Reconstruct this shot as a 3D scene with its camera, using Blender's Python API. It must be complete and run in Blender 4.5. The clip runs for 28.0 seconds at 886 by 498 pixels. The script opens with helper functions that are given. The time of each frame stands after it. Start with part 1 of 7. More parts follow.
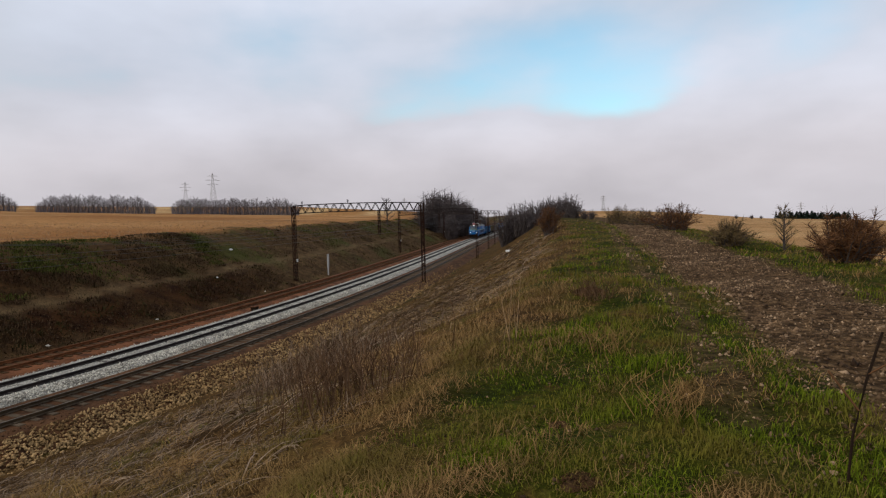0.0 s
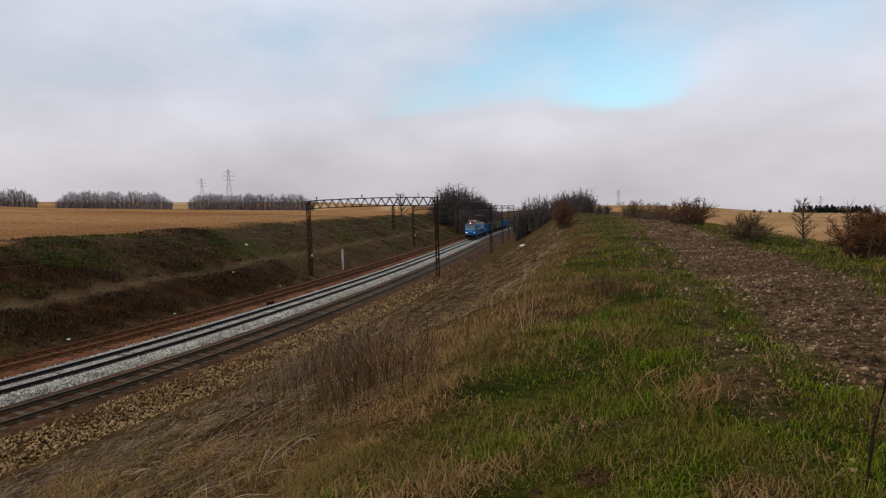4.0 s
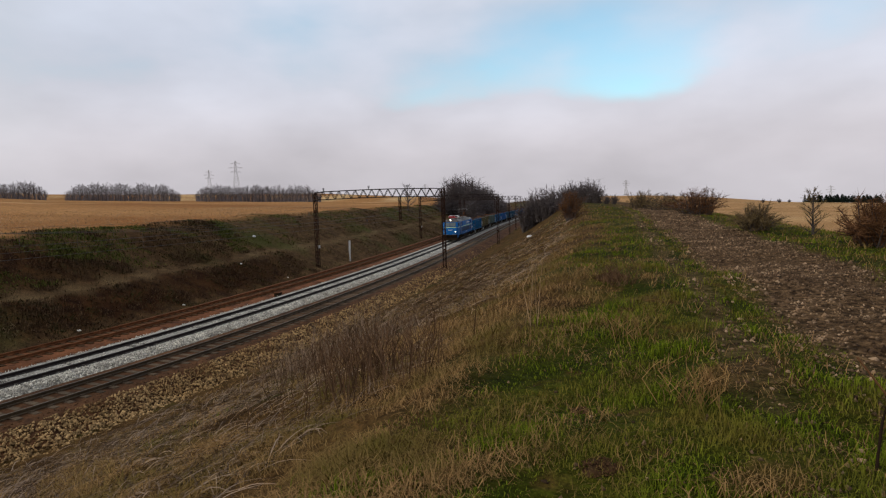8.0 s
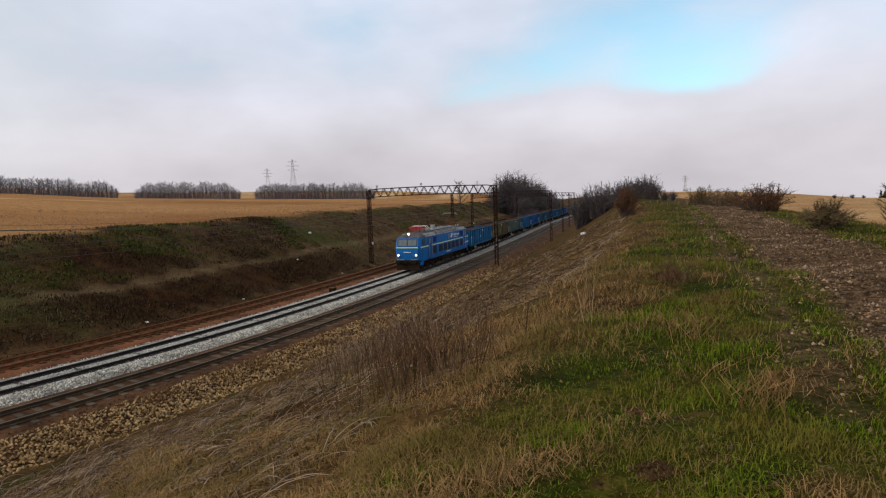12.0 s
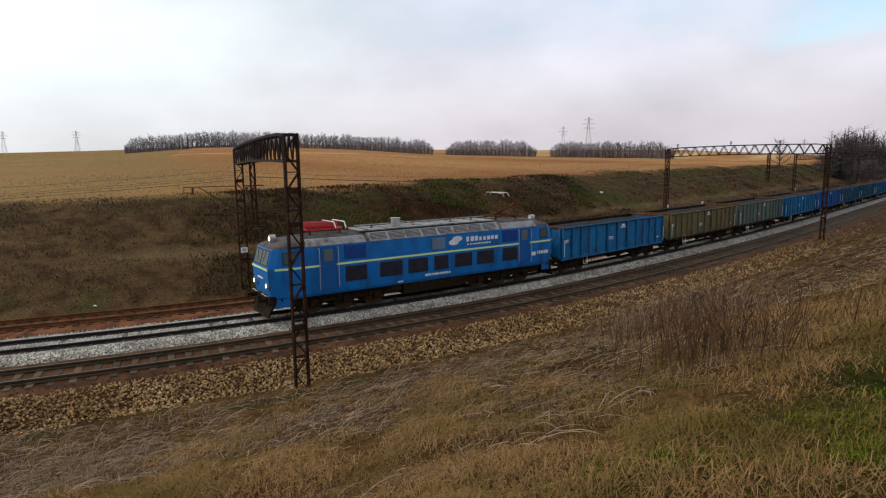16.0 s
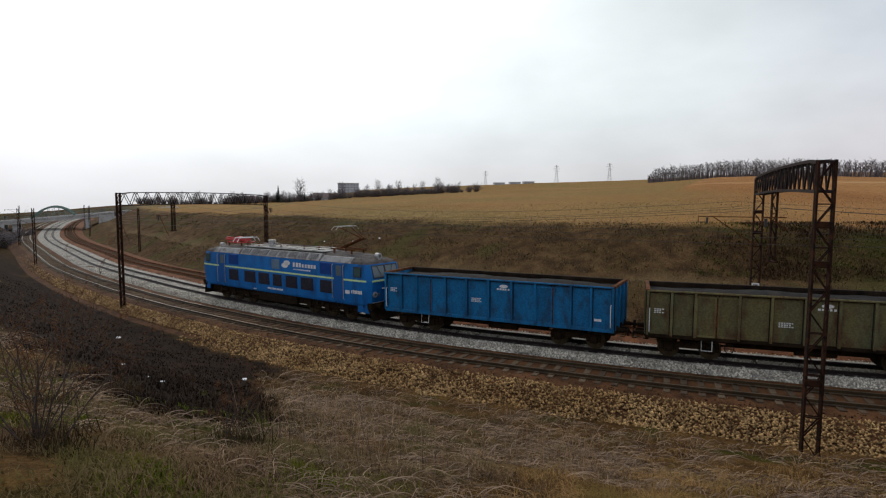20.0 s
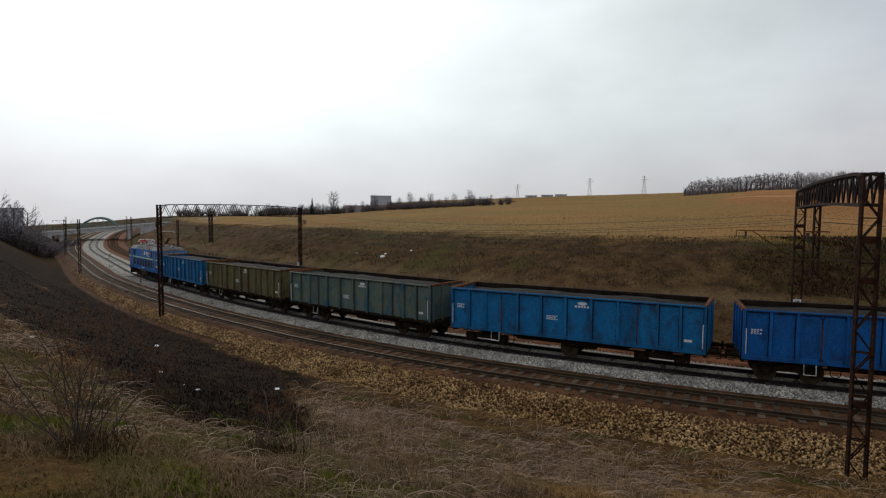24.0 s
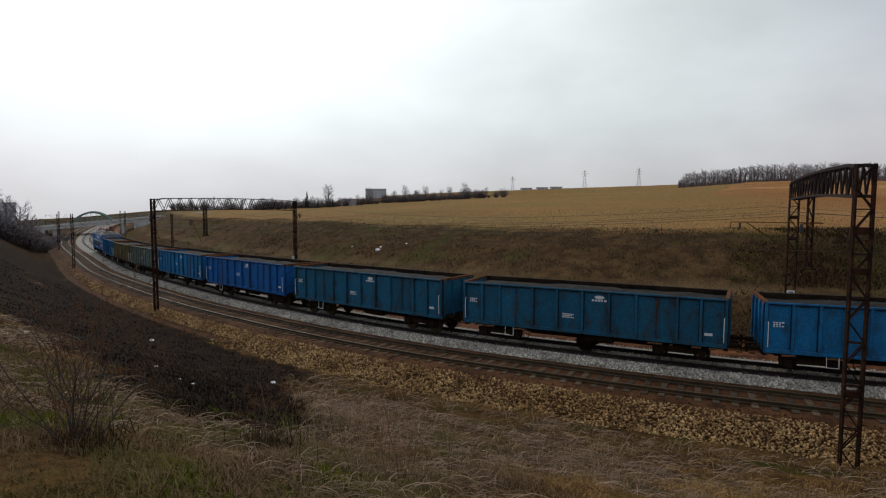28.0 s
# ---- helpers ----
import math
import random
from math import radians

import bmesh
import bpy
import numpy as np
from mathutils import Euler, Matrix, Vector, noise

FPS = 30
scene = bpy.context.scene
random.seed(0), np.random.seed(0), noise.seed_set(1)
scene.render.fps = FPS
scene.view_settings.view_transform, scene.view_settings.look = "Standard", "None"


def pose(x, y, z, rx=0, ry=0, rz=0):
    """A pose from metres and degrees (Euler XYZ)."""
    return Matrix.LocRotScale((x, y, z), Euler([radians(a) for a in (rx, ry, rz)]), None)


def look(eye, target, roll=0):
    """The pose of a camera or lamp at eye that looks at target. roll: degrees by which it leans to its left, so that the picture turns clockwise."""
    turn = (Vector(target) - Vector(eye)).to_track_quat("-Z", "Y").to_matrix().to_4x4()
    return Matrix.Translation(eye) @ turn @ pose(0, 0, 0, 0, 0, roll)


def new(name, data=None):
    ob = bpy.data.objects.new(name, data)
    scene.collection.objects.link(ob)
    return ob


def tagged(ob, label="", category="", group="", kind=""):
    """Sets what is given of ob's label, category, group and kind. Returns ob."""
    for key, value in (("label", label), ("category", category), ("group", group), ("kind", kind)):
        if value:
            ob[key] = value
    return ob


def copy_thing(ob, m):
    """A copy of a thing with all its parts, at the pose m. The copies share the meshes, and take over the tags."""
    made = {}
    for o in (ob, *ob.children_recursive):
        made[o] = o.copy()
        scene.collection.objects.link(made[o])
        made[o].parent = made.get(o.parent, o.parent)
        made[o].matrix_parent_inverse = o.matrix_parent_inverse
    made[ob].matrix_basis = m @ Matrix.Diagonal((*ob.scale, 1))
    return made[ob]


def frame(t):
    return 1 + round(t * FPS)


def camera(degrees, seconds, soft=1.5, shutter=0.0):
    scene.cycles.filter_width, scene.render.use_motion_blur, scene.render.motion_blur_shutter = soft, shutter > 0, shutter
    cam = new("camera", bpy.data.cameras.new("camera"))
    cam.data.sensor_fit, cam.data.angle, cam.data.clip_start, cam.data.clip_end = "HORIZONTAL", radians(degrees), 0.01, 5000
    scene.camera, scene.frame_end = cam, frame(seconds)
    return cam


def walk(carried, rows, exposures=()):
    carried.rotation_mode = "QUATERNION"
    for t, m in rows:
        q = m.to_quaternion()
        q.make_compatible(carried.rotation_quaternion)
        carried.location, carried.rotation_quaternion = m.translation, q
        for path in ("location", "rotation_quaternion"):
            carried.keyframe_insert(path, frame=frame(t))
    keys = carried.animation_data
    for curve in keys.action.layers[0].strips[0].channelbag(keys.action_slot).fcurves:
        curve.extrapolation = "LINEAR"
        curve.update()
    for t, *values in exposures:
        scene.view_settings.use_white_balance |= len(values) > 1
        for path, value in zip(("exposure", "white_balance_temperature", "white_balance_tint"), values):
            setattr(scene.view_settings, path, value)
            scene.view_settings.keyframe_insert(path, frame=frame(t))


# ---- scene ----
EYE = (0.0, 0.0, 7.4)  # a tripod on the crest of the cutting, rails at z = 0
cam = camera(74, 28.0, soft=1.2)


def aim(yaw, pitch, roll):
    """A pose of the camera at its one place: degrees to the left of +y, up, and of lean."""
    a, b = radians(yaw), radians(pitch)
    ahead = Vector((-math.sin(a) * math.cos(b), math.cos(a) * math.cos(b), math.sin(b)))
    return look(EYE, Vector(EYE) + 10 * ahead, roll)


PAN = [
    (0, 9.35, -3.34, -1.33), (0.5, 9.32, -3.35, -1.31), (1, 9.03, -3.58, -0.94),
    (1.5, 9.57, -3.12, -1.38), (2, 9.95, -3.59, -0.98), (2.5, 10.11, -3.45, -1.31),
    (3, 10.21, -3.54, -1.1), (3.5, 10.6, -3.84, -1.34), (5.5, 10.81, -3.71, -1.61),
    (6, 11.26, -3.86, -1.19), (6.5, 11.27, -3.7, -1.61), (7, 11.68, -3.72, -2.13),
    (7.5, 12, -4.12, -2.08), (8, 11.43, -4.66, -1.69), (8.5, 12.3, -4.18, -1.9),
    (9, 13.27, -4.31, -1.83), (9.5, 14.55, -5.05, -1.55), (10, 13.28, -4.76, -1.05),
    (10.5, 14.1, -4.77, -0.88), (11, 14.65, -4.57, -1.06), (11.5, 15.4, -4.63, -1.54),
    (13.5, 21.07, -5.96, -1.87), (14, 23.21, -6.53, -1.89), (14.5, 27.23, -6.92, -2.04),
    (15, 32.16, -7.56, -1.8), (15.5, 37.91, -7.97, -1.74), (16, 44.32, -8.13, -0.81),
    (16.5, 55.05, -7.11, -0.17), (17, 67.37, -6.62, -0.19), (17.5, 78.53, -6.37, 0.52),
    (18, 84.56, -6.18, 0.06), (18.5, 86.22, -5.13, 0.95), (19, 86.88, -5.56, 0.15),
    (19.5, 89.67, -5.47, 0.07), (20, 91.38, -5.07, 0.23), (20.5, 91.73, -4.84, 0.31),
    (21, 92.28, -4.34, 0.35), (21.5, 92.89, -4.14, 0.38), (23.5, 94.21, -3.79, 0.09),
    (24, 94.46, -3.86, 0.39), (24.5, 94.38, -3.85, 0.3), (25, 94.31, -4.1, 0.48),
    (25.5, 94.28, -4.25, 0.33), (26, 94.14, -4.39, 0.27), (26.5, 94.24, -4.33, 0.19),
    (27, 94.01, -4.53, 0.11), (27.5, 93.98, -4.52, 0.09), (28, 94, -4.55, 0.16),
]
EXPOSURES = [(0, -0.03), (9, -0.03), (11, 0.08), (14, 0.12), (16, 0.26), (17, 0.32), (18, 0.26), (20, 0.0), (21, -0.16), (24, -0.24), (28, -0.26)]
walk(cam, [(t, aim(y, p, r)) for t, y, p, r in PAN], EXPOSURES)
# ---- light: a thin, broken overcast with the sun behind it ----
SUN_AZ, SUN_EL = 118.0, 34.0  # degrees to the left of +y, and up
world = bpy.data.worlds.new("sky")
scene.world = world
world.use_nodes = True


def heading(az, el):
    a, b = radians(az), radians(el)
    return Vector((-math.sin(a) * math.cos(b), math.cos(a) * math.cos(b), math.sin(b)))


def sky():
    n, l = world.node_tree.nodes, world.node_tree.links
    n.clear()
    out, bg = n.new("ShaderNodeOutputWorld"), n.new("ShaderNodeBackground")
    tex = n.new("ShaderNodeTexSky")
    tex.sky_type, tex.sun_disc = "NISHITA", False
    tex.sun_elevation, tex.sun_rotation = radians(SUN_EL), radians(-SUN_AZ)
    tex.air_density, tex.dust_density, tex.ozone_density = 1.0, 1.5, 1.0
    where = n.new("ShaderNodeTexCoord").outputs["Generated"]

    def math_node(op, a, b=None, c=None):
        x = n.new("ShaderNodeMath")
        x.operation = op
        for k, v in enumerate((a, b, c)):
            if v is None:
                continue
            if isinstance(v, (int, float)):
                x.inputs[k].default_value = v
            else:
                l.new(v, x.inputs[k])
        return x.outputs[0]

    def toward(az, el):
        x = n.new("ShaderNodeVectorMath")
        x.operation = "DOT_PRODUCT"
        l.new(where, x.inputs[0])
        x.inputs[1].default_value = heading(az, el)
        return math_node("MAXIMUM", x.outputs["Value"], 0.0)

    def cloud(scale, stretch, detail, shift):
        m = n.new("ShaderNodeMapping")
        m.inputs["Scale"].default_value, m.inputs["Location"].default_value = stretch, shift
        l.new(where, m.inputs[0])
        x = n.new("ShaderNodeTexNoise")
        x.inputs["Scale"].default_value, x.inputs["Detail"].default_value, x.inputs["Roughness"].default_value = scale, detail, 0.5
        l.new(m.outputs[0], x.inputs["Vector"])
        return x.outputs["Fac"]

    soft = cloud(1.3, (1.0, 1.0, 2.4), 3, (0.3, 1.7, 0.2))
    wisps = cloud(4.2, (1.0, 1.0, 2.2), 4, (2.1, 0.4, 1.1))
    split = n.new("ShaderNodeSeparateXYZ")
    l.new(where, split.inputs[0])
    up = split.outputs["Z"]

    def ramp(value, lo, hi, a, b):
        x = n.new("ShaderNodeMapRange")
        x.interpolation_type = "SMOOTHSTEP"
        l.new(value, x.inputs[0])
        for k, v in enumerate((lo, hi, a, b)):
            x.inputs[k + 1].default_value = v
        return x.outputs[0]

    def blend(fac, a, b):
        x = n.new("ShaderNodeMix")
        x.data_type = "RGBA"
        l.new(fac, x.inputs[0])
        for k, v in ((6, a), (7, b)):
            if isinstance(v, tuple):
                x.inputs[k].default_value = v
            else:
                l.new(v, x.inputs[k])
        return x.outputs[2]

    # the cover is thinner to the north, above a low bank of cloud
    thin = math_node("POWER", toward(-3.5, 12.5), 170.0)
    for az, el, tight, much in ((5, 13.5, 300.0, 0.6), (-11.5, 11.0, 260.0, 0.75), (-22, 14.0, 240.0, 0.55), (24, 20.0, 90.0, 0.55), (12, 9.5, 300.0, 0.45)):
        thin = math_node("ADD", thin, math_node("MULTIPLY", math_node("POWER", toward(az, el), tight), much))
    cover = math_node("ADD", math_node("MULTIPLY", soft, 0.8), math_node("MULTIPLY", wisps, 0.95))
    cover = math_node("SUBTRACT", cover, math_node("MULTIPLY", thin, 0.62))
    edge = math_node("ADD", up, math_node("MULTIPLY", wisps, -0.10))
    cover = math_node("ADD", cover, ramp(edge, 0.085, 0.135, 0.42, 0.0))
    thick = ramp(cover, 0.05, 0.82, 0.12, 1.0)
    # the cloud's own brightness: grey undersides, duller towards the horizon, brighter round the sun
    shine = math_node("MULTIPLY", math_node("POWER", toward(SUN_AZ, SUN_EL), 6.5), 1.15)
    tone = math_node("ADD", math_node("MULTIPLY", wisps, 0.34), math_node("MULTIPLY", soft, 0.34))
    bright = math_node("ADD", math_node("ADD", tone, 0.33), shine)
    bright = math_node("MULTIPLY", bright, ramp(up, -0.01, 0.17, 0.83, 1.06))
    north = blend(ramp(up, 0.06, 0.26, 0.0, 1.0), (1.015, 0.965, 1.03, 1), (0.90, 0.965, 1.12, 1))
    west = blend(ramp(up, 0.02, 0.14, 0.0, 1.0), (0.965, 0.975, 1.0, 1), (0.93, 1.0, 1.025, 1))
    tint = blend(ramp(toward(98, 12), 0.55, 0.95, 0.0, 1.0), north, west)
    c = n.new("ShaderNodeVectorMath")
    c.operation = "SCALE"
    l.new(tint, c.inputs[0])
    l.new(bright, c.inputs["Scale"])
    blue = n.new("ShaderNodeVectorMath")
    blue.operation = "MULTIPLY"
    l.new(tex.outputs[0], blue.inputs[0])
    blue.inputs[1].default_value = (0.19, 0.245, 0.225)
    mix = n.new("ShaderNodeMix")
    mix.data_type = "RGBA"
    l.new(thick, mix.inputs[0])
    l.new(blue.outputs[0], mix.inputs[6])
    l.new(c.outputs[0], mix.inputs[7])
    l.new(mix.outputs[2], bg.inputs[0])
    bg.inputs[1].default_value = 1.0
    l.new(bg.outputs[0], out.inputs[0])


sky()
sun = new("sun", bpy.data.lights.new("sun", "SUN"))
sun.data.energy, sun.data.angle, sun.data.color = 1.0, radians(20), (1, 0.88, 0.72)
sun.matrix_world = look((0, 0, 60), Vector((0, 0, 60)) - 10 * heading(SUN_AZ, SUN_EL))
# ---- materials ----
def nodes(name):
    m = bpy.data.materials.new(name)
    m.use_nodes = True
    return m, m.node_tree.nodes, m.node_tree.links, m.node_tree.nodes["Principled BSDF"]


def mixed(n, l, fac, a, b):
    """A colour between a and b (colours or sockets) by the socket fac."""
    x = n.new("ShaderNodeMix")
    x.data_type = "RGBA"
    for k, v in ((6, a), (7, b)):
        if isinstance(v, bpy.types.NodeSocket):
            l.new(v, x.inputs[k])
        else:
            x.inputs[k].default_value = (*v, 1)
    if isinstance(fac, bpy.types.NodeSocket):
        l.new(fac, x.inputs[0])
    else:
        x.inputs[0].default_value = fac
    return x.outputs[2]


def ramped(n, l, value, lo, hi):
    x = n.new("ShaderNodeMapRange")
    l.new(value, x.inputs[0])
    x.inputs[1].default_value, x.inputs[2].default_value = lo, hi
    return x.outputs[0]


def noisy(n, l, where, scale, detail=4.0, stretch=(1, 1, 1)):
    x = n.new("ShaderNodeTexNoise")
    x.inputs["Scale"].default_value, x.inputs["Detail"].default_value = scale, detail
    if stretch != (1, 1, 1):
        p = n.new("ShaderNodeMapping")
        p.inputs["Scale"].default_value = stretch
        l.new(where, p.inputs[0])
        where = p.outputs[0]
    l.new(where, x.inputs["Vector"])
    return x.outputs["Fac"]


def bumped(n, l, b, value, strength, distance):
    x = n.new("ShaderNodeBump")
    x.inputs["Strength"].default_value, x.inputs["Distance"].default_value = strength, distance
    l.new(value, x.inputs["Height"])
    l.new(x.outputs[0], b.inputs["Normal"])


def surface(name, a, b, rough=0.8, metal=0.0, scale=1.5, grain=25.0, bump=0.3, depth=0.01, wear=None, worn=(0.58, 0.72), streak=(1, 1, 1), each=0.0, island=0.0):
    """A weathered surface between the colours a and b, with grain, relief, and patches of the colour wear. each, island: how far whole objects or pieces differ."""
    m, n, l, p = nodes(name)
    where = n.new("ShaderNodeTexCoord").outputs["Object"]
    big = noisy(n, l, where, scale, 5, streak)
    fine = noisy(n, l, where, grain, 3)
    col = mixed(n, l, ramped(n, l, big, 0.35, 0.65), a, b)
    if wear:
        spots = noisy(n, l, where, scale * 2.3, 8, streak)
        col = mixed(n, l, ramped(n, l, spots, *worn), col, wear)
    dark = n.new("ShaderNodeMix")
    dark.data_type, dark.blend_type = "RGBA", "MULTIPLY"
    dark.inputs[0].default_value = 1.0
    l.new(col, dark.inputs[6])
    g = n.new("ShaderNodeMapRange")
    l.new(fine, g.inputs[0])
    g.inputs[1].default_value, g.inputs[2].default_value, g.inputs[3].default_value, g.inputs[4].default_value = 0.3, 0.7, 0.72, 1.25
    value = g.outputs[0]
    for amount, node, out in ((each, "ShaderNodeObjectInfo", "Random"), (island, "ShaderNodeNewGeometry", "Random Per Island")):
        if amount:
            r = n.new("ShaderNodeMapRange")
            l.new(n.new(node).outputs[out], r.inputs[0])
            r.inputs[3].default_value, r.inputs[4].default_value = 1 - amount, 1 + amount
            x = n.new("ShaderNodeMath")
            x.operation = "MULTIPLY"
            l.new(value, x.inputs[0])
            l.new(r.outputs[0], x.inputs[1])
            value = x.outputs[0]
    l.new(value, dark.inputs[7])
    l.new(dark.outputs[2], p.inputs["Base Color"])
    p.inputs["Roughness"].default_value, p.inputs["Metallic"].default_value = rough, metal
    p.inputs["Specular IOR Level"].default_value = 0.5 if rough < 0.59 else 0.25 if rough < 0.8 else 0.08
    bumped(n, l, p, fine, bump, depth)
    return m


def glow(name, color, strength):
    m, n, l, p = nodes(name)
    p.inputs["Base Color"].default_value = (*color, 1)
    p.inputs["Emission Color"].default_value, p.inputs["Emission Strength"].default_value = (*color, 1), strength
    return m


def glazing(name, tint, rough=0.08):
    m, n, l, p = nodes(name)
    p.inputs["Base Color"].default_value, p.inputs["Roughness"].default_value = (*tint, 1), rough
    p.inputs["Specular IOR Level"].default_value = 0.45
    return m


def leafage(name, a, b, c=None):
    """Blades, twigs and leaves: each piece has a tone of its own between a and b, in drifts over the ground."""
    m, n, l, p = nodes(name)
    per = n.new("ShaderNodeNewGeometry")
    drift = noisy(n, l, per.outputs["Position"], 0.9, 3)
    col = mixed(n, l, per.outputs["Random Per Island"], a, b)
    if c:
        col = mixed(n, l, ramped(n, l, drift, 0.45, 0.68), col, c)
    l.new(col, p.inputs["Base Color"])
    p.inputs["Roughness"].default_value, p.inputs["Specular IOR Level"].default_value = 0.85, 0.04
    return m


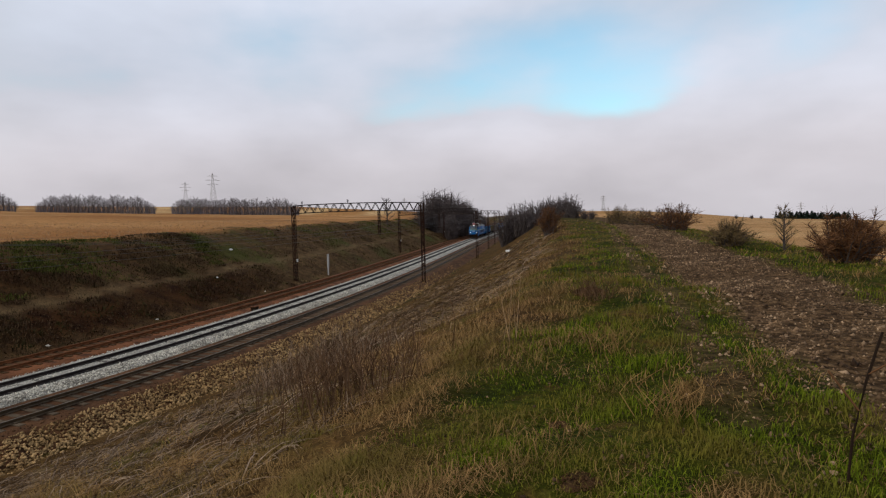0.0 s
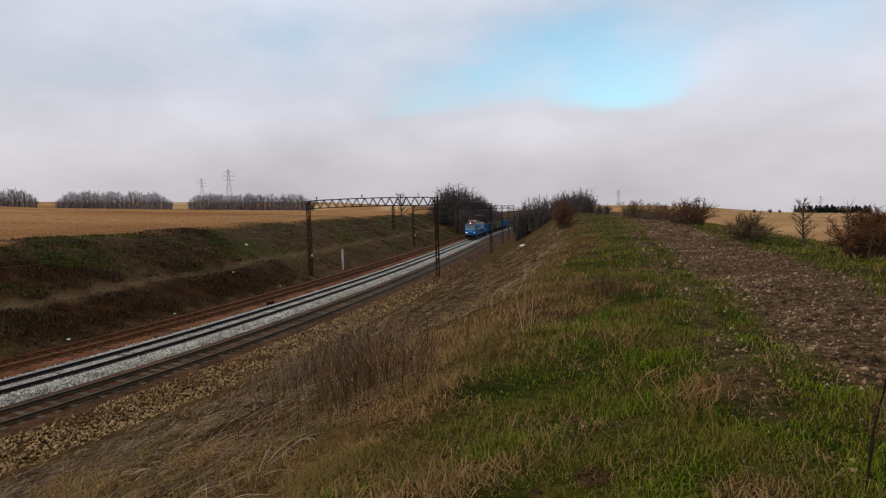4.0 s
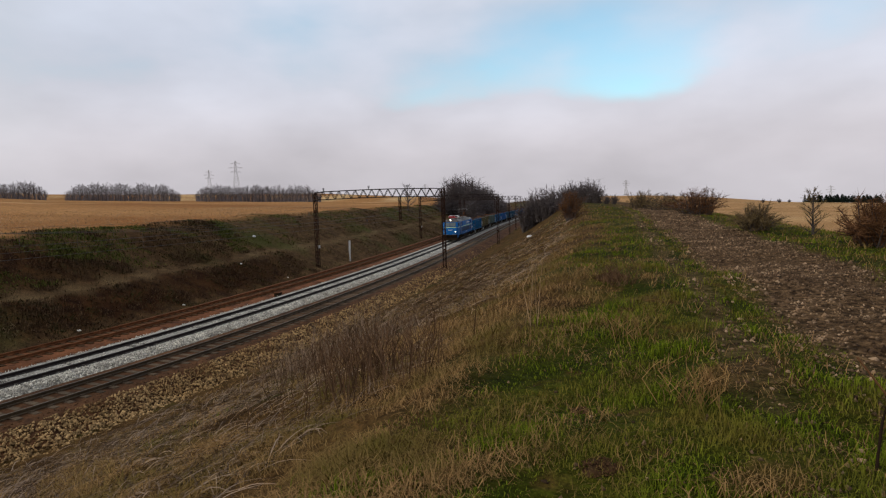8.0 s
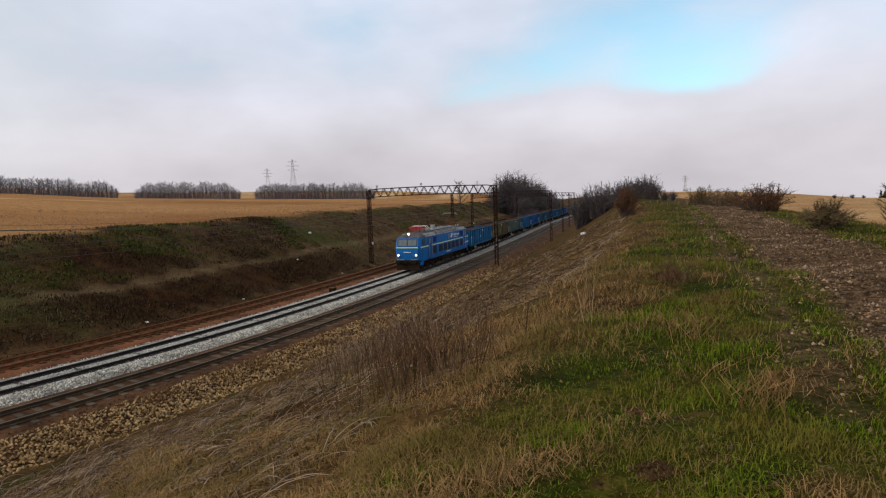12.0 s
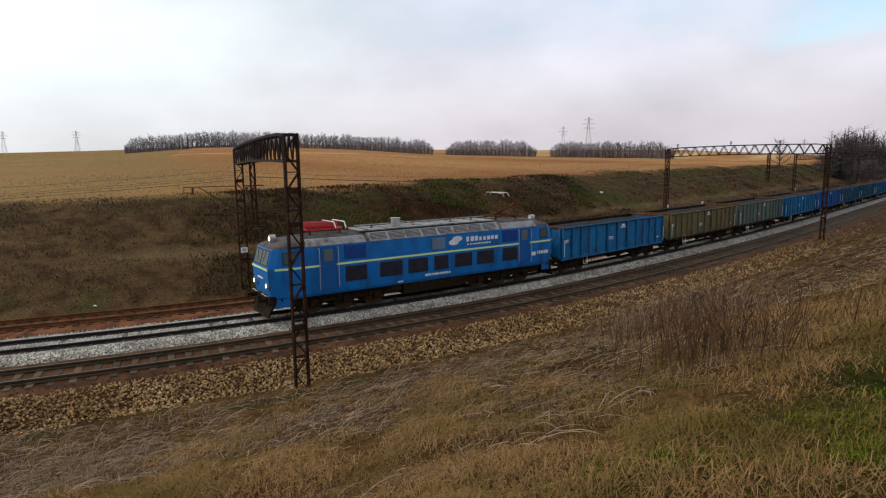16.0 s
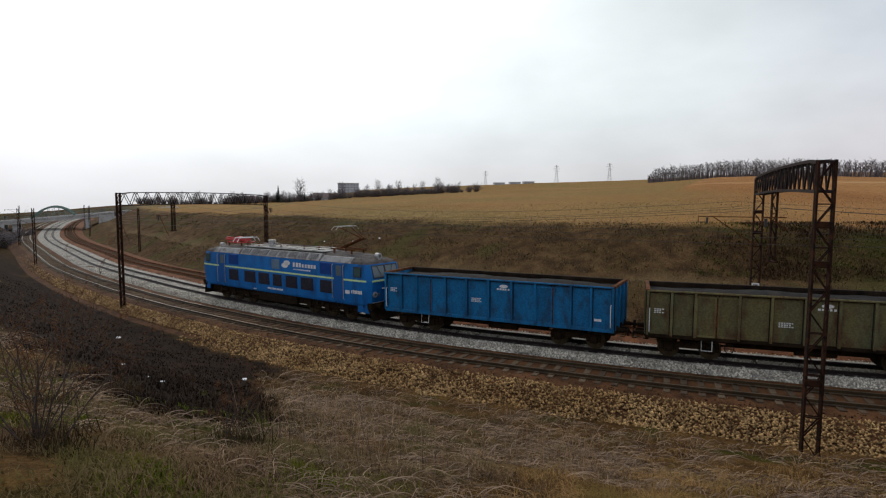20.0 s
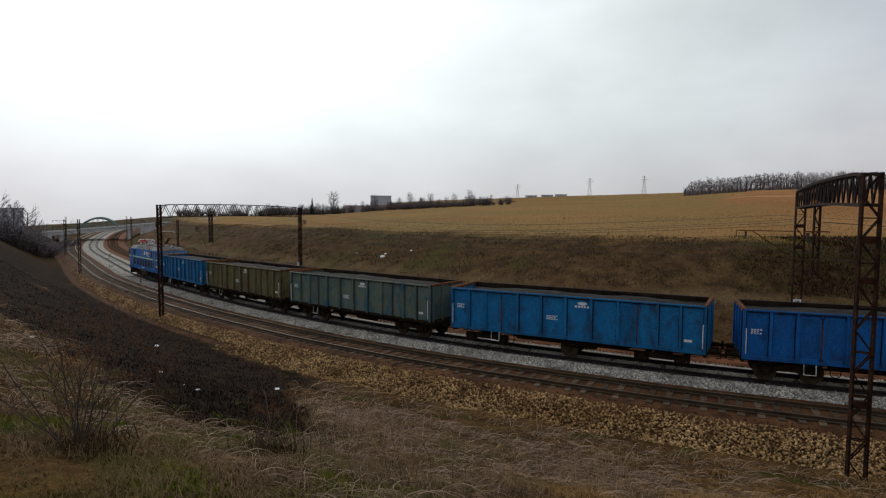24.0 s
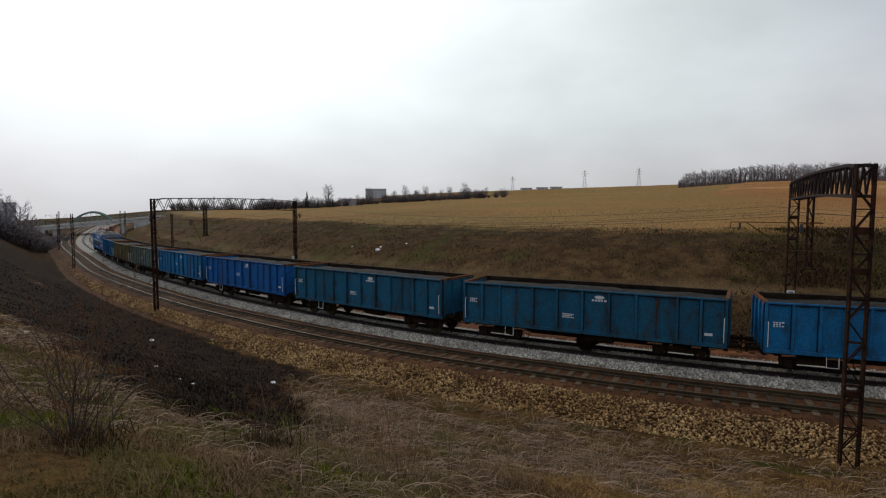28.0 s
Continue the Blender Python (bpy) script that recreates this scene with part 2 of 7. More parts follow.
M = {
    "loco_blue": surface("loco_blue", (0.002, 0.118, 0.36), (0.003, 0.142, 0.42), 0.6, 0, 0.7, 30, 0.05, 0.004, (0.006, 0.045, 0.13), (0.49, 0.8), (1, 1, 0.35)),
    "loco_roof": surface("loco_roof", (0.20, 0.20, 0.19), (0.30, 0.30, 0.28), 0.75, 0, 1.2, 20, 0.1, 0.004, (0.10, 0.075, 0.055), (0.5, 0.7)),
    "loco_dark_roof": surface("loco_dark_roof", (0.06, 0.053, 0.05), (0.11, 0.097, 0.088), 0.8, 0, 1.5, 20, 0.1, 0.004, (0.04, 0.03, 0.024), (0.5, 0.7)),
    "stripe": surface("stripe", (0.52, 0.72, 0.26), (0.6, 0.78, 0.36), 0.5, 0, 2, 40, 0.03, 0.002),
    "louvre_dark": surface("louvre_dark", (0.012, 0.014, 0.028), (0.022, 0.02, 0.03), 0.7, 0, 3, 40, 0.1, 0.004, (0.06, 0.035, 0.03), (0.55, 0.8)),
    "louvre_blue": surface("louvre_blue", (0.006, 0.045, 0.2), (0.008, 0.055, 0.24), 0.6, 0, 3, 40, 0.05, 0.003),
    "louvre_pale": surface("louvre_pale", (0.34, 0.34, 0.31), (0.42, 0.42, 0.38), 0.7, 0, 3, 30, 0.05, 0.003, (0.2, 0.18, 0.15)),
    "panel_grey": surface("panel_grey", (0.10, 0.16, 0.22), (0.13, 0.2, 0.26), 0.6, 0, 3, 40, 0.05, 0.003),
    "door_blue": surface("door_blue", (0.004, 0.085, 0.30), (0.006, 0.085, 0.26), 0.62, 0, 2, 30, 0.05, 0.003, (0.03, 0.06, 0.12)),
    "bogie": surface("bogie", (0.012, 0.008, 0.005), (0.026, 0.016, 0.008), 0.9, 0, 3, 25, 0.3, 0.01, (0.055, 0.028, 0.012), (0.6, 0.8)),
    "wheel": surface("wheel", (0.053, 0.035, 0.0165), (0.0848, 0.06, 0.0297), 0.6, 0.4, 4, 30, 0.1, 0.004),
    "panto_red": surface("panto_red", (0.5, 0.015, 0.025), (0.42, 0.02, 0.02), 0.5, 0, 3, 30, 0.05, 0.003),
    "steel_grey": surface("steel_grey", (0.3, 0.29, 0.27), (0.4, 0.39, 0.37), 0.5, 0.3, 3, 30, 0.05, 0.003),
    "off_white": surface("off_white", (0.62, 0.63, 0.6), (0.72, 0.72, 0.7), 0.6, 0, 3, 30, 0.05, 0.003),
    "dark_bar": surface("dark_bar", (0.03, 0.03, 0.03), (0.05, 0.05, 0.05), 0.7, 0, 3, 30, 0.05, 0.003),
    "cab_glass": glazing("cab_glass", (0.06, 0.10, 0.09), 0.1),
    "pale_glass": glazing("pale_glass", (0.10, 0.125, 0.125), 0.3),
    "headlight": glow("headlight", (1.0, 0.97, 0.88), 5.0),
    "interior": surface("interior", (0.011, 0.008, 0.006), (0.03, 0.02, 0.013), 0.9, 0, 1.5, 15, 0.3, 0.01),
    "coal": surface("coal", (0.008, 0.0075, 0.007), (0.022, 0.019, 0.017), 0.85, 0, 1.2, 9, 0.8, 0.05, (0.035, 0.028, 0.022), (0.58, 0.75)),
    "rust": surface("rust", (0.0795, 0.03, 0.0119), (0.138, 0.05, 0.0185), 0.9, 0, 2.5, 30, 0.3, 0.005, (0.0318, 0.018, 0.00924), (0.5, 0.66)),
    "mast": surface("mast", (0.022, 0.010, 0.006), (0.048, 0.019, 0.009), 0.9, 0, 2.5, 30, 0.3, 0.005, (0.012, 0.008, 0.006), (0.45, 0.62)),
    "beam": surface("beam", (0.018, 0.014, 0.013), (0.035, 0.024, 0.02), 0.9, 0, 2.5, 30, 0.3, 0.005),
    "wire": surface("wire", (0.055, 0.048, 0.042), (0.08, 0.07, 0.06), 0.6, 0.3, 2, 20, 0.0, 0.001),
    "rail_head": surface("rail_head", (0.053, 0.035, 0.0185), (0.0848, 0.055, 0.0264), 0.55, 0.3, 1.5, 15, 0.1, 0.003),
    "rail_dark": surface("rail_dark", (0.018, 0.013, 0.012), (0.03, 0.02, 0.018), 0.6, 0.2, 1.5, 15, 0.1, 0.003),
    "rail_rust": surface("rail_rust", (0.0954, 0.035, 0.0132), (0.159, 0.06, 0.0231), 0.9, 0, 1.5, 15, 0.2, 0.004),
    "sleeper": surface("sleeper", (0.062, 0.042, 0.026), (0.098, 0.07, 0.044), 0.9, 0, 2, 25, 0.3, 0.006, (0.04, 0.025, 0.014), (0.45, 0.7), each=0.4),
    "sleeper_old": surface("sleeper_old", (0.0424, 0.022, 0.00924), (0.0689, 0.035, 0.0145), 0.95, 0, 2, 25, 0.4, 0.008, each=0.25),
    "stone_white": surface("stone_white", (0.3708, 0.34, 0.276), (0.4944, 0.455, 0.3726), 0.9, 0, 0.5, 9, 0.3, 0.01, (0.1751, 0.15, 0.1196), (0.5, 0.75), island=0.6),
    "stone_brown": surface("stone_brown", (0.23, 0.138, 0.056), (0.36, 0.232, 0.104), 0.9, 0, 0.5, 9, 0.3, 0.01, (0.11, 0.058, 0.024), (0.5, 0.75), island=0.6),
    "sleeper_oily": surface("sleeper_oily", (0.05, 0.042, 0.035), (0.09, 0.078, 0.066), 0.9, 0, 2, 25, 0.3, 0.006, (0.03, 0.022, 0.016), (0.45, 0.7), each=0.25),
    "stone_oil_shade": surface("stone_oil_shade", (0.022, 0.018, 0.015), (0.05, 0.043, 0.037), 0.9, 0, 1.5, 14, 0.4, 0.02, (0.014, 0.011, 0.009), (0.45, 0.7)),
    "bed_brown": surface("bed_brown", (0.04872, 0.02112, 0.00858), (0.0986, 0.04416, 0.01794), 0.95, 0, 0.6, 12, 0.6, 0.03, (0.02552, 0.01152, 0.00546), (0.5, 0.7)),
    "stone_dark": surface("stone_dark", (0.058, 0.02784, 0.01248), (0.1218, 0.06144, 0.02808), 0.9, 0, 0.5, 9, 0.3, 0.01, (0.029, 0.0144, 0.00702), (0.5, 0.75), island=0.6),
    "bed_grey": surface("bed_grey", (0.2266, 0.21, 0.1794), (0.3193, 0.3, 0.2576), 0.95, 0, 0.8, 12, 0.5, 0.03, (0.1236, 0.11, 0.0874), (0.5, 0.7)),
    # near-black for the shade painted beside wagon ribs, and for door gaps
    "shade_and_gap": surface("shade_and_gap", (0.010, 0.012, 0.014), (0.02, 0.02, 0.02), 0.9, 0, 2, 20, 0.1, 0.004),
    "stone_rust": surface("stone_rust", (0.085, 0.033, 0.014), (0.155, 0.058, 0.023), 0.95, 0, 0.5, 9, 0.6, 0.03, (0.038, 0.016, 0.008), (0.48, 0.7), island=0.5),
    "stone_pale": surface("stone_pale", (0.174, 0.1104, 0.0624), (0.3248, 0.216, 0.1287), 0.9, 0, 0.8, 9, 0.3, 0.01, (0.1044, 0.0624, 0.0351), (0.5, 0.75), island=0.5),
    "stone_grey": surface("stone_grey", (0.0696, 0.04032, 0.02106), (0.1682, 0.1037, 0.05694), 0.9, 0, 0.8, 9, 0.3, 0.01, (0.0348, 0.0192, 0.01014), (0.5, 0.75), island=0.65),
    "concrete": surface("concrete", (0.36, 0.35, 0.33), (0.5, 0.49, 0.46), 0.9, 0, 0.4, 10, 0.2, 0.01, (0.25, 0.23, 0.2)),
    "bridge_green": surface("bridge_green", (0.10, 0.16, 0.13), (0.14, 0.2, 0.17), 0.7, 0, 0.3, 6, 0.1, 0.01),
    "house_wall": surface("house_wall", (0.42, 0.43, 0.45), (0.52, 0.53, 0.55), 0.9, 0, 0.3, 5, 0.1, 0.01),
    "roof_tile": surface("roof_tile", (0.16, 0.12, 0.11), (0.22, 0.17, 0.15), 0.9, 0, 0.3, 5, 0.1, 0.01),
    "window_far": glazing("window_far", (0.2, 0.22, 0.25), 0.3),
    "bark": surface("bark", (0.05, 0.04, 0.035), (0.09, 0.07, 0.06), 0.95, 0, 1.0, 12, 0.4, 0.02, each=0.2),
    "twig": leafage("twig", (0.06, 0.048, 0.046), (0.12, 0.098, 0.094)),
    # paler copies of bark and twig for far trees: distance haze put into the colour
    "bark_far_haze": surface("bark_far_haze", (0.09, 0.078, 0.075), (0.14, 0.12, 0.115), 0.95, 0, 1.0, 12, 0.3, 0.02, each=0.2),
    "twig_far_haze": leafage("twig_far_haze", (0.125, 0.108, 0.112), (0.21, 0.182, 0.18)),
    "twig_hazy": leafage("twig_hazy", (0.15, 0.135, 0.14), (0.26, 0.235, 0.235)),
    "twig_red": leafage("twig_red", (0.0795, 0.035, 0.0165), (0.148, 0.07, 0.0297)),
    "twig_brown": leafage("twig_brown", (0.0954, 0.065, 0.0297), (0.18, 0.12, 0.0528)),
    "needle": leafage("needle", (0.014, 0.024, 0.018), (0.03, 0.045, 0.03)),
    "blade_green": leafage("blade_green", (0.040, 0.068, 0.003), (0.155, 0.178, 0.011), (0.14, 0.102, 0.02)),
    "blade_dry": leafage("blade_dry", (0.125, 0.066, 0.023), (0.33, 0.192, 0.074), (0.105, 0.078, 0.016)),
    "blade_brown": leafage("blade_brown", (0.058, 0.034, 0.017), (0.215, 0.138, 0.073), (0.08, 0.072, 0.018)),
    "cane": leafage("cane", (0.040, 0.024, 0.014), (0.36, 0.25, 0.165)),
    "cane_pale": leafage("cane_pale", (0.2088, 0.1296, 0.0663), (0.4408, 0.288, 0.1599)),
    "weed_red": leafage("weed_red", (0.06, 0.033, 0.018), (0.165, 0.092, 0.047)),
    "blade_bank": leafage("blade_bank", (0.042, 0.029, 0.015), (0.17, 0.118, 0.060), (0.058, 0.062, 0.016)),
    "scrub": leafage("scrub", (0.026, 0.015, 0.008), (0.09, 0.052, 0.026), (0.026, 0.025, 0.007)),
    "scrub_green": leafage("scrub_green", (0.028, 0.035, 0.007), (0.085, 0.092, 0.017)),
    "char": leafage("char", (0.00696, 0.0048, 0.00312), (0.02784, 0.01632, 0.01014), (0.0406, 0.02112, 0.01092)),
    "litter": surface("litter", (0.75, 0.74, 0.72), (0.85, 0.84, 0.82), 0.6, 0, 4, 30, 0.1, 0.003),
}
for _key, _a, _b, _wear in (("wagon_blue", (0.004, 0.115, 0.265), (0.006, 0.14, 0.315), (0.015, 0.055, 0.11)), ("wagon_bright", (0.003, 0.092, 0.30), (0.004, 0.11, 0.345), (0.01, 0.05, 0.14)),
                            ("wagon_olive", (0.155, 0.13, 0.05), (0.11, 0.108, 0.052), (0.085, 0.036, 0.016)), ("wagon_sage", (0.085, 0.112, 0.082), (0.12, 0.14, 0.10), (0.02, 0.085, 0.12)),
                            ("wagon_teal", (0.006, 0.082, 0.145), (0.009, 0.10, 0.18), (0.025, 0.038, 0.042)), ("wagon_brown", (0.13, 0.09, 0.04), (0.17, 0.12, 0.06), (0.08, 0.04, 0.025))):
    M[_key] = surface(_key, _a, _b, 0.62, 0, 1.0, 14, 0.12, 0.005, _wear, (0.46, 0.74), (1.3, 1, 0.6), each=0.18)
# ---- shapes ----
class Shape:
    """Collects boxes, bars, tubes and faces for one mesh."""

    def __init__(self):
        self.v, self.f = [], []

    def add(self, verts, faces):
        k = len(self.v)
        self.v += [tuple(p) for p in verts]
        self.f += [tuple(i + k for i in q) for q in faces]
        return self

    def box(self, x0, x1, y0, y1, z0, z1, bevel=0.0):
        if bevel:
            b = min(bevel, abs(x1 - x0) / 3, abs(y1 - y0) / 3, abs(z1 - z0) / 3)
            ring = lambda z, e: [(x0 + e, y0 + e, z), (x1 - e, y0 + e, z), (x1 - e, y1 - e, z), (x0 + e, y1 - e, z)]
            v = ring(z0, b) + ring(z0 + b, 0) + ring(z1 - b, 0) + ring(z1, b)
            f = [(3, 2, 1, 0), (12, 13, 14, 15)]
            for k in range(3):
                f += [(4 * k + i, 4 * k + (i + 1) % 4, 4 * k + 4 + (i + 1) % 4, 4 * k + 4 + i) for i in range(4)]
            return self.add(v, f)
        v = [(x, y, z) for z in (z0, z1) for x, y in ((x0, y0), (x1, y0), (x1, y1), (x0, y1))]
        return self.add(v, [(3, 2, 1, 0), (4, 5, 6, 7), (0, 1, 5, 4), (1, 2, 6, 5), (2, 3, 7, 6), (3, 0, 4, 7)])

    def bar(self, p, q, w=0.06, h=0.06):
        return self.tube(p, q, w * 0.7, w * 0.7, 4, turn=math.pi / 4)

    def tube(self, p, q, r0, r1=None, n=8, turn=0.0, caps=True):
        p, q = Vector(p), Vector(q)
        r1 = r0 if r1 is None else r1
        a = (q - p).normalized() if (q - p).length > 1e-6 else Vector((0, 0, 1))
        u = a.orthogonal().normalized() if abs(a.z) < 0.99 else Vector((1, 0, 0))
        if abs(a.z) < 0.99:
            u = a.cross(Vector((0, 0, 1))).normalized()
        w = a.cross(u)
        v = [c + r * (math.cos(turn + 2 * math.pi * i / n) * u + math.sin(turn + 2 * math.pi * i / n) * w) for c, r in ((p, r0), (q, r1)) for i in range(n)]
        f = [(i, (i + 1) % n, n + (i + 1) % n, n + i) for i in range(n)]
        if caps:
            f += [tuple(range(n))[::-1], tuple(range(n, 2 * n))]
        return self.add(v, f)

    def line(self, pts, r, n=4, closed=False):
        """One round bar along the points."""
        pts = [Vector(p) for p in pts]
        m, k0 = len(pts), len(self.v)
        for i, p in enumerate(pts):
            a, b = pts[(i - 1) % m if closed else max(i - 1, 0)], pts[(i + 1) % m if closed else min(i + 1, m - 1)]
            t = (b - a).normalized()
            u = t.cross(Vector((0, 0, 1))) if abs(t.z) < 0.98 else t.cross(Vector((1, 0, 0)))
            u.normalize()
            w = t.cross(u)
            self.v += [tuple(p + r * (math.cos(2 * math.pi * q / n) * u + math.sin(2 * math.pi * q / n) * w)) for q in range(n)]
        for i in range(m if closed else m - 1):
            a, b = k0 + i * n, k0 + ((i + 1) % m) * n
            self.f += [(a + q, a + (q + 1) % n, b + (q + 1) % n, b + q) for q in range(n)]
        if not closed:
            self.f += [tuple(k0 + q for q in range(n))[::-1], tuple(k0 + (m - 1) * n + q for q in range(n))]
        return self

    def ring(self, centre, axis, radius, r, n=16):
        c, a = Vector(centre), Vector(axis).normalized()
        u = a.orthogonal().normalized()
        w = a.cross(u)
        return self.line([c + radius * (math.cos(2 * math.pi * i / n) * u + math.sin(2 * math.pi * i / n) * w) for i in range(n)], r, 4, True)

    def mesh(self, name, material, flat=True):
        me = bpy.data.meshes.new(name)
        me.from_pydata(self.v, [], self.f)
        if material:
            me.materials.append(material)
        if not flat:
            me.polygons.foreach_set("use_smooth", [True] * len(self.f))
        return me


def part(name, shape, material, parent, label="", m=None, flat=True):
    """Links a Shape, or a finished mesh, as one mesh under a thing or a part."""
    ob = new(name, shape if isinstance(shape, bpy.types.Mesh) else shape.mesh(name, material, flat))
    ob.parent = parent
    if m is not None:
        ob.matrix_local = m
    return tagged(ob, label)


def thing(name, label, category, group="", m=None, kind=""):
    ob = new(name)
    ob.empty_display_size = 0.2
    if m is not None:
        ob.matrix_world = m
    return tagged(ob, label, category, group, kind)


def bulk(name, v, f, material, label, parent=None, category="", smooth_faces=False):
    """One mesh of many small pieces, of kind stuff, from arrays of corners and faces."""
    me = bpy.data.meshes.new(name)
    v, f = np.asarray(v, np.float32), np.asarray(f, np.int32)
    me.vertices.add(len(v))
    me.vertices.foreach_set("co", v.ravel())
    k = f.shape[1]
    me.loops.add(f.size)
    me.loops.foreach_set("vertex_index", f.ravel())
    me.polygons.add(len(f))
    me.polygons.foreach_set("loop_start", np.arange(0, f.size, k, dtype=np.int32))
    me.polygons.foreach_set("loop_total", np.full(len(f), k, np.int32))
    me.update(calc_edges=True)
    me.validate()
    me.materials.append(material)
    ob = new(name, me)
    ob.parent = parent
    return tagged(ob, label, category, kind="stuff")


def blades(x, y, z, tall, wide, lean, rng, bend=0.5):
    """Blades of grass at the places given: each a bent strip of two steps. Returns corners and faces."""
    n = len(x)
    a = rng.uniform(0, 2 * np.pi, n)
    side = np.stack([np.cos(a), np.sin(a), 0 * a], -1) * (wide / 2)[:, None]
    b = a + rng.uniform(0.6, 2.5, n)
    out = np.stack([np.cos(b), np.sin(b), 0 * b], -1)
    base = np.stack([x, y, z], -1)
    up = np.array([0, 0, 1.0])
    mid = base + up * (tall * 0.55)[:, None] + out * (tall * lean * 0.35)[:, None]
    tip = base + up * (tall * (1 - bend * lean))[:, None] + out * (tall * lean)[:, None]
    v = np.stack([base - side, base + side, mid + side * 0.7, mid - side * 0.7, tip], 1).reshape(-1, 3)
    k = 5 * np.arange(n)[:, None]
    f = np.concatenate([k + [0, 1, 2], k + [0, 2, 3], k + [3, 2, 4]], 0)
    return v, f


def pebbles(x, y, z, size, rng):
    """Stones of eight faces, squashed and turned at random."""
    n = len(x)
    o = np.array([(1, 0, 0), (0, 1, 0), (-1, 0, 0), (0, -1, 0), (0, 0, 1), (0, 0, -1)], float)
    j = o[None] * rng.uniform(0.6, 1.25, (n, 6, 1)) * rng.uniform(0.6, 1.2, (n, 1, 3)) + rng.uniform(-0.25, 0.25, (n, 6, 3))
    a = rng.uniform(0, 2 * np.pi, n)
    c, s = np.cos(a)[:, None], np.sin(a)[:, None]
    j = np.stack([j[..., 0] * c - j[..., 1] * s, j[..., 0] * s + j[..., 1] * c, j[..., 2]], -1)
    v = (j * size[:, None, None] + np.stack([x, y, z], -1)[:, None]).reshape(-1, 3)
    k = 6 * np.arange(n)[:, None]
    f = np.concatenate([k + t for t in ([0, 1, 4], [1, 2, 4], [2, 3, 4], [3, 0, 4], [1, 0, 5], [2, 1, 5], [3, 2, 5], [0, 3, 5])], 0)
    return v, f
# ---- the line of the railway ----
LINE = [(-14, 420), (-16, 330), (-18, 240), (-19.8, 170), (-19.9, 107), (-20.3, 72), (-21.0, 54), (-21.7, 43.5), (-22.6, 33), (-23.7, 25.5),
        (-25.4, 18), (-28.2, 9.4), (-31.5, 1.6), (-35.4, -5), (-40.4, -12), (-47.2, -20.1), (-54.2, -27.3), (-61.4, -34.3), (-76.3, -47.6),
        (-91.7, -60.4), (-106.5, -72.5), (-122.6, -85.8), (-138.5, -98), (-163, -114.7), (-197, -136), (-235, -157.5), (-300, -190), (-420, -245)]


def smooth_line():
    p = np.array(LINE, float)
    q = []
    for i in range(len(p) - 1):
        a, b, c, d = p[max(i - 1, 0)], p[i], p[i + 1], p[min(i + 2, len(p) - 1)]
        n = max(2, int(np.linalg.norm(c - b) / 1.0))
        for k in range(n):
            t = k / n
            q.append(0.5 * (2 * b + (c - a) * t + (2 * a - 5 * b + 4 * c - d) * t * t + (3 * b - a - 3 * c + d) * t ** 3))
    q = np.array(q)
    for _ in range(60):
        q[1:-1] = 0.25 * q[:-2] + 0.5 * q[1:-1] + 0.25 * q[2:]
    return q


AXIS = smooth_line()
ALONG = np.concatenate([[0], np.cumsum(np.linalg.norm(np.diff(AXIS, axis=0), axis=1))])
_t = np.gradient(AXIS, axis=0)
TANGENT = _t / np.linalg.norm(_t, axis=1, keepdims=True)
S_ABEAM = float(ALONG[np.argmin(np.abs(AXIS[:, 1] - 4.4))])  # where the locomotive's nose is at 17 s


def rail_z(s):
    """The line falls gently past the camera towards the bridge."""
    return np.interp(s - S_ABEAM, [-60, 0, 20, 43, 68, 88, 120, 180, 420], [0, 0, -0.2, -0.65, -1.4, -1.65, -2.15, -2.35, -2.5])


def on_line(s, d=0.0):
    """A place s along the middle track and d metres to its far side, with the heading there."""
    x, y = np.interp(s, ALONG, AXIS[:, 0]), np.interp(s, ALONG, AXIS[:, 1])
    tx, ty = np.interp(s, ALONG, TANGENT[:, 0]), np.interp(s, ALONG, TANGENT[:, 1])
    return float(x + d * ty), float(y - d * tx), float(rail_z(s)), math.atan2(ty, tx)


def across(x, y):
    """For arrays of places: the distance along the line and the distance to its far side."""
    x, y = np.asarray(x, float).ravel(), np.asarray(y, float).ravel()
    s, d = np.zeros_like(x), np.zeros_like(x)
    step = AXIS[::2]
    for i in range(0, len(x), 4000):
        px, py = x[i:i + 4000, None], y[i:i + 4000, None]
        r = (px - step[:, 0]) ** 2 + (py - step[:, 1]) ** 2
        k = 2 * r.argmin(1)
        ex, ey = px[:, 0] - AXIS[k, 0], py[:, 0] - AXIS[k, 1]
        tx, ty = TANGENT[k, 0], TANGENT[k, 1]
        s[i:i + 4000] = ALONG[k] + ex * tx + ey * ty
        d[i:i + 4000] = ex * ty - ey * tx
    return s, d
def smooth(a, b, x):
    t = np.clip((np.asarray(x, float) - a) / (b - a), 0, 1)
    return t * t * (3 - 2 * t)


def lumps(x, y, size, seed=0.0):
    """A cheap smooth noise, about -1 to 1, for arrays."""
    u, v = x / size + seed * 1.7, y / size - seed * 2.3
    return (np.sin(u * 1.9 + 1.3 * np.sin(v * 1.1 + seed)) + np.sin(v * 2.3 + 1.7 * np.sin(u * 0.9)) + np.sin((u + v) * 1.3 + seed) + np.sin((u - v) * 3.1)) / 4


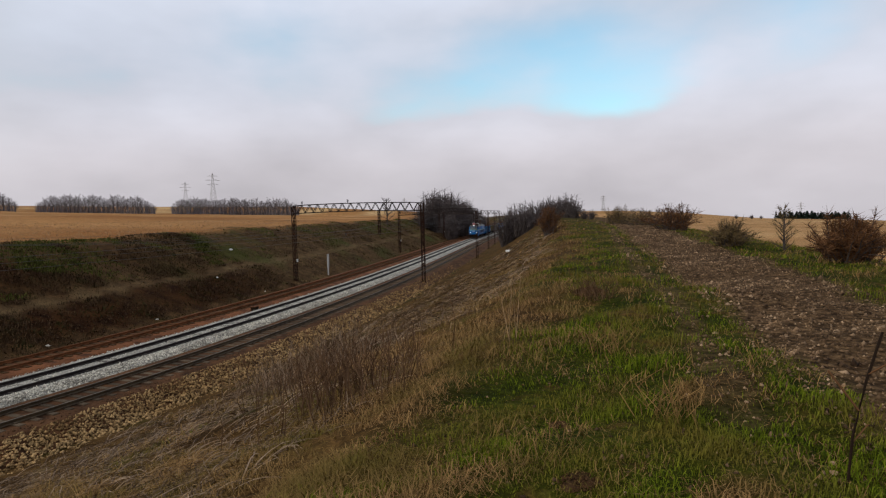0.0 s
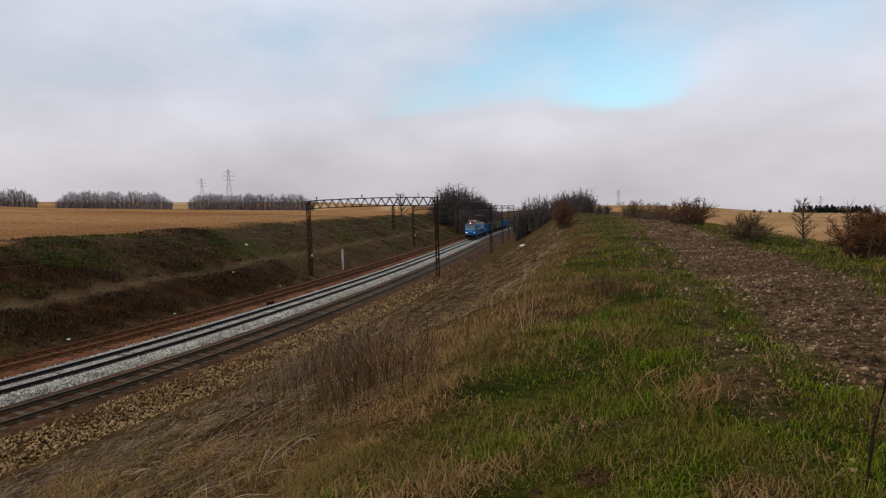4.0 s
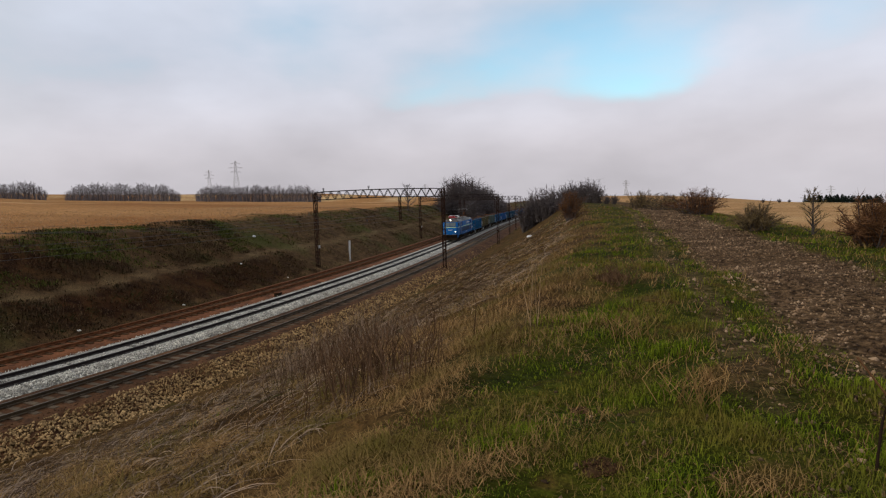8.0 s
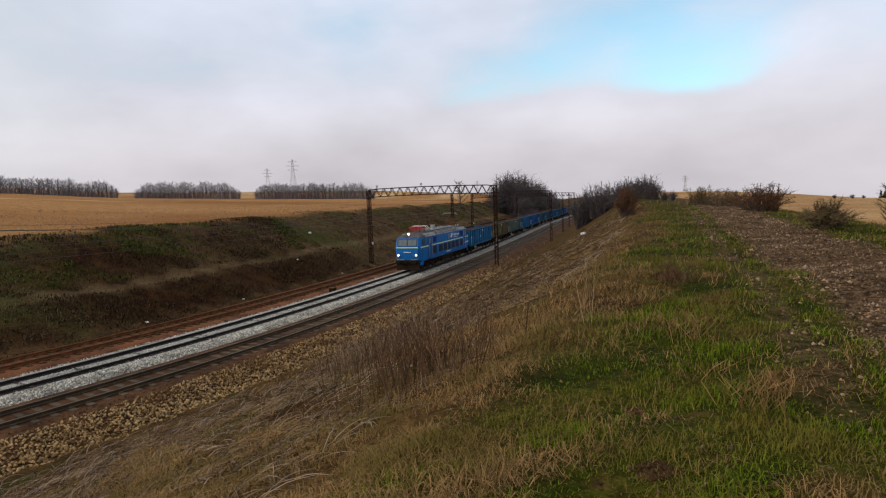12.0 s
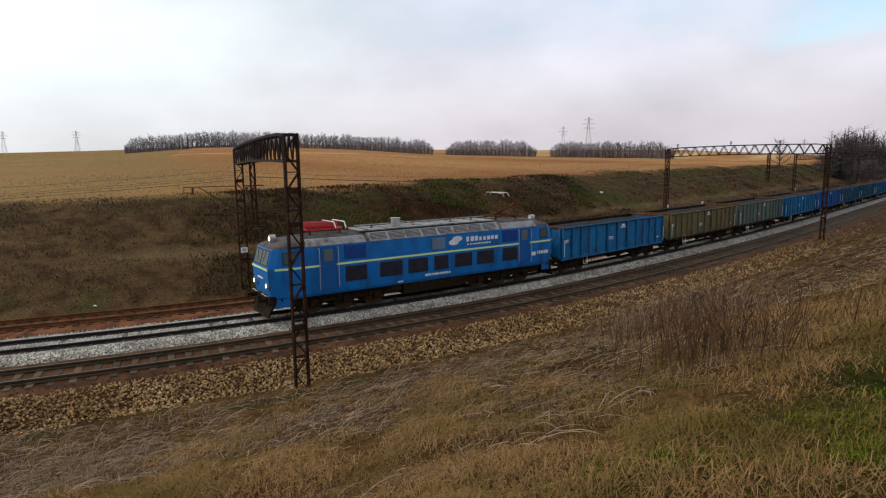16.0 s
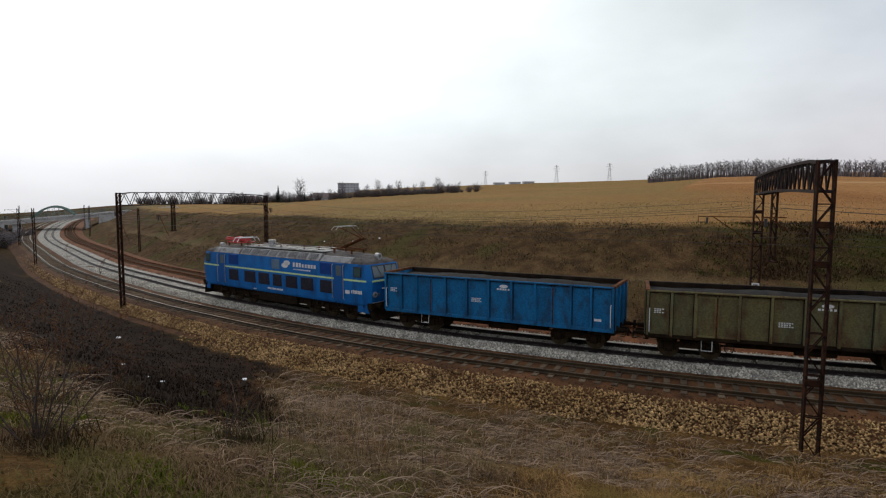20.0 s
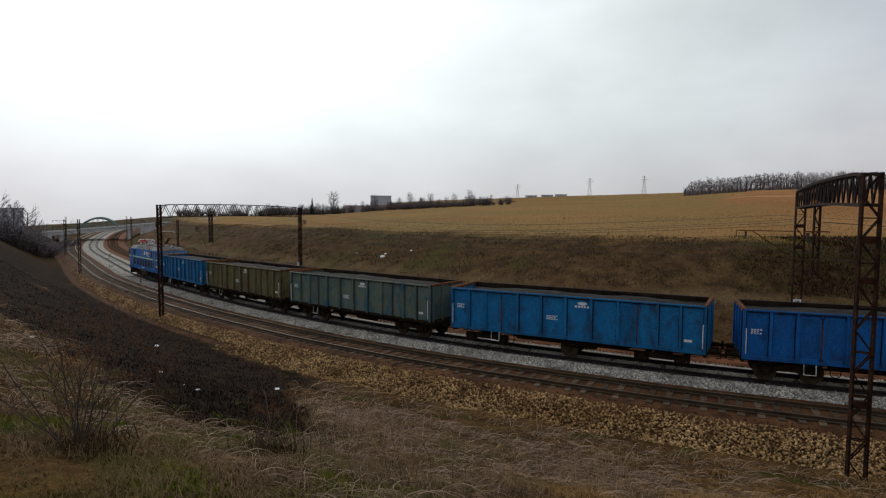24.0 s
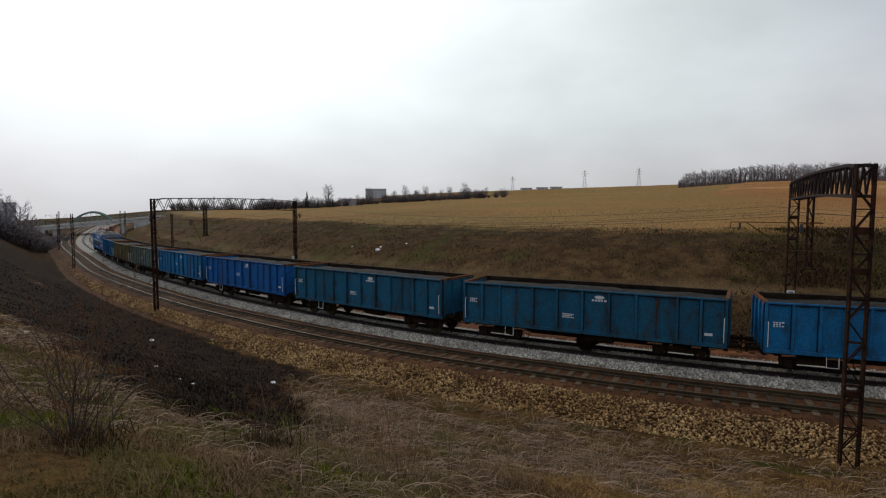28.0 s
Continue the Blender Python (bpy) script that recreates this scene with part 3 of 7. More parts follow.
# the skyline of the land, in degrees over the eye, by the way one looks (degrees to the left of +y)
SKYLINE = ([-60, -30, -26, -20, -13, -8, -2, 5, 12, 23, 35, 45, 52, 60, 67, 73, 82, 94, 100, 106, 113, 120, 126, 132, 140],
           [-1.9, -1.9, -1.5, -1.0, -0.3, 0.0, 0.1, -0.3, 0.4, 1.1, 1.3, 1.5, 2.0, 2.2, 2.0, 1.65, 1.4, 0.95, 0.6, -0.2, -0.75, -0.75, -1.3, -1.6, -1.6])
# the crest of the near bank: along the line from abeam, its distance from the middle track and its height
CREST = ([-300, -110, -60, -36, -18, -6, 12, 30, 50, 80, 140, 300], [-21, -21, -22.5, -23.5, -25.5, -28.0, -26, -21.5, -18, -16, -15, -15],
         [4.6, 6.4, 6.2, 5.9, 5.75, 5.7, 5.3, 4.6, 3.8, 2.6, 0.6, -1.0])


def path_edge(y):
    """The left edge of the stony track along the ridge."""
    return np.interp(y, [-40, 0, 5, 8, 22.6, 45, 90, 160], [0.6, 2.1, 2.4, 2.8, 4.0, 6.0, 7.6, 8.0])


def height(x, y):
    """The ground's height for arrays of places."""
    x, y = np.asarray(x, float), np.asarray(y, float)
    shape = x.shape
    x, y = x.ravel(), y.ravel()
    s, d = across(x, y)
    r = np.hypot(x, y)
    az = np.degrees(np.arctan2(-x, y))
    zr = rail_z(s)
    q = s - S_ABEAM
    rise = 7.4 + np.tan(np.radians(np.interp(az, *SKYLINE))) * 300
    # far side: lower slope, terrace, upper slope, field that rises to the skyline
    top = 5.0 + np.interp(q, [-120, -60, 0, 60, 120], [1.2, 0.9, 0.0, -0.4, -1.4])
    bank = zr + (top - zr) * np.interp(d, [8.0, 12.3, 14.3, 21.5, 23.5], [-0.09, 0.28, 0.32, 0.94, 1.0])
    u = np.clip((d - 23.5) / 260, 0, 1)
    far = np.where(d > 23.5, top + (rise - top) * u ** 0.8, bank)
    far = np.where(d > 283, far - (d - 283) * 0.012, far)
    # near side: bank, crest, ridge, fall to the field behind
    cd, cz = np.interp(q, CREST[0], CREST[1]), np.interp(q, CREST[0], CREST[2])
    n = np.clip((-8.6 - d) / (-8.6 - cd), 0, 1)
    near = zr - 0.75 + (cz - zr + 0.75) * (n - 0.05 * np.sin(np.pi * n) - 0.03 * np.sin(2 * np.pi * n))
    near = near + 0.1 * smooth(0, 2.5, cd - d)
    e = cd - d
    field = cz - 2.4 + (rise - cz + 2.4) * np.clip((e - 22) / 260, 0, 1)
    near = np.where(e > 7, near + (field - near) * smooth(7, 20, e), near)
    z = np.where(d > 0, far, near)
    bed = zr - 0.75
    z = np.where((d > -8.6) & (d < 6.6), bed, z)
    z = np.where((d >= 6.6) & (d <= 8.0), np.minimum(bed + (d - 6.6) * 0.2, bed + 0.35), z)
    edge = np.clip((np.abs(d + 0.3) - 8.4) / 1.5, 0, 1)
    rough = 0.09 * lumps(x, y, 2.1) + 0.05 * lumps(x, y, 0.7, 3)
    rough = rough * np.where((d > 23) | (e > 8), 0.4, 1.0) * edge
    big = 0.3 * lumps(x, y, 7, 5) * np.clip((d - 9) / 4, 0, 1) * np.clip((40 - d) / 15, 0.3, 1)
    big += 0.16 * lumps(x, y, 4.3, 2) * edge * np.where(d < 0, 1, 0) * np.clip(n * (1 - n) * 4, 0, 1)
    brow = 7.4 + r * np.tan(np.radians(np.interp(az, *SKYLINE))) - (r - 300) * 0.004
    z = np.where(r > 300, z + (brow - z) * smooth(300, 345, r), z)
    z = np.where(r < 1.2, np.minimum(z, 5.8), z + rough + big)
    return z.reshape(shape)
# ---- the ground ----
def ground_material():
    m, n, l, p = nodes("ground")
    where = n.new("ShaderNodeNewGeometry").outputs["Position"]

    def zone(name):
        x = n.new("ShaderNodeAttribute")
        x.attribute_name = name
        return x.outputs["Fac"]

    big, mid, fine = noisy(n, l, where, 0.12, 4), noisy(n, l, where, 0.9, 5), noisy(n, l, where, 9, 6)
    # bank of dead scrub and bare earth; under brambles, leaf litter darkened for their shade
    bank = mixed(n, l, ramped(n, l, mid, 0.35, 0.65), (0.043, 0.0245, 0.0115), (0.095, 0.056, 0.0245))
    bank = mixed(n, l, ramped(n, l, big, 0.52, 0.68), bank, (0.050, 0.050, 0.014))
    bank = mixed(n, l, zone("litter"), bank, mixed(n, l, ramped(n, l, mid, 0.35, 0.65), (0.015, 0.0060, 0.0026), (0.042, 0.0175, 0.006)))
    bank = mixed(n, l, zone("terrace"), bank, mixed(n, l, mid, (0.085, 0.055, 0.026), (0.145, 0.097, 0.045)))
    # stubble field, in long drifts
    drift = noisy(n, l, where, 0.035, 5, (0.35, 1.0, 1.0))
    field = mixed(n, l, ramped(n, l, drift, 0.38, 0.62), (0.215, 0.088, 0.027), (0.35, 0.175, 0.064))
    field = mixed(n, l, ramped(n, l, mid, 0.42, 0.72), field, (0.215, 0.105, 0.038))
    field = mixed(n, l, ramped(n, l, noisy(n, l, where, 2.6, 3), 0.56, 0.7), field, (0.105, 0.055, 0.02))
    pale = mixed(n, l, ramped(n, l, noisy(n, l, where, 0.05, 4, (0.5, 1.4, 1)), 0.3, 0.6), (0.28, 0.16, 0.067), (0.46, 0.305, 0.145))
    field = mixed(n, l, zone("pale"), field, pale)
    field = mixed(n, l, zone("fallow"), field, mixed(n, l, ramped(n, l, mid, 0.35, 0.65), (0.13, 0.09, 0.028), (0.225, 0.15, 0.055)))
    # soil of the dry and green grass, painted darker for shade between blades
    dry = mixed(n, l, ramped(n, l, mid, 0.35, 0.65), (0.032, 0.0165, 0.0055), (0.084, 0.045, 0.0145))
    dry = mixed(n, l, ramped(n, l, noisy(n, l, where, 0.5, 3), 0.55, 0.7), dry, (0.034, 0.030, 0.0055))
    green = mixed(n, l, ramped(n, l, mid, 0.35, 0.65), (0.012, 0.0165, 0.0015), (0.036, 0.038, 0.0035))
    green = mixed(n, l, ramped(n, l, noisy(n, l, where, 1.7, 4), 0.56, 0.68), green, (0.058, 0.033, 0.009))
    stony = mixed(n, l, ramped(n, l, fine, 0.35, 0.65), (0.0348, 0.0192, 0.00858), (0.09512, 0.05568, 0.02652))
    char = mixed(n, l, ramped(n, l, mid, 0.3, 0.7), (0.00812, 0.00528, 0.0039), (0.02436, 0.0144, 0.00936))
    col = bank
    for name, c in (("field", field), ("dry", dry), ("green", green), ("stony", stony), ("burnt", char)):
        col = mixed(n, l, zone(name), col, c)
    x = n.new("ShaderNodeMix")
    x.data_type, x.blend_type = "RGBA", "MULTIPLY"
    x.inputs[0].default_value = 1
    g = n.new("ShaderNodeMapRange")
    l.new(fine, g.inputs[0])
    g.inputs[1].default_value, g.inputs[2].default_value, g.inputs[3].default_value, g.inputs[4].default_value = 0.3, 0.7, 0.55, 1.4
    grit = n.new("ShaderNodeMapRange")
    l.new(noisy(n, l, where, 42, 3), grit.inputs[0])
    grit.inputs[1].default_value, grit.inputs[2].default_value, grit.inputs[3].default_value, grit.inputs[4].default_value = 0.32, 0.68, 0.6, 1.45
    both = n.new("ShaderNodeMath")
    both.operation = "MULTIPLY"
    l.new(g.outputs[0], both.inputs[0])
    l.new(grit.outputs[0], both.inputs[1])
    l.new(col, x.inputs[6])
    l.new(both.outputs[0], x.inputs[7])
    l.new(x.outputs[2], p.inputs["Base Color"])
    p.inputs["Roughness"].default_value, p.inputs["Specular IOR Level"].default_value = 0.95, 0.02
    bumped(n, l, p, fine, 0.7, 0.06)
    return m


def zones(x, y):
    """How far each kind of ground holds at the places given, 0 to 1."""
    s, d = across(x, y)
    q = s - S_ABEAM
    e = np.interp(q, CREST[0], CREST[1]) - d
    wob = lumps(x, y, 3.3, 1) * 1.1 + lumps(x, y, 1.1, 4) * 0.5
    field = np.maximum(smooth(22.3, 24.2, d + 0.6 * wob), smooth(11, 13, e + 0.6 * wob))
    dry = smooth(-7.0, -8.3, d) * smooth(12.5, 10, e)
    crest = smooth(-0.4, 1.1, e + 0.9 * wob) * smooth(11.5, 9.5, e) * np.interp(q, [-200, -60, -6, 4, 14, 40], [0.3, 0.8, 1, 0.9, 0.55, 0.35])
    crest = crest * (1 - 0.7 * smooth(0.3, 0.6, lumps(x, y, 0.75, 11)))
    slope = smooth(-6.5, -3.0, e + 0.9 * wob) * smooth(1.5, 0, e) * smooth(-6, -2.5, q) * smooth(60, 25, q) * smooth(-0.1, 0.35, lumps(x, y, 1.15, 3) + 0.4 * lumps(x, y, 0.5, 8))
    crest = np.maximum(crest, 0.85 * slope)
    green = np.maximum(crest, 0.75 * smooth(0.35, 0.8, lumps(x, y, 2.6, 8)) * dry * smooth(-8, -3, e))
    px = path_edge(y)
    stony = smooth(-0.35, 0.15, x - px + 0.25 * wob) * smooth(2.9, 2.3, x - px + 0.25 * wob) * smooth(-3, 2, y)
    rut = smooth(-1.15, -0.95, x - px + 0.15 * wob) * smooth(-0.55, -0.75, x - px + 0.15 * wob) * smooth(3, 6, y) * 0.55
    foot = np.interp(q, [-1.3, 0, 3.3, 7, 12, 17.6, 35, 80], [-23.4, -23, -21.3, -19.6, -18.4, -17.8, -17, -17])
    burnt = smooth(-0.7, 0.7, q - 10.8 - 0.8 * (d + 7) + 1.3 * wob + 0.8 * lumps(x, y, 0.6, 2)) * smooth(-8.3 + 1.3 * smooth(14, 26, q), -8.9 + 1.3 * smooth(14, 26, q), d + 0.2 * wob) * smooth(-1.6, -0.4, d - foot + 1.2 * wob + 0.5 * lumps(x, y, 0.6, 2)) * np.interp(q, [0, 60, 90, 130], [1, 1, 0.8, 0.3])
    burnt = burnt * np.clip(1.15 - 0.75 * smooth(0.3, 0.8, lumps(x, y, 3.1, 6)) * smooth(10, 24, q), 0, 1)
    terrace = smooth(12.5, 13.1, d + 0.3 * wob) * smooth(14.7, 14.0, d + 0.3 * wob) * np.clip(0.5 + 0.6 * lumps(x, y, 5, 7), 0, 1)
    field = np.where((d < 0) & (q > 5), field * smooth(30, 5, q), field)
    pale = np.clip(np.where(d < 0, 0.4 + 0.5 * smooth(0.2, 0.7, lumps(0.3 * x, y, 15, 3)), 0) + smooth(-5, -45, q) * smooth(30, 60, d) * 0.95 * smooth(0.12, 0.6, lumps(0.1 * s, d, 12, 2) + 0.25 * lumps(x, y, 9, 6)), 0, 1)
    # leaf litter below the brambles, with their shade painted into its dark colour
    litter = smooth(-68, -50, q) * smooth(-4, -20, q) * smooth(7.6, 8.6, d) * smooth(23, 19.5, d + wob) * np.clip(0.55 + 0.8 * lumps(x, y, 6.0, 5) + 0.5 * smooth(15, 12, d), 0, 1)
    return {"field": field, "dry": dry, "green": green, "stony": np.maximum(stony, rut), "burnt": burnt, "terrace": terrace, "pale": pale, "litter": litter, "fallow": smooth(-45, 5, q) * np.where(d > 0, 1, 0) * np.clip(0.72 + 0.35 * lumps(0.4 * s, d, 14, 4), 0, 1)}


def ground():
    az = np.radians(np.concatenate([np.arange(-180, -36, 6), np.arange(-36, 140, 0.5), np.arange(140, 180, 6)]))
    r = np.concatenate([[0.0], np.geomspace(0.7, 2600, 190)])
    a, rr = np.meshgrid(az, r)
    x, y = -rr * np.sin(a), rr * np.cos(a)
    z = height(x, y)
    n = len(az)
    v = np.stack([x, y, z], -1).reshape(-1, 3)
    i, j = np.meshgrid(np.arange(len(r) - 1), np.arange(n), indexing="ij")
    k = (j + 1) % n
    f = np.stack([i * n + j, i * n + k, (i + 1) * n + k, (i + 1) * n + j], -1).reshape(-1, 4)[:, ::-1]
    me = bpy.data.meshes.new("ground")
    me.from_pydata(v.tolist(), [], f.tolist())
    me.polygons.foreach_set("use_smooth", [True] * len(f))
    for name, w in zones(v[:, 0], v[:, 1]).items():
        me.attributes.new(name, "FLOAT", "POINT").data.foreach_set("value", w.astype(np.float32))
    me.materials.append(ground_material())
    return tagged(new("ground", me), "rolling farmland with a railway cutting and a grassy ridge", "ground", kind="structure")


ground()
# ---- the railway ----
def ribbon(profile, s0, s1, step=1.0):
    """A strip of the cross-section profile [(d, z)...] along the line."""
    sh = Shape()
    k = len(profile)
    for i, s in enumerate(np.arange(s0, s1, step)):
        for d, z in profile:
            x, y, zz, _ = on_line(s, d)
            sh.v.append((x, y, zz + z))
        if i:
            sh.f += [((i - 1) * k + j, (i - 1) * k + j + 1, i * k + j + 1, i * k + j) for j in range(k - 1)]
    return sh


START, END = S_ABEAM - 390, S_ABEAM + 430


def track(name, centre, label, bed, bed_z, rail_mat, sleeper_mat, left, right):
    """One track: ballast bed, two rails, its sleepers."""
    root = thing(name, label, "railway track", kind="structure")
    part("ballast_bed", ribbon([(centre + a, b) for a, b in bed], START, END, 1.5), bed_z, root)
    for side in (-0.755, 0.755):
        c = centre + side
        part("rail", ribbon([(c - 0.075, -0.17), (c - 0.07, -0.14), (c - 0.018, -0.12), (c - 0.036, -0.04), (c - 0.036, 0.0), (c + 0.036, 0.0), (c + 0.036, -0.04), (c + 0.018, -0.12), (c + 0.07, -0.14), (c + 0.075, -0.17)], START, END, 1.0), rail_mat, root)
    one = Shape().box(-0.13, 0.13, -1.27, 1.27, -0.36, -0.165, 0.02)
    for side in (-0.755, 0.755):
        one.box(-0.08, 0.08, side - 0.17, side - 0.08, -0.17, -0.12).box(-0.08, 0.08, side + 0.08, side + 0.17, -0.17, -0.12)
    me = one.mesh("sleeper", sleeper_mat)
    rng = np.random.default_rng(len(name))
    rest = Shape()
    for i, s in enumerate(np.arange(START + 5, END - 5, 0.62)):
        x, y, z, h = on_line(s, centre)
        m = pose(x, y, z + rng.uniform(-0.012, 0.012), 0, 0, math.degrees(h) + rng.uniform(-0.7, 0.7))
        if left < s - S_ABEAM < right:
            part("sleeper", me, None, root, m=m)
        else:
            rest.add([m @ Vector(p) for p in ((-0.13, -1.27, -0.165), (0.13, -1.27, -0.165), (0.13, 1.27, -0.165), (-0.13, 1.27, -0.165), (-0.13, -1.27, -0.3), (0.13, -1.27, -0.3), (0.13, 1.27, -0.3), (-0.13, 1.27, -0.3))],
                     [(0, 1, 2, 3), (5, 4, 7, 6), (1, 5, 6, 2), (0, 3, 7, 4), (0, 4, 5, 1), (3, 2, 6, 7)])
    tagged(part("sleepers", rest, sleeper_mat, root, "sleepers further along the line"), kind="stuff")
    return root


track("track_1", -4.5, "track with rusty rails and concrete sleepers in brown ballast", [(-3.5, -0.78), (-2.8, -0.62), (-1.85, -0.24), (-1.3, -0.2), (1.3, -0.2), (1.9, -0.22), (2.35, -0.4)], M["bed_brown"], M["rail_head"], M["sleeper"], -70, 70)
track("track_2", 0.0, "main track with dark rails in fresh pale ballast", [(-2.6, -0.42), (-1.95, -0.2), (-1.3, -0.16), (1.3, -0.16), (1.9, -0.2), (2.3, -0.36)], M["bed_grey"], M["rail_dark"], M["sleeper_oily"], -60, 60)
track("track_3", 4.5, "disused rusty track sunk in red-brown ballast", [(-2.3, -0.36), (-1.6, -0.24), (-1.3, -0.21), (1.3, -0.21), (1.9, -0.27), (2.8, -0.46), (3.8, -0.74)], M["stone_rust"], M["rail_rust"], M["sleeper_old"], -55, 55)

# dark bands under the rails: oil and brake dust, with the rails' shadow painted in
for _c in (-0.755, 0.755):
    part("oily_ballast", ribbon([(_c - 0.27, -0.172), (_c - 0.2, -0.15), (_c + 0.2, -0.15), (_c + 0.27, -0.172)], START, END, 1.5), M["stone_oil_shade"], bpy.data.objects["track_2"], "ballast along a rail, darkened for oil, brake dust and the rail's shadow")


def ballast_stones():
    rng = np.random.default_rng(5)

    def spread(n, d0, d1, z0, z1, lo, hi, near, material, name, label):
        q = S_ABEAM + rng.normal(0, 1, n) * near
        d = rng.uniform(d0, d1, n)
        keep = (d > -7.4) | (q - S_ABEAM < rng.uniform(10, 20, n))
        q, d, n = q[keep], d[keep], int(keep.sum())
        p = np.array([on_line(a, b)[:3] for a, b in zip(q, d)])
        t = (d - d0) / (d1 - d0)
        v, f = pebbles(p[:, 0], p[:, 1], p[:, 2] + z0 + (z1 - z0) * t, rng.uniform(lo, hi, n), rng)
        bulk(name, v, f, material, label, category="ballast")

    spread(16000, -8.8, -7.4, -0.80, -0.60, 0.035, 0.085, 30, M["stone_brown"], "ballast_stones", "loose ochre-brown ballast on the shoulder")
    spread(15000, -7.4, -6.35, -0.60, -0.24, 0.035, 0.08, 30, M["stone_brown"], "ballast_stones", "loose ochre-brown ballast below the sleepers")
    spread(9000, -6.3, -2.3, -0.2, -0.3, 0.025, 0.05, 26, M["stone_dark"], "ballast_stones", "small dark brown ballast between the rails")
    spread(14000, -2.75, -1.95, -0.42, -0.18, 0.035, 0.075, 32, M["stone_white"], "ballast_stones", "loose pale grey ballast")
    spread(14000, -1.95, -1.15, -0.18, -0.15, 0.035, 0.07, 32, M["stone_white"], "ballast_stones", "loose pale grey ballast beside the sleepers")
    spread(7000, -0.5, 0.5, -0.16, -0.16, 0.025, 0.05, 30, M["stone_white"], "ballast_stones", "pale grey ballast between the rails")
    spread(4000, 1.2, 2.2, -0.18, -0.22, 0.025, 0.05, 30, M["stone_white"], "ballast_stones", "loose pale grey ballast")
    spread(9000, 2.4, 8.2, -0.28, -0.72, 0.03, 0.075, 36, M["stone_rust"], "ballast_stones", "rust-red ballast round the old track")


ballast_stones()
# ---- the train: x ahead, y to its left, z up from the rail ----
def wheelset(r, name_parent, x, bog):
    """Two wheels on an axle."""
    sh = Shape()
    sh.tube((0, -0.95, 0), (0, 0.95, 0), 0.08, 0.08, 8)
    for s in (-1, 1):
        sh.tube((0, s * 0.69, 0), (0, s * 0.72, 0), r + 0.03, r + 0.03, 20)
        sh.tube((0, s * 0.72, 0), (0, s * 0.83, 0), r, r - 0.01, 20)
        sh.tube((0, s * 0.83, 0), (0, s * 0.86, 0), r * 0.45, r * 0.35, 12)
        for k in range(4):
            a = k * math.pi / 2
            sh.bar((0.2 * r * math.cos(a), s * 0.845, 0.2 * r * math.sin(a)), (0.85 * r * math.cos(a), s * 0.845, 0.85 * r * math.sin(a)), 0.05)
    return part("wheelset", sh, M["wheel"], bog, m=pose(x, 0, r))


def buffers(root, x, z=1.06):
    for s in (-1, 1):
        e = math.copysign(1, x)
        sh = Shape().tube((x - e * 0.62, s * 0.875, z), (x - e * 0.2, s * 0.875, z), 0.13, 0.11, 10)
        sh.tube((x - e * 0.2, s * 0.875, z), (x - e * 0.05, s * 0.875, z), 0.075, 0.075, 8).tube((x - e * 0.05, s * 0.875, z), (x, s * 0.875, z), 0.23, 0.22, 14)
        part("buffer", sh, M["bogie"], root)


def bars(root, name, x0, x1, z0, rows, high, y, material, label, cuts):
    """Lettering as plain bars on the side at y: rows of blocks from x0 to x1."""
    sh = Shape()
    rng = random.Random(name + str(x0))
    for k in range(rows):
        x = x0
        z = z0 - k * high * 1.6
        step = (x1 - x0) / cuts
        for i in range(cuts - (k % 2)):
            w = step * rng.uniform(0.55, 0.85)
            sh.box(min(x, x + w), max(x, x + w), min(y, y * 1.004), max(y, y * 1.004), z, z + high)
            x += step
    return tagged(part(name, sh, material, root, label), kind="stuff")


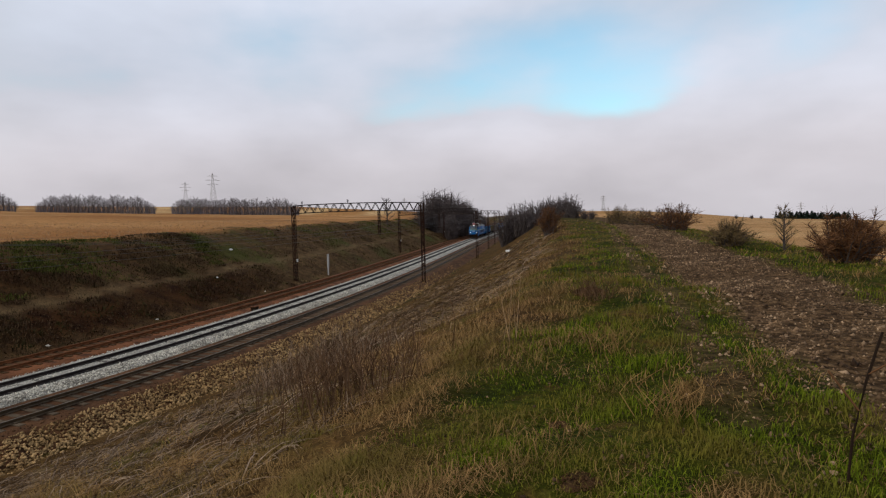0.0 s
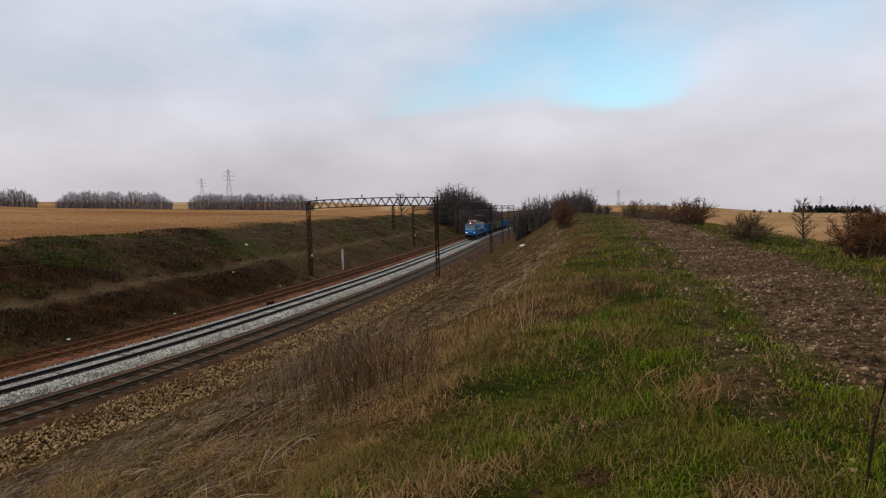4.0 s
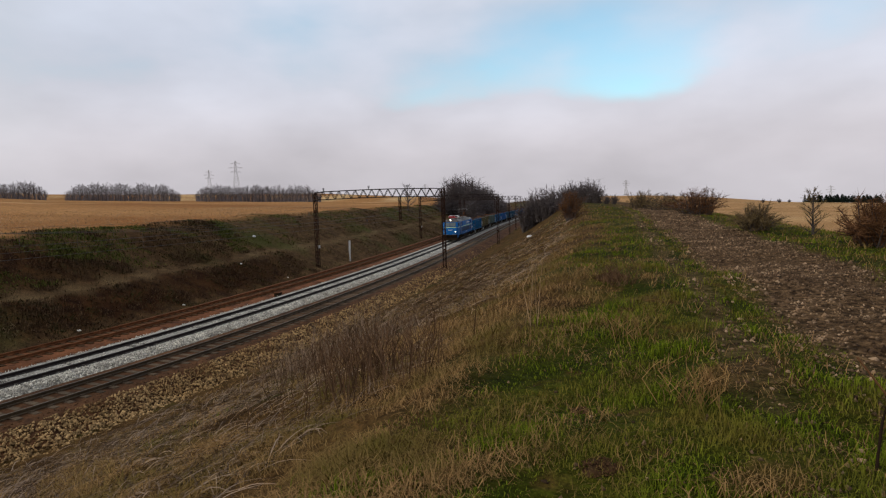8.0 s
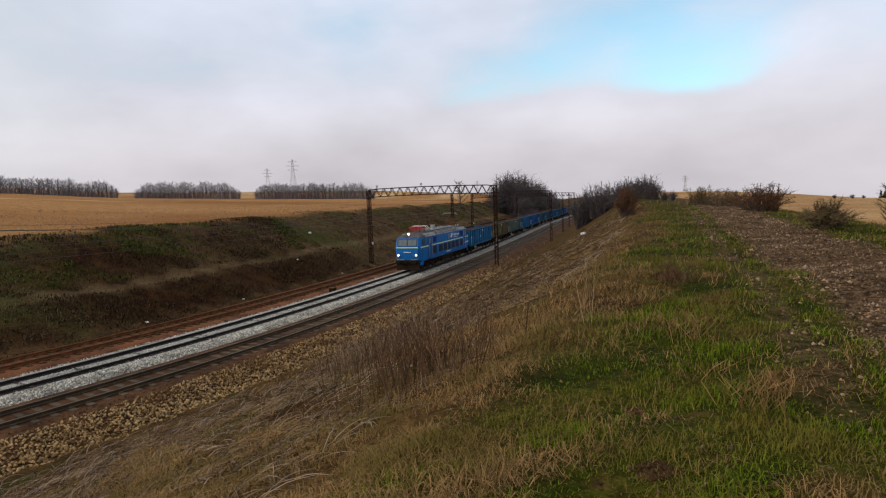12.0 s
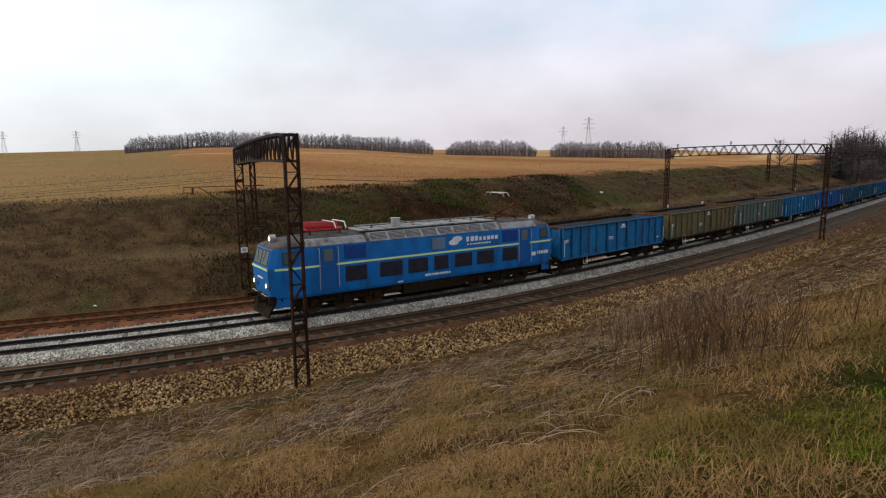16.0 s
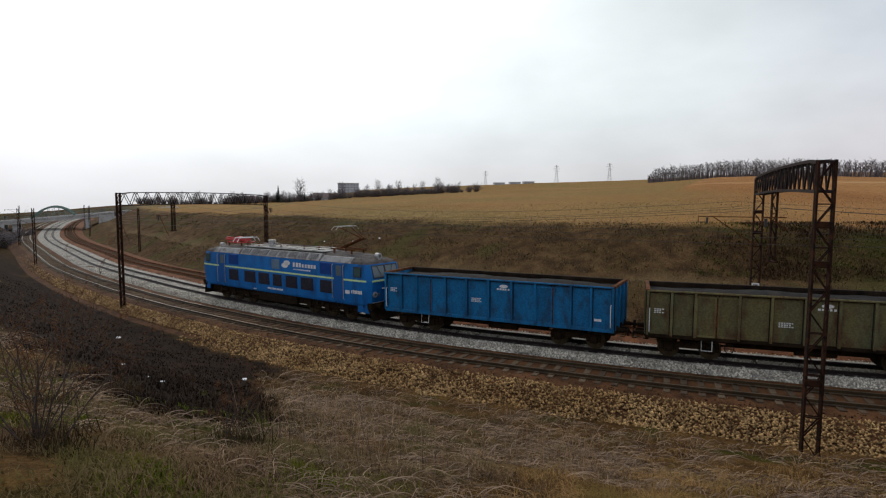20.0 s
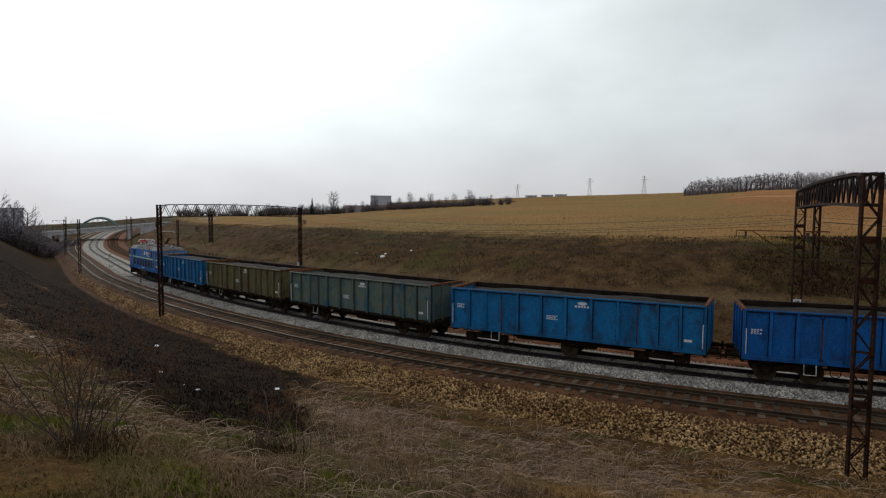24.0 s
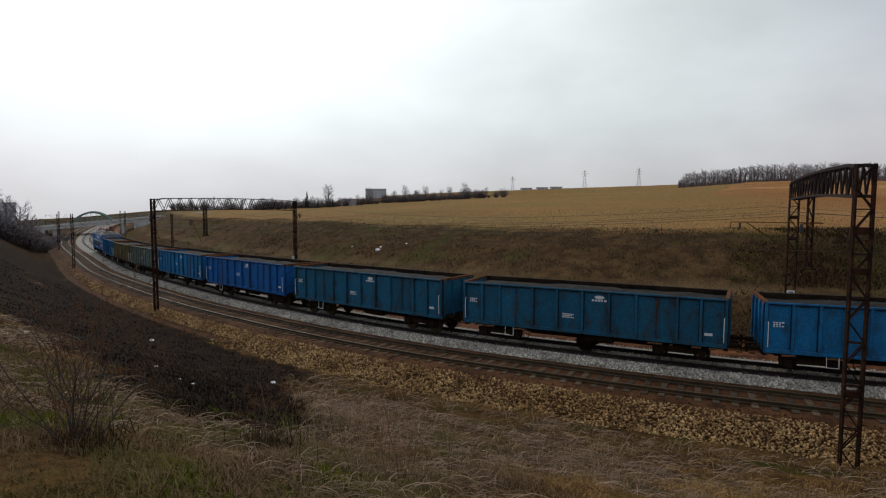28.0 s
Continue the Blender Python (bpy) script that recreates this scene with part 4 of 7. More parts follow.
def locomotive():
    root = thing("locomotive", "blue electric freight locomotive with a yellow-green waistline stripe", "locomotive")
    # cross-section from the left sill over the roof to the right sill
    half = [(1.40, 1.02), (1.45, 1.15), (1.49, 2.0), (1.49, 2.5), (1.47, 3.0), (1.44, 3.44), (1.36, 3.56), (1.12, 3.74), (0.7, 3.9), (0.0, 3.97)]
    prof = half + [(-y, z) for y, z in half[-2::-1]]

    def nose(z):
        return float(np.interp(z, [1.0, 1.6, 2.45, 2.55, 3.44, 3.74, 3.97], [8.98, 9.1, 9.14, 9.12, 8.86, 8.5, 7.8]))

    rings = []
    for e, back, narrow in ((-1, 0.0, 0.80), (-1, 0.3, 0.93), (-1, 0.8, 0.985), (-1, 1.5, 1.0), (1, 1.5, 1.0), (1, 0.8, 0.985), (1, 0.3, 0.93), (1, 0.0, 0.80)):
        ring = []
        for y, z in prof:
            droop = 0.10 * max(0, 1.5 - back) / 1.5 if z > 3.6 else 0
            ring.append((e * (nose(z) - back), y * narrow, z - droop))
        rings.append(ring)
    n = len(prof)

    def skin(lo, hi, cap):
        sh = Shape()
        for ring in rings:
            sh.v += ring
        cols = [j for j in range(n - 1) if lo <= min(prof[j][1], prof[j + 1][1]) and max(prof[j][1], prof[j + 1][1]) <= hi]
        for i in range(len(rings) - 1):
            sh.f += [(i * n + j, i * n + j + 1, (i + 1) * n + j + 1, (i + 1) * n + j) for j in cols]
        if cap:
            for i, flip in ((0, False), (len(rings) - 1, True)):
                for j in cols:
                    if j < n // 2:
                        q = (i * n + j, i * n + j + 1, i * n + n - 2 - j, i * n + n - 1 - j)
                        sh.f.append(q[::-1] if flip else q)
        return sh

    part("body", skin(1.0, 3.45, True), M["loco_blue"], root, "blue painted steel body, faded near the doors")
    roof = part("roof", skin(3.4, 4.2, True), M["loco_dark_roof"], root, "soot-stained grey roof")
    part("underfloor", Shape().box(-8.6, 8.6, -1.35, 1.35, 0.95, 1.1), M["bogie"], root)
    # waistline stripe, following the sides and round the noses
    for s in (-1, 1):
        sh = Shape()
        pts = [(-8.84, 1.385), (-8.34, 1.468), (-7.64, 1.492), (7.64, 1.492), (8.34, 1.468), (8.84, 1.385)]
        for (xa, ya), (xb, yb) in zip(pts[:-1], pts[1:]):
            sh.add([(xa, s * (ya + 0.004), 2.44), (xb, s * (yb + 0.004), 2.44), (xb, s * (yb + 0.004), 2.54), (xa, s * (ya + 0.004), 2.54), (xa, s * (ya - 0.02), 2.44), (xb, s * (yb - 0.02), 2.44), (xb, s * (yb - 0.02), 2.54), (xa, s * (ya - 0.02), 2.54)],
                   [(0, 1, 2, 3), (5, 4, 7, 6), (3, 2, 6, 7), (1, 0, 4, 5)])
        part("stripe", sh, M["stripe"], root, "yellow-green stripe")
    for e in (-1, 1):
        part("nose_stripe", Shape().box(min(e * 9.13, e * 9.165), max(e * 9.13, e * 9.165), -1.2, 1.2, 2.44, 2.54, 0.01), M["stripe"], root, "yellow-green stripe round the nose")
    y = 1.49

    def side_box(name, x0, x1, z0, z1, material, label, proud=0.012, s=1, parent=None):
        ya, yb = sorted((s * (y - 0.06), s * (y + proud)))
        return part(name, Shape().box(min(x0, x1), max(x0, x1), ya, yb, z0, z1, 0.01), material, parent or root, label)

    for s in (1, -1):
        k = s
        for a, b in ((3.35, 2.0), (1.65, 0.4), (0.0, -0.95), (-1.4, -2.6), (-2.95, -4.2), (5.3, 4.1), (-4.85, -6.0)):
            g = side_box("louvre", k * a, k * b, 1.55, 2.33, M["louvre_dark"], "dark louvred opening", 0.006, s)
            sh = Shape()
            for z in np.arange(1.6, 2.3, 0.09):
                ya, yb = sorted((s * y, s * (y + 0.02)))
                sh.box(min(k * a, k * b) + 0.05, max(k * a, k * b) - 0.05, ya, yb, z, z + 0.035)
            part("slats", sh, M["louvre_dark"], g)
        for a, b in ((5.3, 4.1), (-4.85, -6.0)):
            g = side_box("upper_louvre", k * a, k * b, 2.68, 3.38, M["louvre_blue"], "dark blue louvred panel", 0.006, s)
            sh = Shape()
            for x in np.arange(min(k * a, k * b) + 0.06, max(k * a, k * b) - 0.05, 0.11):
                ya, yb = sorted((s * (y - 0.02), s * (y + 0.018)))
                sh.box(x, x + 0.045, ya, yb, 2.72, 3.34)
            part("slats", sh, M["louvre_blue"], g)
        side_box("hatch", k * 0.1, k * -0.75, 2.68, 3.3, M["panel_grey"], "faded grey hatch", 0.006, s)
        for a, b in ((6.6, 5.75), (-6.15, -7.0)):
            door = side_box("door", k * a, k * b, 1.28, 3.42, M["door_blue"], "blue cab door with a grey window", 0.014, s)
            lo, hi = sorted((k * a, k * b))
            ya, yb = sorted((s * (y - 0.03), s * (y + 0.022)))
            part("door_window", Shape().box(lo + 0.2, hi - 0.2, ya, yb, 2.68, 3.28, 0.01), M["pale_glass"], door)
            for x in (lo - 0.07, hi + 0.07):
                sh = Shape().line([(x, s * (y + 0.01), 1.3), (x, s * (y + 0.09), 1.36), (x, s * (y + 0.09), 3.3), (x, s * (y - 0.01), 3.36)], 0.022, 6)
                part("handrail", sh, M["steel_grey"], root, "pale steel handrail")
            part("step", Shape().box(lo + 0.12, hi - 0.12, min(s * 1.3, s * 1.5), max(s * 1.3, s * 1.5), 0.72, 0.77).box(lo + 0.12, lo + 0.16, min(s * 1.44, s * 1.48), max(s * 1.44, s * 1.48), 0.75, 1.1).box(hi - 0.16, hi - 0.12, min(s * 1.44, s * 1.48), max(s * 1.44, s * 1.48), 0.75, 1.1), M["bogie"], root)
        for x in (8.15, -8.15):
            ya, yb = sorted((s * 1.40, s * 1.478))
            w = part("cab_window", Shape().box(x - 0.26, x + 0.26, ya, yb, 2.74, 3.24, 0.02), M["cab_glass"], root, "cab side window", m=pose(0, 0, 0, 0, 0, 0))
            ya, yb = sorted((s * 1.42, s * 1.484))
            sh = Shape()
            for x0, x1, z0, z1 in ((-0.3, 0.3, 2.69, 2.74), (-0.3, 0.3, 3.24, 3.29), (-0.3, -0.26, 2.74, 3.24), (0.26, 0.3, 2.74, 3.24)):
                sh.box(x + x0, x + x1, ya, yb, z0, z1)
            part("window_frame", sh, M["dark_bar"], w)
        # the maker's badge and lettering as plain shapes
        sh = Shape()
        x0 = k * -1.45
        ya = s * (y + 0.006)
        for dx, dz, w, h in ((0.12, 0.09, 0.7, 0.2), (-0.12, -0.09, 0.7, 0.2)):
            pts = [(x0 - s * (dx + w / 2 * math.cos(a)), ya, 3.06 + dz + h / 2 * math.sin(a) * 1.6) for a in np.linspace(0, 2 * math.pi, 12, endpoint=False)]
            sh.add(pts, [tuple(range(12))])
        part("badge", sh, M["off_white"], root, "white oval badge")
        bars(root, "lettering", k * -2.2, k * -3.1, 2.94, 1, 0.28, s * y, M["off_white"], "white lettering drawn as bars", 3)
        bars(root, "lettering", k * -3.12, k * -4.55, 2.94, 1, 0.22, s * y, M["off_white"], "white lettering drawn as bars", 5)
        bars(root, "lettering", k * -2.25, k * -4.0, 2.74, 1, 0.08, s * y, M["off_white"], "small white lettering drawn as bars", 9)
        bars(root, "lettering", k * 0.6, k * -1.1, 1.28, 1, 0.12, s * y, M["off_white"], "small white number drawn as bars", 12)
        bars(root, "lettering", k * -7.65, k * -8.6, 1.72, 1, 0.20, s * 1.478, M["off_white"], "white number drawn as bars", 7)
        part("plate", Shape().box(min(k * -7.15, k * -7.5), max(k * -7.15, k * -7.5), min(s * 1.45, s * 1.505), max(s * 1.45, s * 1.505), 1.66, 1.88, 0.01), M["off_white"], root, "pale maker's plate")
        bars(root, "lettering", k * 2.3, k * 1.9, 1.12, 1, 0.08, s * 1.46, M["off_white"], "small white mark", 2)
    # cab fronts
    for e in (-1, 1):
        for s in (-1, 1):
            tilt = math.degrees(math.atan2(0.26, 0.89))
            pane = Shape().box(-0.02, 0.02, -0.47, 0.47, -0.33, 0.33, 0.01)
            w = part("windscreen", pane, M["pale_glass"], root, "pale windscreen", m=pose(e * 8.99, s * 0.53, 3.0, 0, 0, 0) @ pose(0, 0, 0, 0, -e * tilt, 0))
            rim = Shape()
            for a, b, c, d in ((-0.52, 0.52, 0.33, 0.38), (-0.52, 0.52, -0.38, -0.33), (-0.52, -0.47, -0.33, 0.33), (0.47, 0.52, -0.33, 0.33)):
                rim.box(-0.03, 0.03, a, b, c, d)
            part("rim", rim, M["dark_bar"], w, "dark rubber rim")
            part("wiper", Shape().bar((e * 0.05, 0.1 * s, 0.33), (e * 0.05, -0.12 * s, -0.2), 0.02), M["dark_bar"], w)
            lamp = part("headlight", Shape().tube((e * 9.05, s * 0.98, 1.72), (e * 9.17, s * 0.98, 1.72), 0.15, 0.17, 16), M["steel_grey"], root, "round headlight")
            part("lens", Shape().tube((e * 9.172, s * 0.98, 1.72), (e * 9.18, s * 0.98, 1.72), 0.08, 0.07, 16), M["headlight"] if e > 0 else M["pale_glass"], lamp, "lit lens" if e > 0 else "unlit lens")
            part("marker_lamp", Shape().tube((e * 9.08, s * 0.68, 1.70), (e * 9.15, s * 0.68, 1.70), 0.07, 0.07, 10), M["pale_glass"], root)
            part("front_rail", Shape().line([(e * 9.1, s * 1.12, 1.25), (e * 9.22, s * 1.12, 1.27), (e * 9.22, s * 0.35, 1.27), (e * 9.1, s * 0.35, 1.25)], 0.02, 6), M["steel_grey"], root)
        top = part("top_light", Shape().tube((e * 8.3, 0, 3.86), (e * 8.6, 0, 3.84), 0.17, 0.19, 16).box(e * 8.45 - 0.12, e * 8.45 + 0.12, -0.1, 0.1, 3.55, 3.76), M["steel_grey"], root, "round headlight on the roof")
        part("lens", Shape().tube((e * 8.602, 0, 3.84), (e * 8.61, 0, 3.84), 0.095, 0.085, 16), M["headlight"] if e > 0 else M["pale_glass"], top)
        part("front_number", Shape().box(min(e * 9.11, e * 9.15), max(e * 9.11, e * 9.15), -0.4, 0.4, 1.98, 2.06), M["off_white"], root, "white number drawn as a bar")
        plough = Shape().add([(e * 9.25, -1.2, 0.22), (e * 9.25, 1.2, 0.22), (e * 8.95, 1.3, 0.85), (e * 8.95, -1.3, 0.85), (e * 9.15, -1.2, 0.22), (e * 9.15, 1.2, 0.22), (e * 8.85, 1.3, 0.85), (e * 8.85, -1.3, 0.85)], [(0, 1, 2, 3), (5, 4, 7, 6), (0, 4, 5, 1), (3, 2, 6, 7), (0, 3, 7, 4), (1, 5, 6, 2)])
        part("rail_guard", plough, M["bogie"], root)
        part("buffer_beam", Shape().box(min(e * 8.8, e * 9.12), max(e * 8.8, e * 9.12), -1.3, 1.3, 0.85, 1.22, 0.02), M["bogie"], root)
        part("coupling", Shape().box(min(e * 9.0, e * 9.5), max(e * 9.0, e * 9.5), -0.08, 0.08, 0.92, 1.1, 0.02).tube((e * 9.45, 0, 0.95), (e * 9.3, 0, 0.55), 0.05, 0.05, 6), M["bogie"], root)
        buffers(root, e * 9.62)
        for s in (-1, 1):
            skirt = [(e * 8.98, s * 1.16), (e * 8.66, s * 1.33), (e * 8.1, s * 1.40)]
            sk = Shape()
            for (xa, ya), (xb, yb), lo in zip(skirt[:-1], skirt[1:], (0.62, 0.66)):
                sk.add([(xa, ya, lo), (xb, yb, lo), (xb, yb, 1.05), (xa, ya, 1.05), (xa, ya * 0.97, lo), (xb, yb * 0.97, lo), (xb, yb * 0.97, 1.05), (xa, ya * 0.97, 1.05)],
                       [(0, 1, 2, 3), (5, 4, 7, 6), (0, 4, 5, 1), (3, 2, 6, 7), (0, 3, 7, 4), (1, 5, 6, 2)])
            part("side_skirt", sk, M["loco_blue"], root, "blue skirt below the cab")
    # roof gear
    for s in (1, -1):
        cover = Shape().add([(-4.7, s * 1.46, 3.46), (3.9, s * 1.46, 3.46), (3.9, s * 1.1, 3.86), (-4.7, s * 1.1, 3.86), (-4.7, s * 1.2, 3.46), (3.9, s * 1.2, 3.46), (3.9, s * 0.9, 3.86), (-4.7, s * 0.9, 3.86)],
                            [(0, 1, 2, 3), (5, 4, 7, 6), (3, 2, 6, 7), (0, 3, 7, 4), (1, 5, 6, 2), (0, 4, 5, 1)])
        box = part("vent_housing", cover, M["loco_roof"], root, "pale grey sloping vent housing")
        for i in range(8):
            x = -4.5 + 1.04 * i
            sh = Shape()
            for j in range(5):
                t0 = 0.14 + j * 0.16
                a = (1.46 - 0.36 * t0, 3.46 + 0.4 * t0)
                b = (1.46 - 0.36 * (t0 + 0.09), 3.46 + 0.4 * (t0 + 0.09))
                sh.add([(x + 0.08, s * (a[0] + 0.02), a[1]), (x + 0.9, s * (a[0] + 0.02), a[1]), (x + 0.9, s * (b[0] + 0.05), b[1]), (x + 0.08, s * (b[0] + 0.05), b[1])], [(0, 1, 2, 3)])
            part("vent_slats", sh, M["louvre_pale"], box)
            back = Shape().add([(x + 0.06, s * 1.43, 3.5), (x + 0.92, s * 1.43, 3.5), (x + 0.92, s * 1.135, 3.835), (x + 0.06, s * 1.135, 3.835)], [(0, 1, 2, 3)])
            part("vent_opening", back, M["louvre_dark"], box)
        for a, b in ((4.05, 7.3), (-4.85, -7.6)):
            lo, hi = sorted((a, b))
            side = Shape().add([(lo, s * 1.45, 3.46), (hi, s * 1.45, 3.46), (hi - 0.1, s * 1.2, 3.78), (lo + 0.1, s * 1.2, 3.78), (lo, s * 1.2, 3.46), (hi, s * 1.2, 3.46), (hi - 0.1, s * 1.0, 3.78), (lo + 0.1, s * 1.0, 3.78)],
                               [(0, 1, 2, 3), (5, 4, 7, 6), (3, 2, 6, 7), (0, 3, 7, 4), (1, 5, 6, 2)])
            part("roof_panel", side, M["loco_roof"], root, "pale grey roof edge panel")
        part("roof_rail", Shape().line([(x, s * 0.55, 4.1) for x in np.arange(-5, 4.6, 0.8)], 0.02, 5), M["steel_grey"], root)
    part("roof_walk", Shape().box(-4.6, 4.2, -0.9, 0.9, 3.93, 4.0, 0.02), M["loco_roof"], root, "grey roof panels")
    for x in (3.7, 2.6, 0.3, -1.0, -2.2, -3.5):
        part("roof_joint", Shape().box(x - 0.02, x + 0.02, -0.92, 0.92, 3.99, 4.02), M["dark_bar"], root)
    part("breaker", Shape().tube((1.7, 0.25, 4.0), (1.7, 0.25, 4.42), 0.26, 0.24, 14).tube((1.7, 0.25, 4.42), (1.7, 0.25, 4.46), 0.28, 0.28, 14).bar((1.5, 0.25, 4.3), (0.7, 0.1, 4.12), 0.05), M["steel_grey"], root, "grey drum on the roof")
    for x in (4.6, 3.2, 0.6, -1.9, -3.4, -4.9):
        sh = Shape()
        for j in range(3):
            sh.tube((x, 0.3, 4.0 + j * 0.07), (x, 0.3, 4.05 + j * 0.07), 0.085, 0.06, 8)
        part("insulator", sh, M["rust"], root, "brown roof insulator")
    part("busbar", Shape().line([(4.6, 0.3, 4.24), (1.2, 0.3, 4.24), (-1.9, 0.3, 4.22), (-4.9, 0.3, 4.24)], 0.018, 5), M["wire"], root)

    def collector(x, raised, material, label):
        p = part("pantograph", Shape().box(x - 0.95, x + 0.95, -0.6, -0.52, 4.12, 4.2).box(x - 0.95, x + 0.95, 0.52, 0.6, 4.12, 4.2).box(x - 0.95, x - 0.87, -0.6, 0.6, 4.12, 4.2).box(x + 0.87, x + 0.95, -0.6, 0.6, 4.12, 4.2), material, root, label)
        for dx in (-0.8, 0.8):
            for dy in (-0.5, 0.5):
                part("insulator", Shape().tube((x + dx, dy, 3.85), (x + dx, dy, 4.12), 0.07, 0.05, 8), M["rust"], p)
        if raised:
            part("lower_arm", Shape().bar((x + 0.7, 0.0, 4.2), (x - 1.3, 0.12, 4.85), 0.09).bar((x + 0.4, 0.0, 4.2), (x - 1.3, -0.12, 4.85), 0.09), M["rust"], p, "rusty lower arm")
            part("upper_arm", Shape().bar((x - 1.3, 0.1, 4.85), (x + 0.3, 0.45, 5.5), 0.06).bar((x - 1.3, -0.1, 4.85), (x + 0.3, -0.45, 5.5), 0.06), M["rust"], p, "thin upper arm")
            head = Shape()
            for dx in (-0.2, 0.2):
                head.line([(x + 0.3 + dx, yy, zz) for yy, zz in ((-0.95, 5.35), (-0.75, 5.55), (0.75, 5.55), (0.95, 5.35))], 0.022, 5)
            part("head", head.bar((x + 0.1, -0.45, 5.5), (x + 0.5, -0.45, 5.5), 0.04).bar((x + 0.1, 0.45, 5.5), (x + 0.5, 0.45, 5.5), 0.04), M["steel_grey"], p, "grey contact strips")
        else:
            for dy in (-0.42, 0.42):
                part("folded_arm", Shape().bar((x + 1.35, dy, 4.36), (x - 0.8, dy * 0.5, 4.3), 0.12).bar((x - 0.8, dy * 0.5, 4.42), (x + 1.2, dy, 4.48), 0.09), material, p)
            for dx in (-0.95, -0.4):
                part("head", Shape().line([(x + dx, yy, zz) for yy, zz in ((-0.95, 4.22), (-0.75, 4.5), (0.75, 4.5), (0.95, 4.22))], 0.032, 6), M["off_white"], p, "pale contact strip")

    collector(5.9, False, M["panto_red"], "folded red pantograph")
    collector(-5.9, True, M["rust"], "raised pantograph touching the wire")
    # running gear
    wheels = []
    for c in (5.15, -5.15):
        frame_shape = Shape()
        for s in (-1, 1):
            frame_shape.box(c - 2.9, c + 2.9, s * 1.08 - 0.07, s * 1.08 + 0.07, 0.55, 0.9, 0.03)
            for dx in (-1.75, 0, 1.75):
                frame_shape.box(c + dx - 0.2, c + dx + 0.2, s * 1.12 - 0.12, s * 1.12 + 0.12, 0.42, 0.82, 0.03)
                for k in (-0.42, 0.42):
                    frame_shape.tube((c + dx + k, s * 1.12, 0.62), (c + dx + k, s * 1.12, 0.95), 0.11, 0.11, 8)
            frame_shape.tube((c + 0.9, s * 1.2, 0.7), (c + 0.9, s * 1.2, 1.0), 0.09, 0.09, 8).bar((c - 2.8, s * 1.15, 0.4), (c + 2.8, s * 1.15, 0.4), 0.04)
        frame_shape.box(c - 2.7, c + 2.7, -1.0, 1.0, 0.65, 0.85)
        bog = part("bogie", frame_shape, M["bogie"], root, "dark oily six-wheel bogie")
        for dx in (-1.75, 0, 1.75):
            wheels.append((wheelset(0.625, root, c + dx, bog), c + dx, 0.625))
    part("equipment_box", Shape().box(-1.9, 1.9, -1.35, 1.35, 0.42, 1.0, 0.04).box(-2.3, -1.95, 0.9, 1.35, 0.5, 0.95, 0.03), M["bogie"], root, "dark equipment case under the floor")
    part("air_tank", Shape().tube((2.0, 1.1, 0.75), (2.9, 1.1, 0.75), 0.2, 0.2, 10).tube((2.0, -1.1, 0.75), (2.9, -1.1, 0.75), 0.2, 0.2, 10), M["bogie"], root)
    return root, wheels


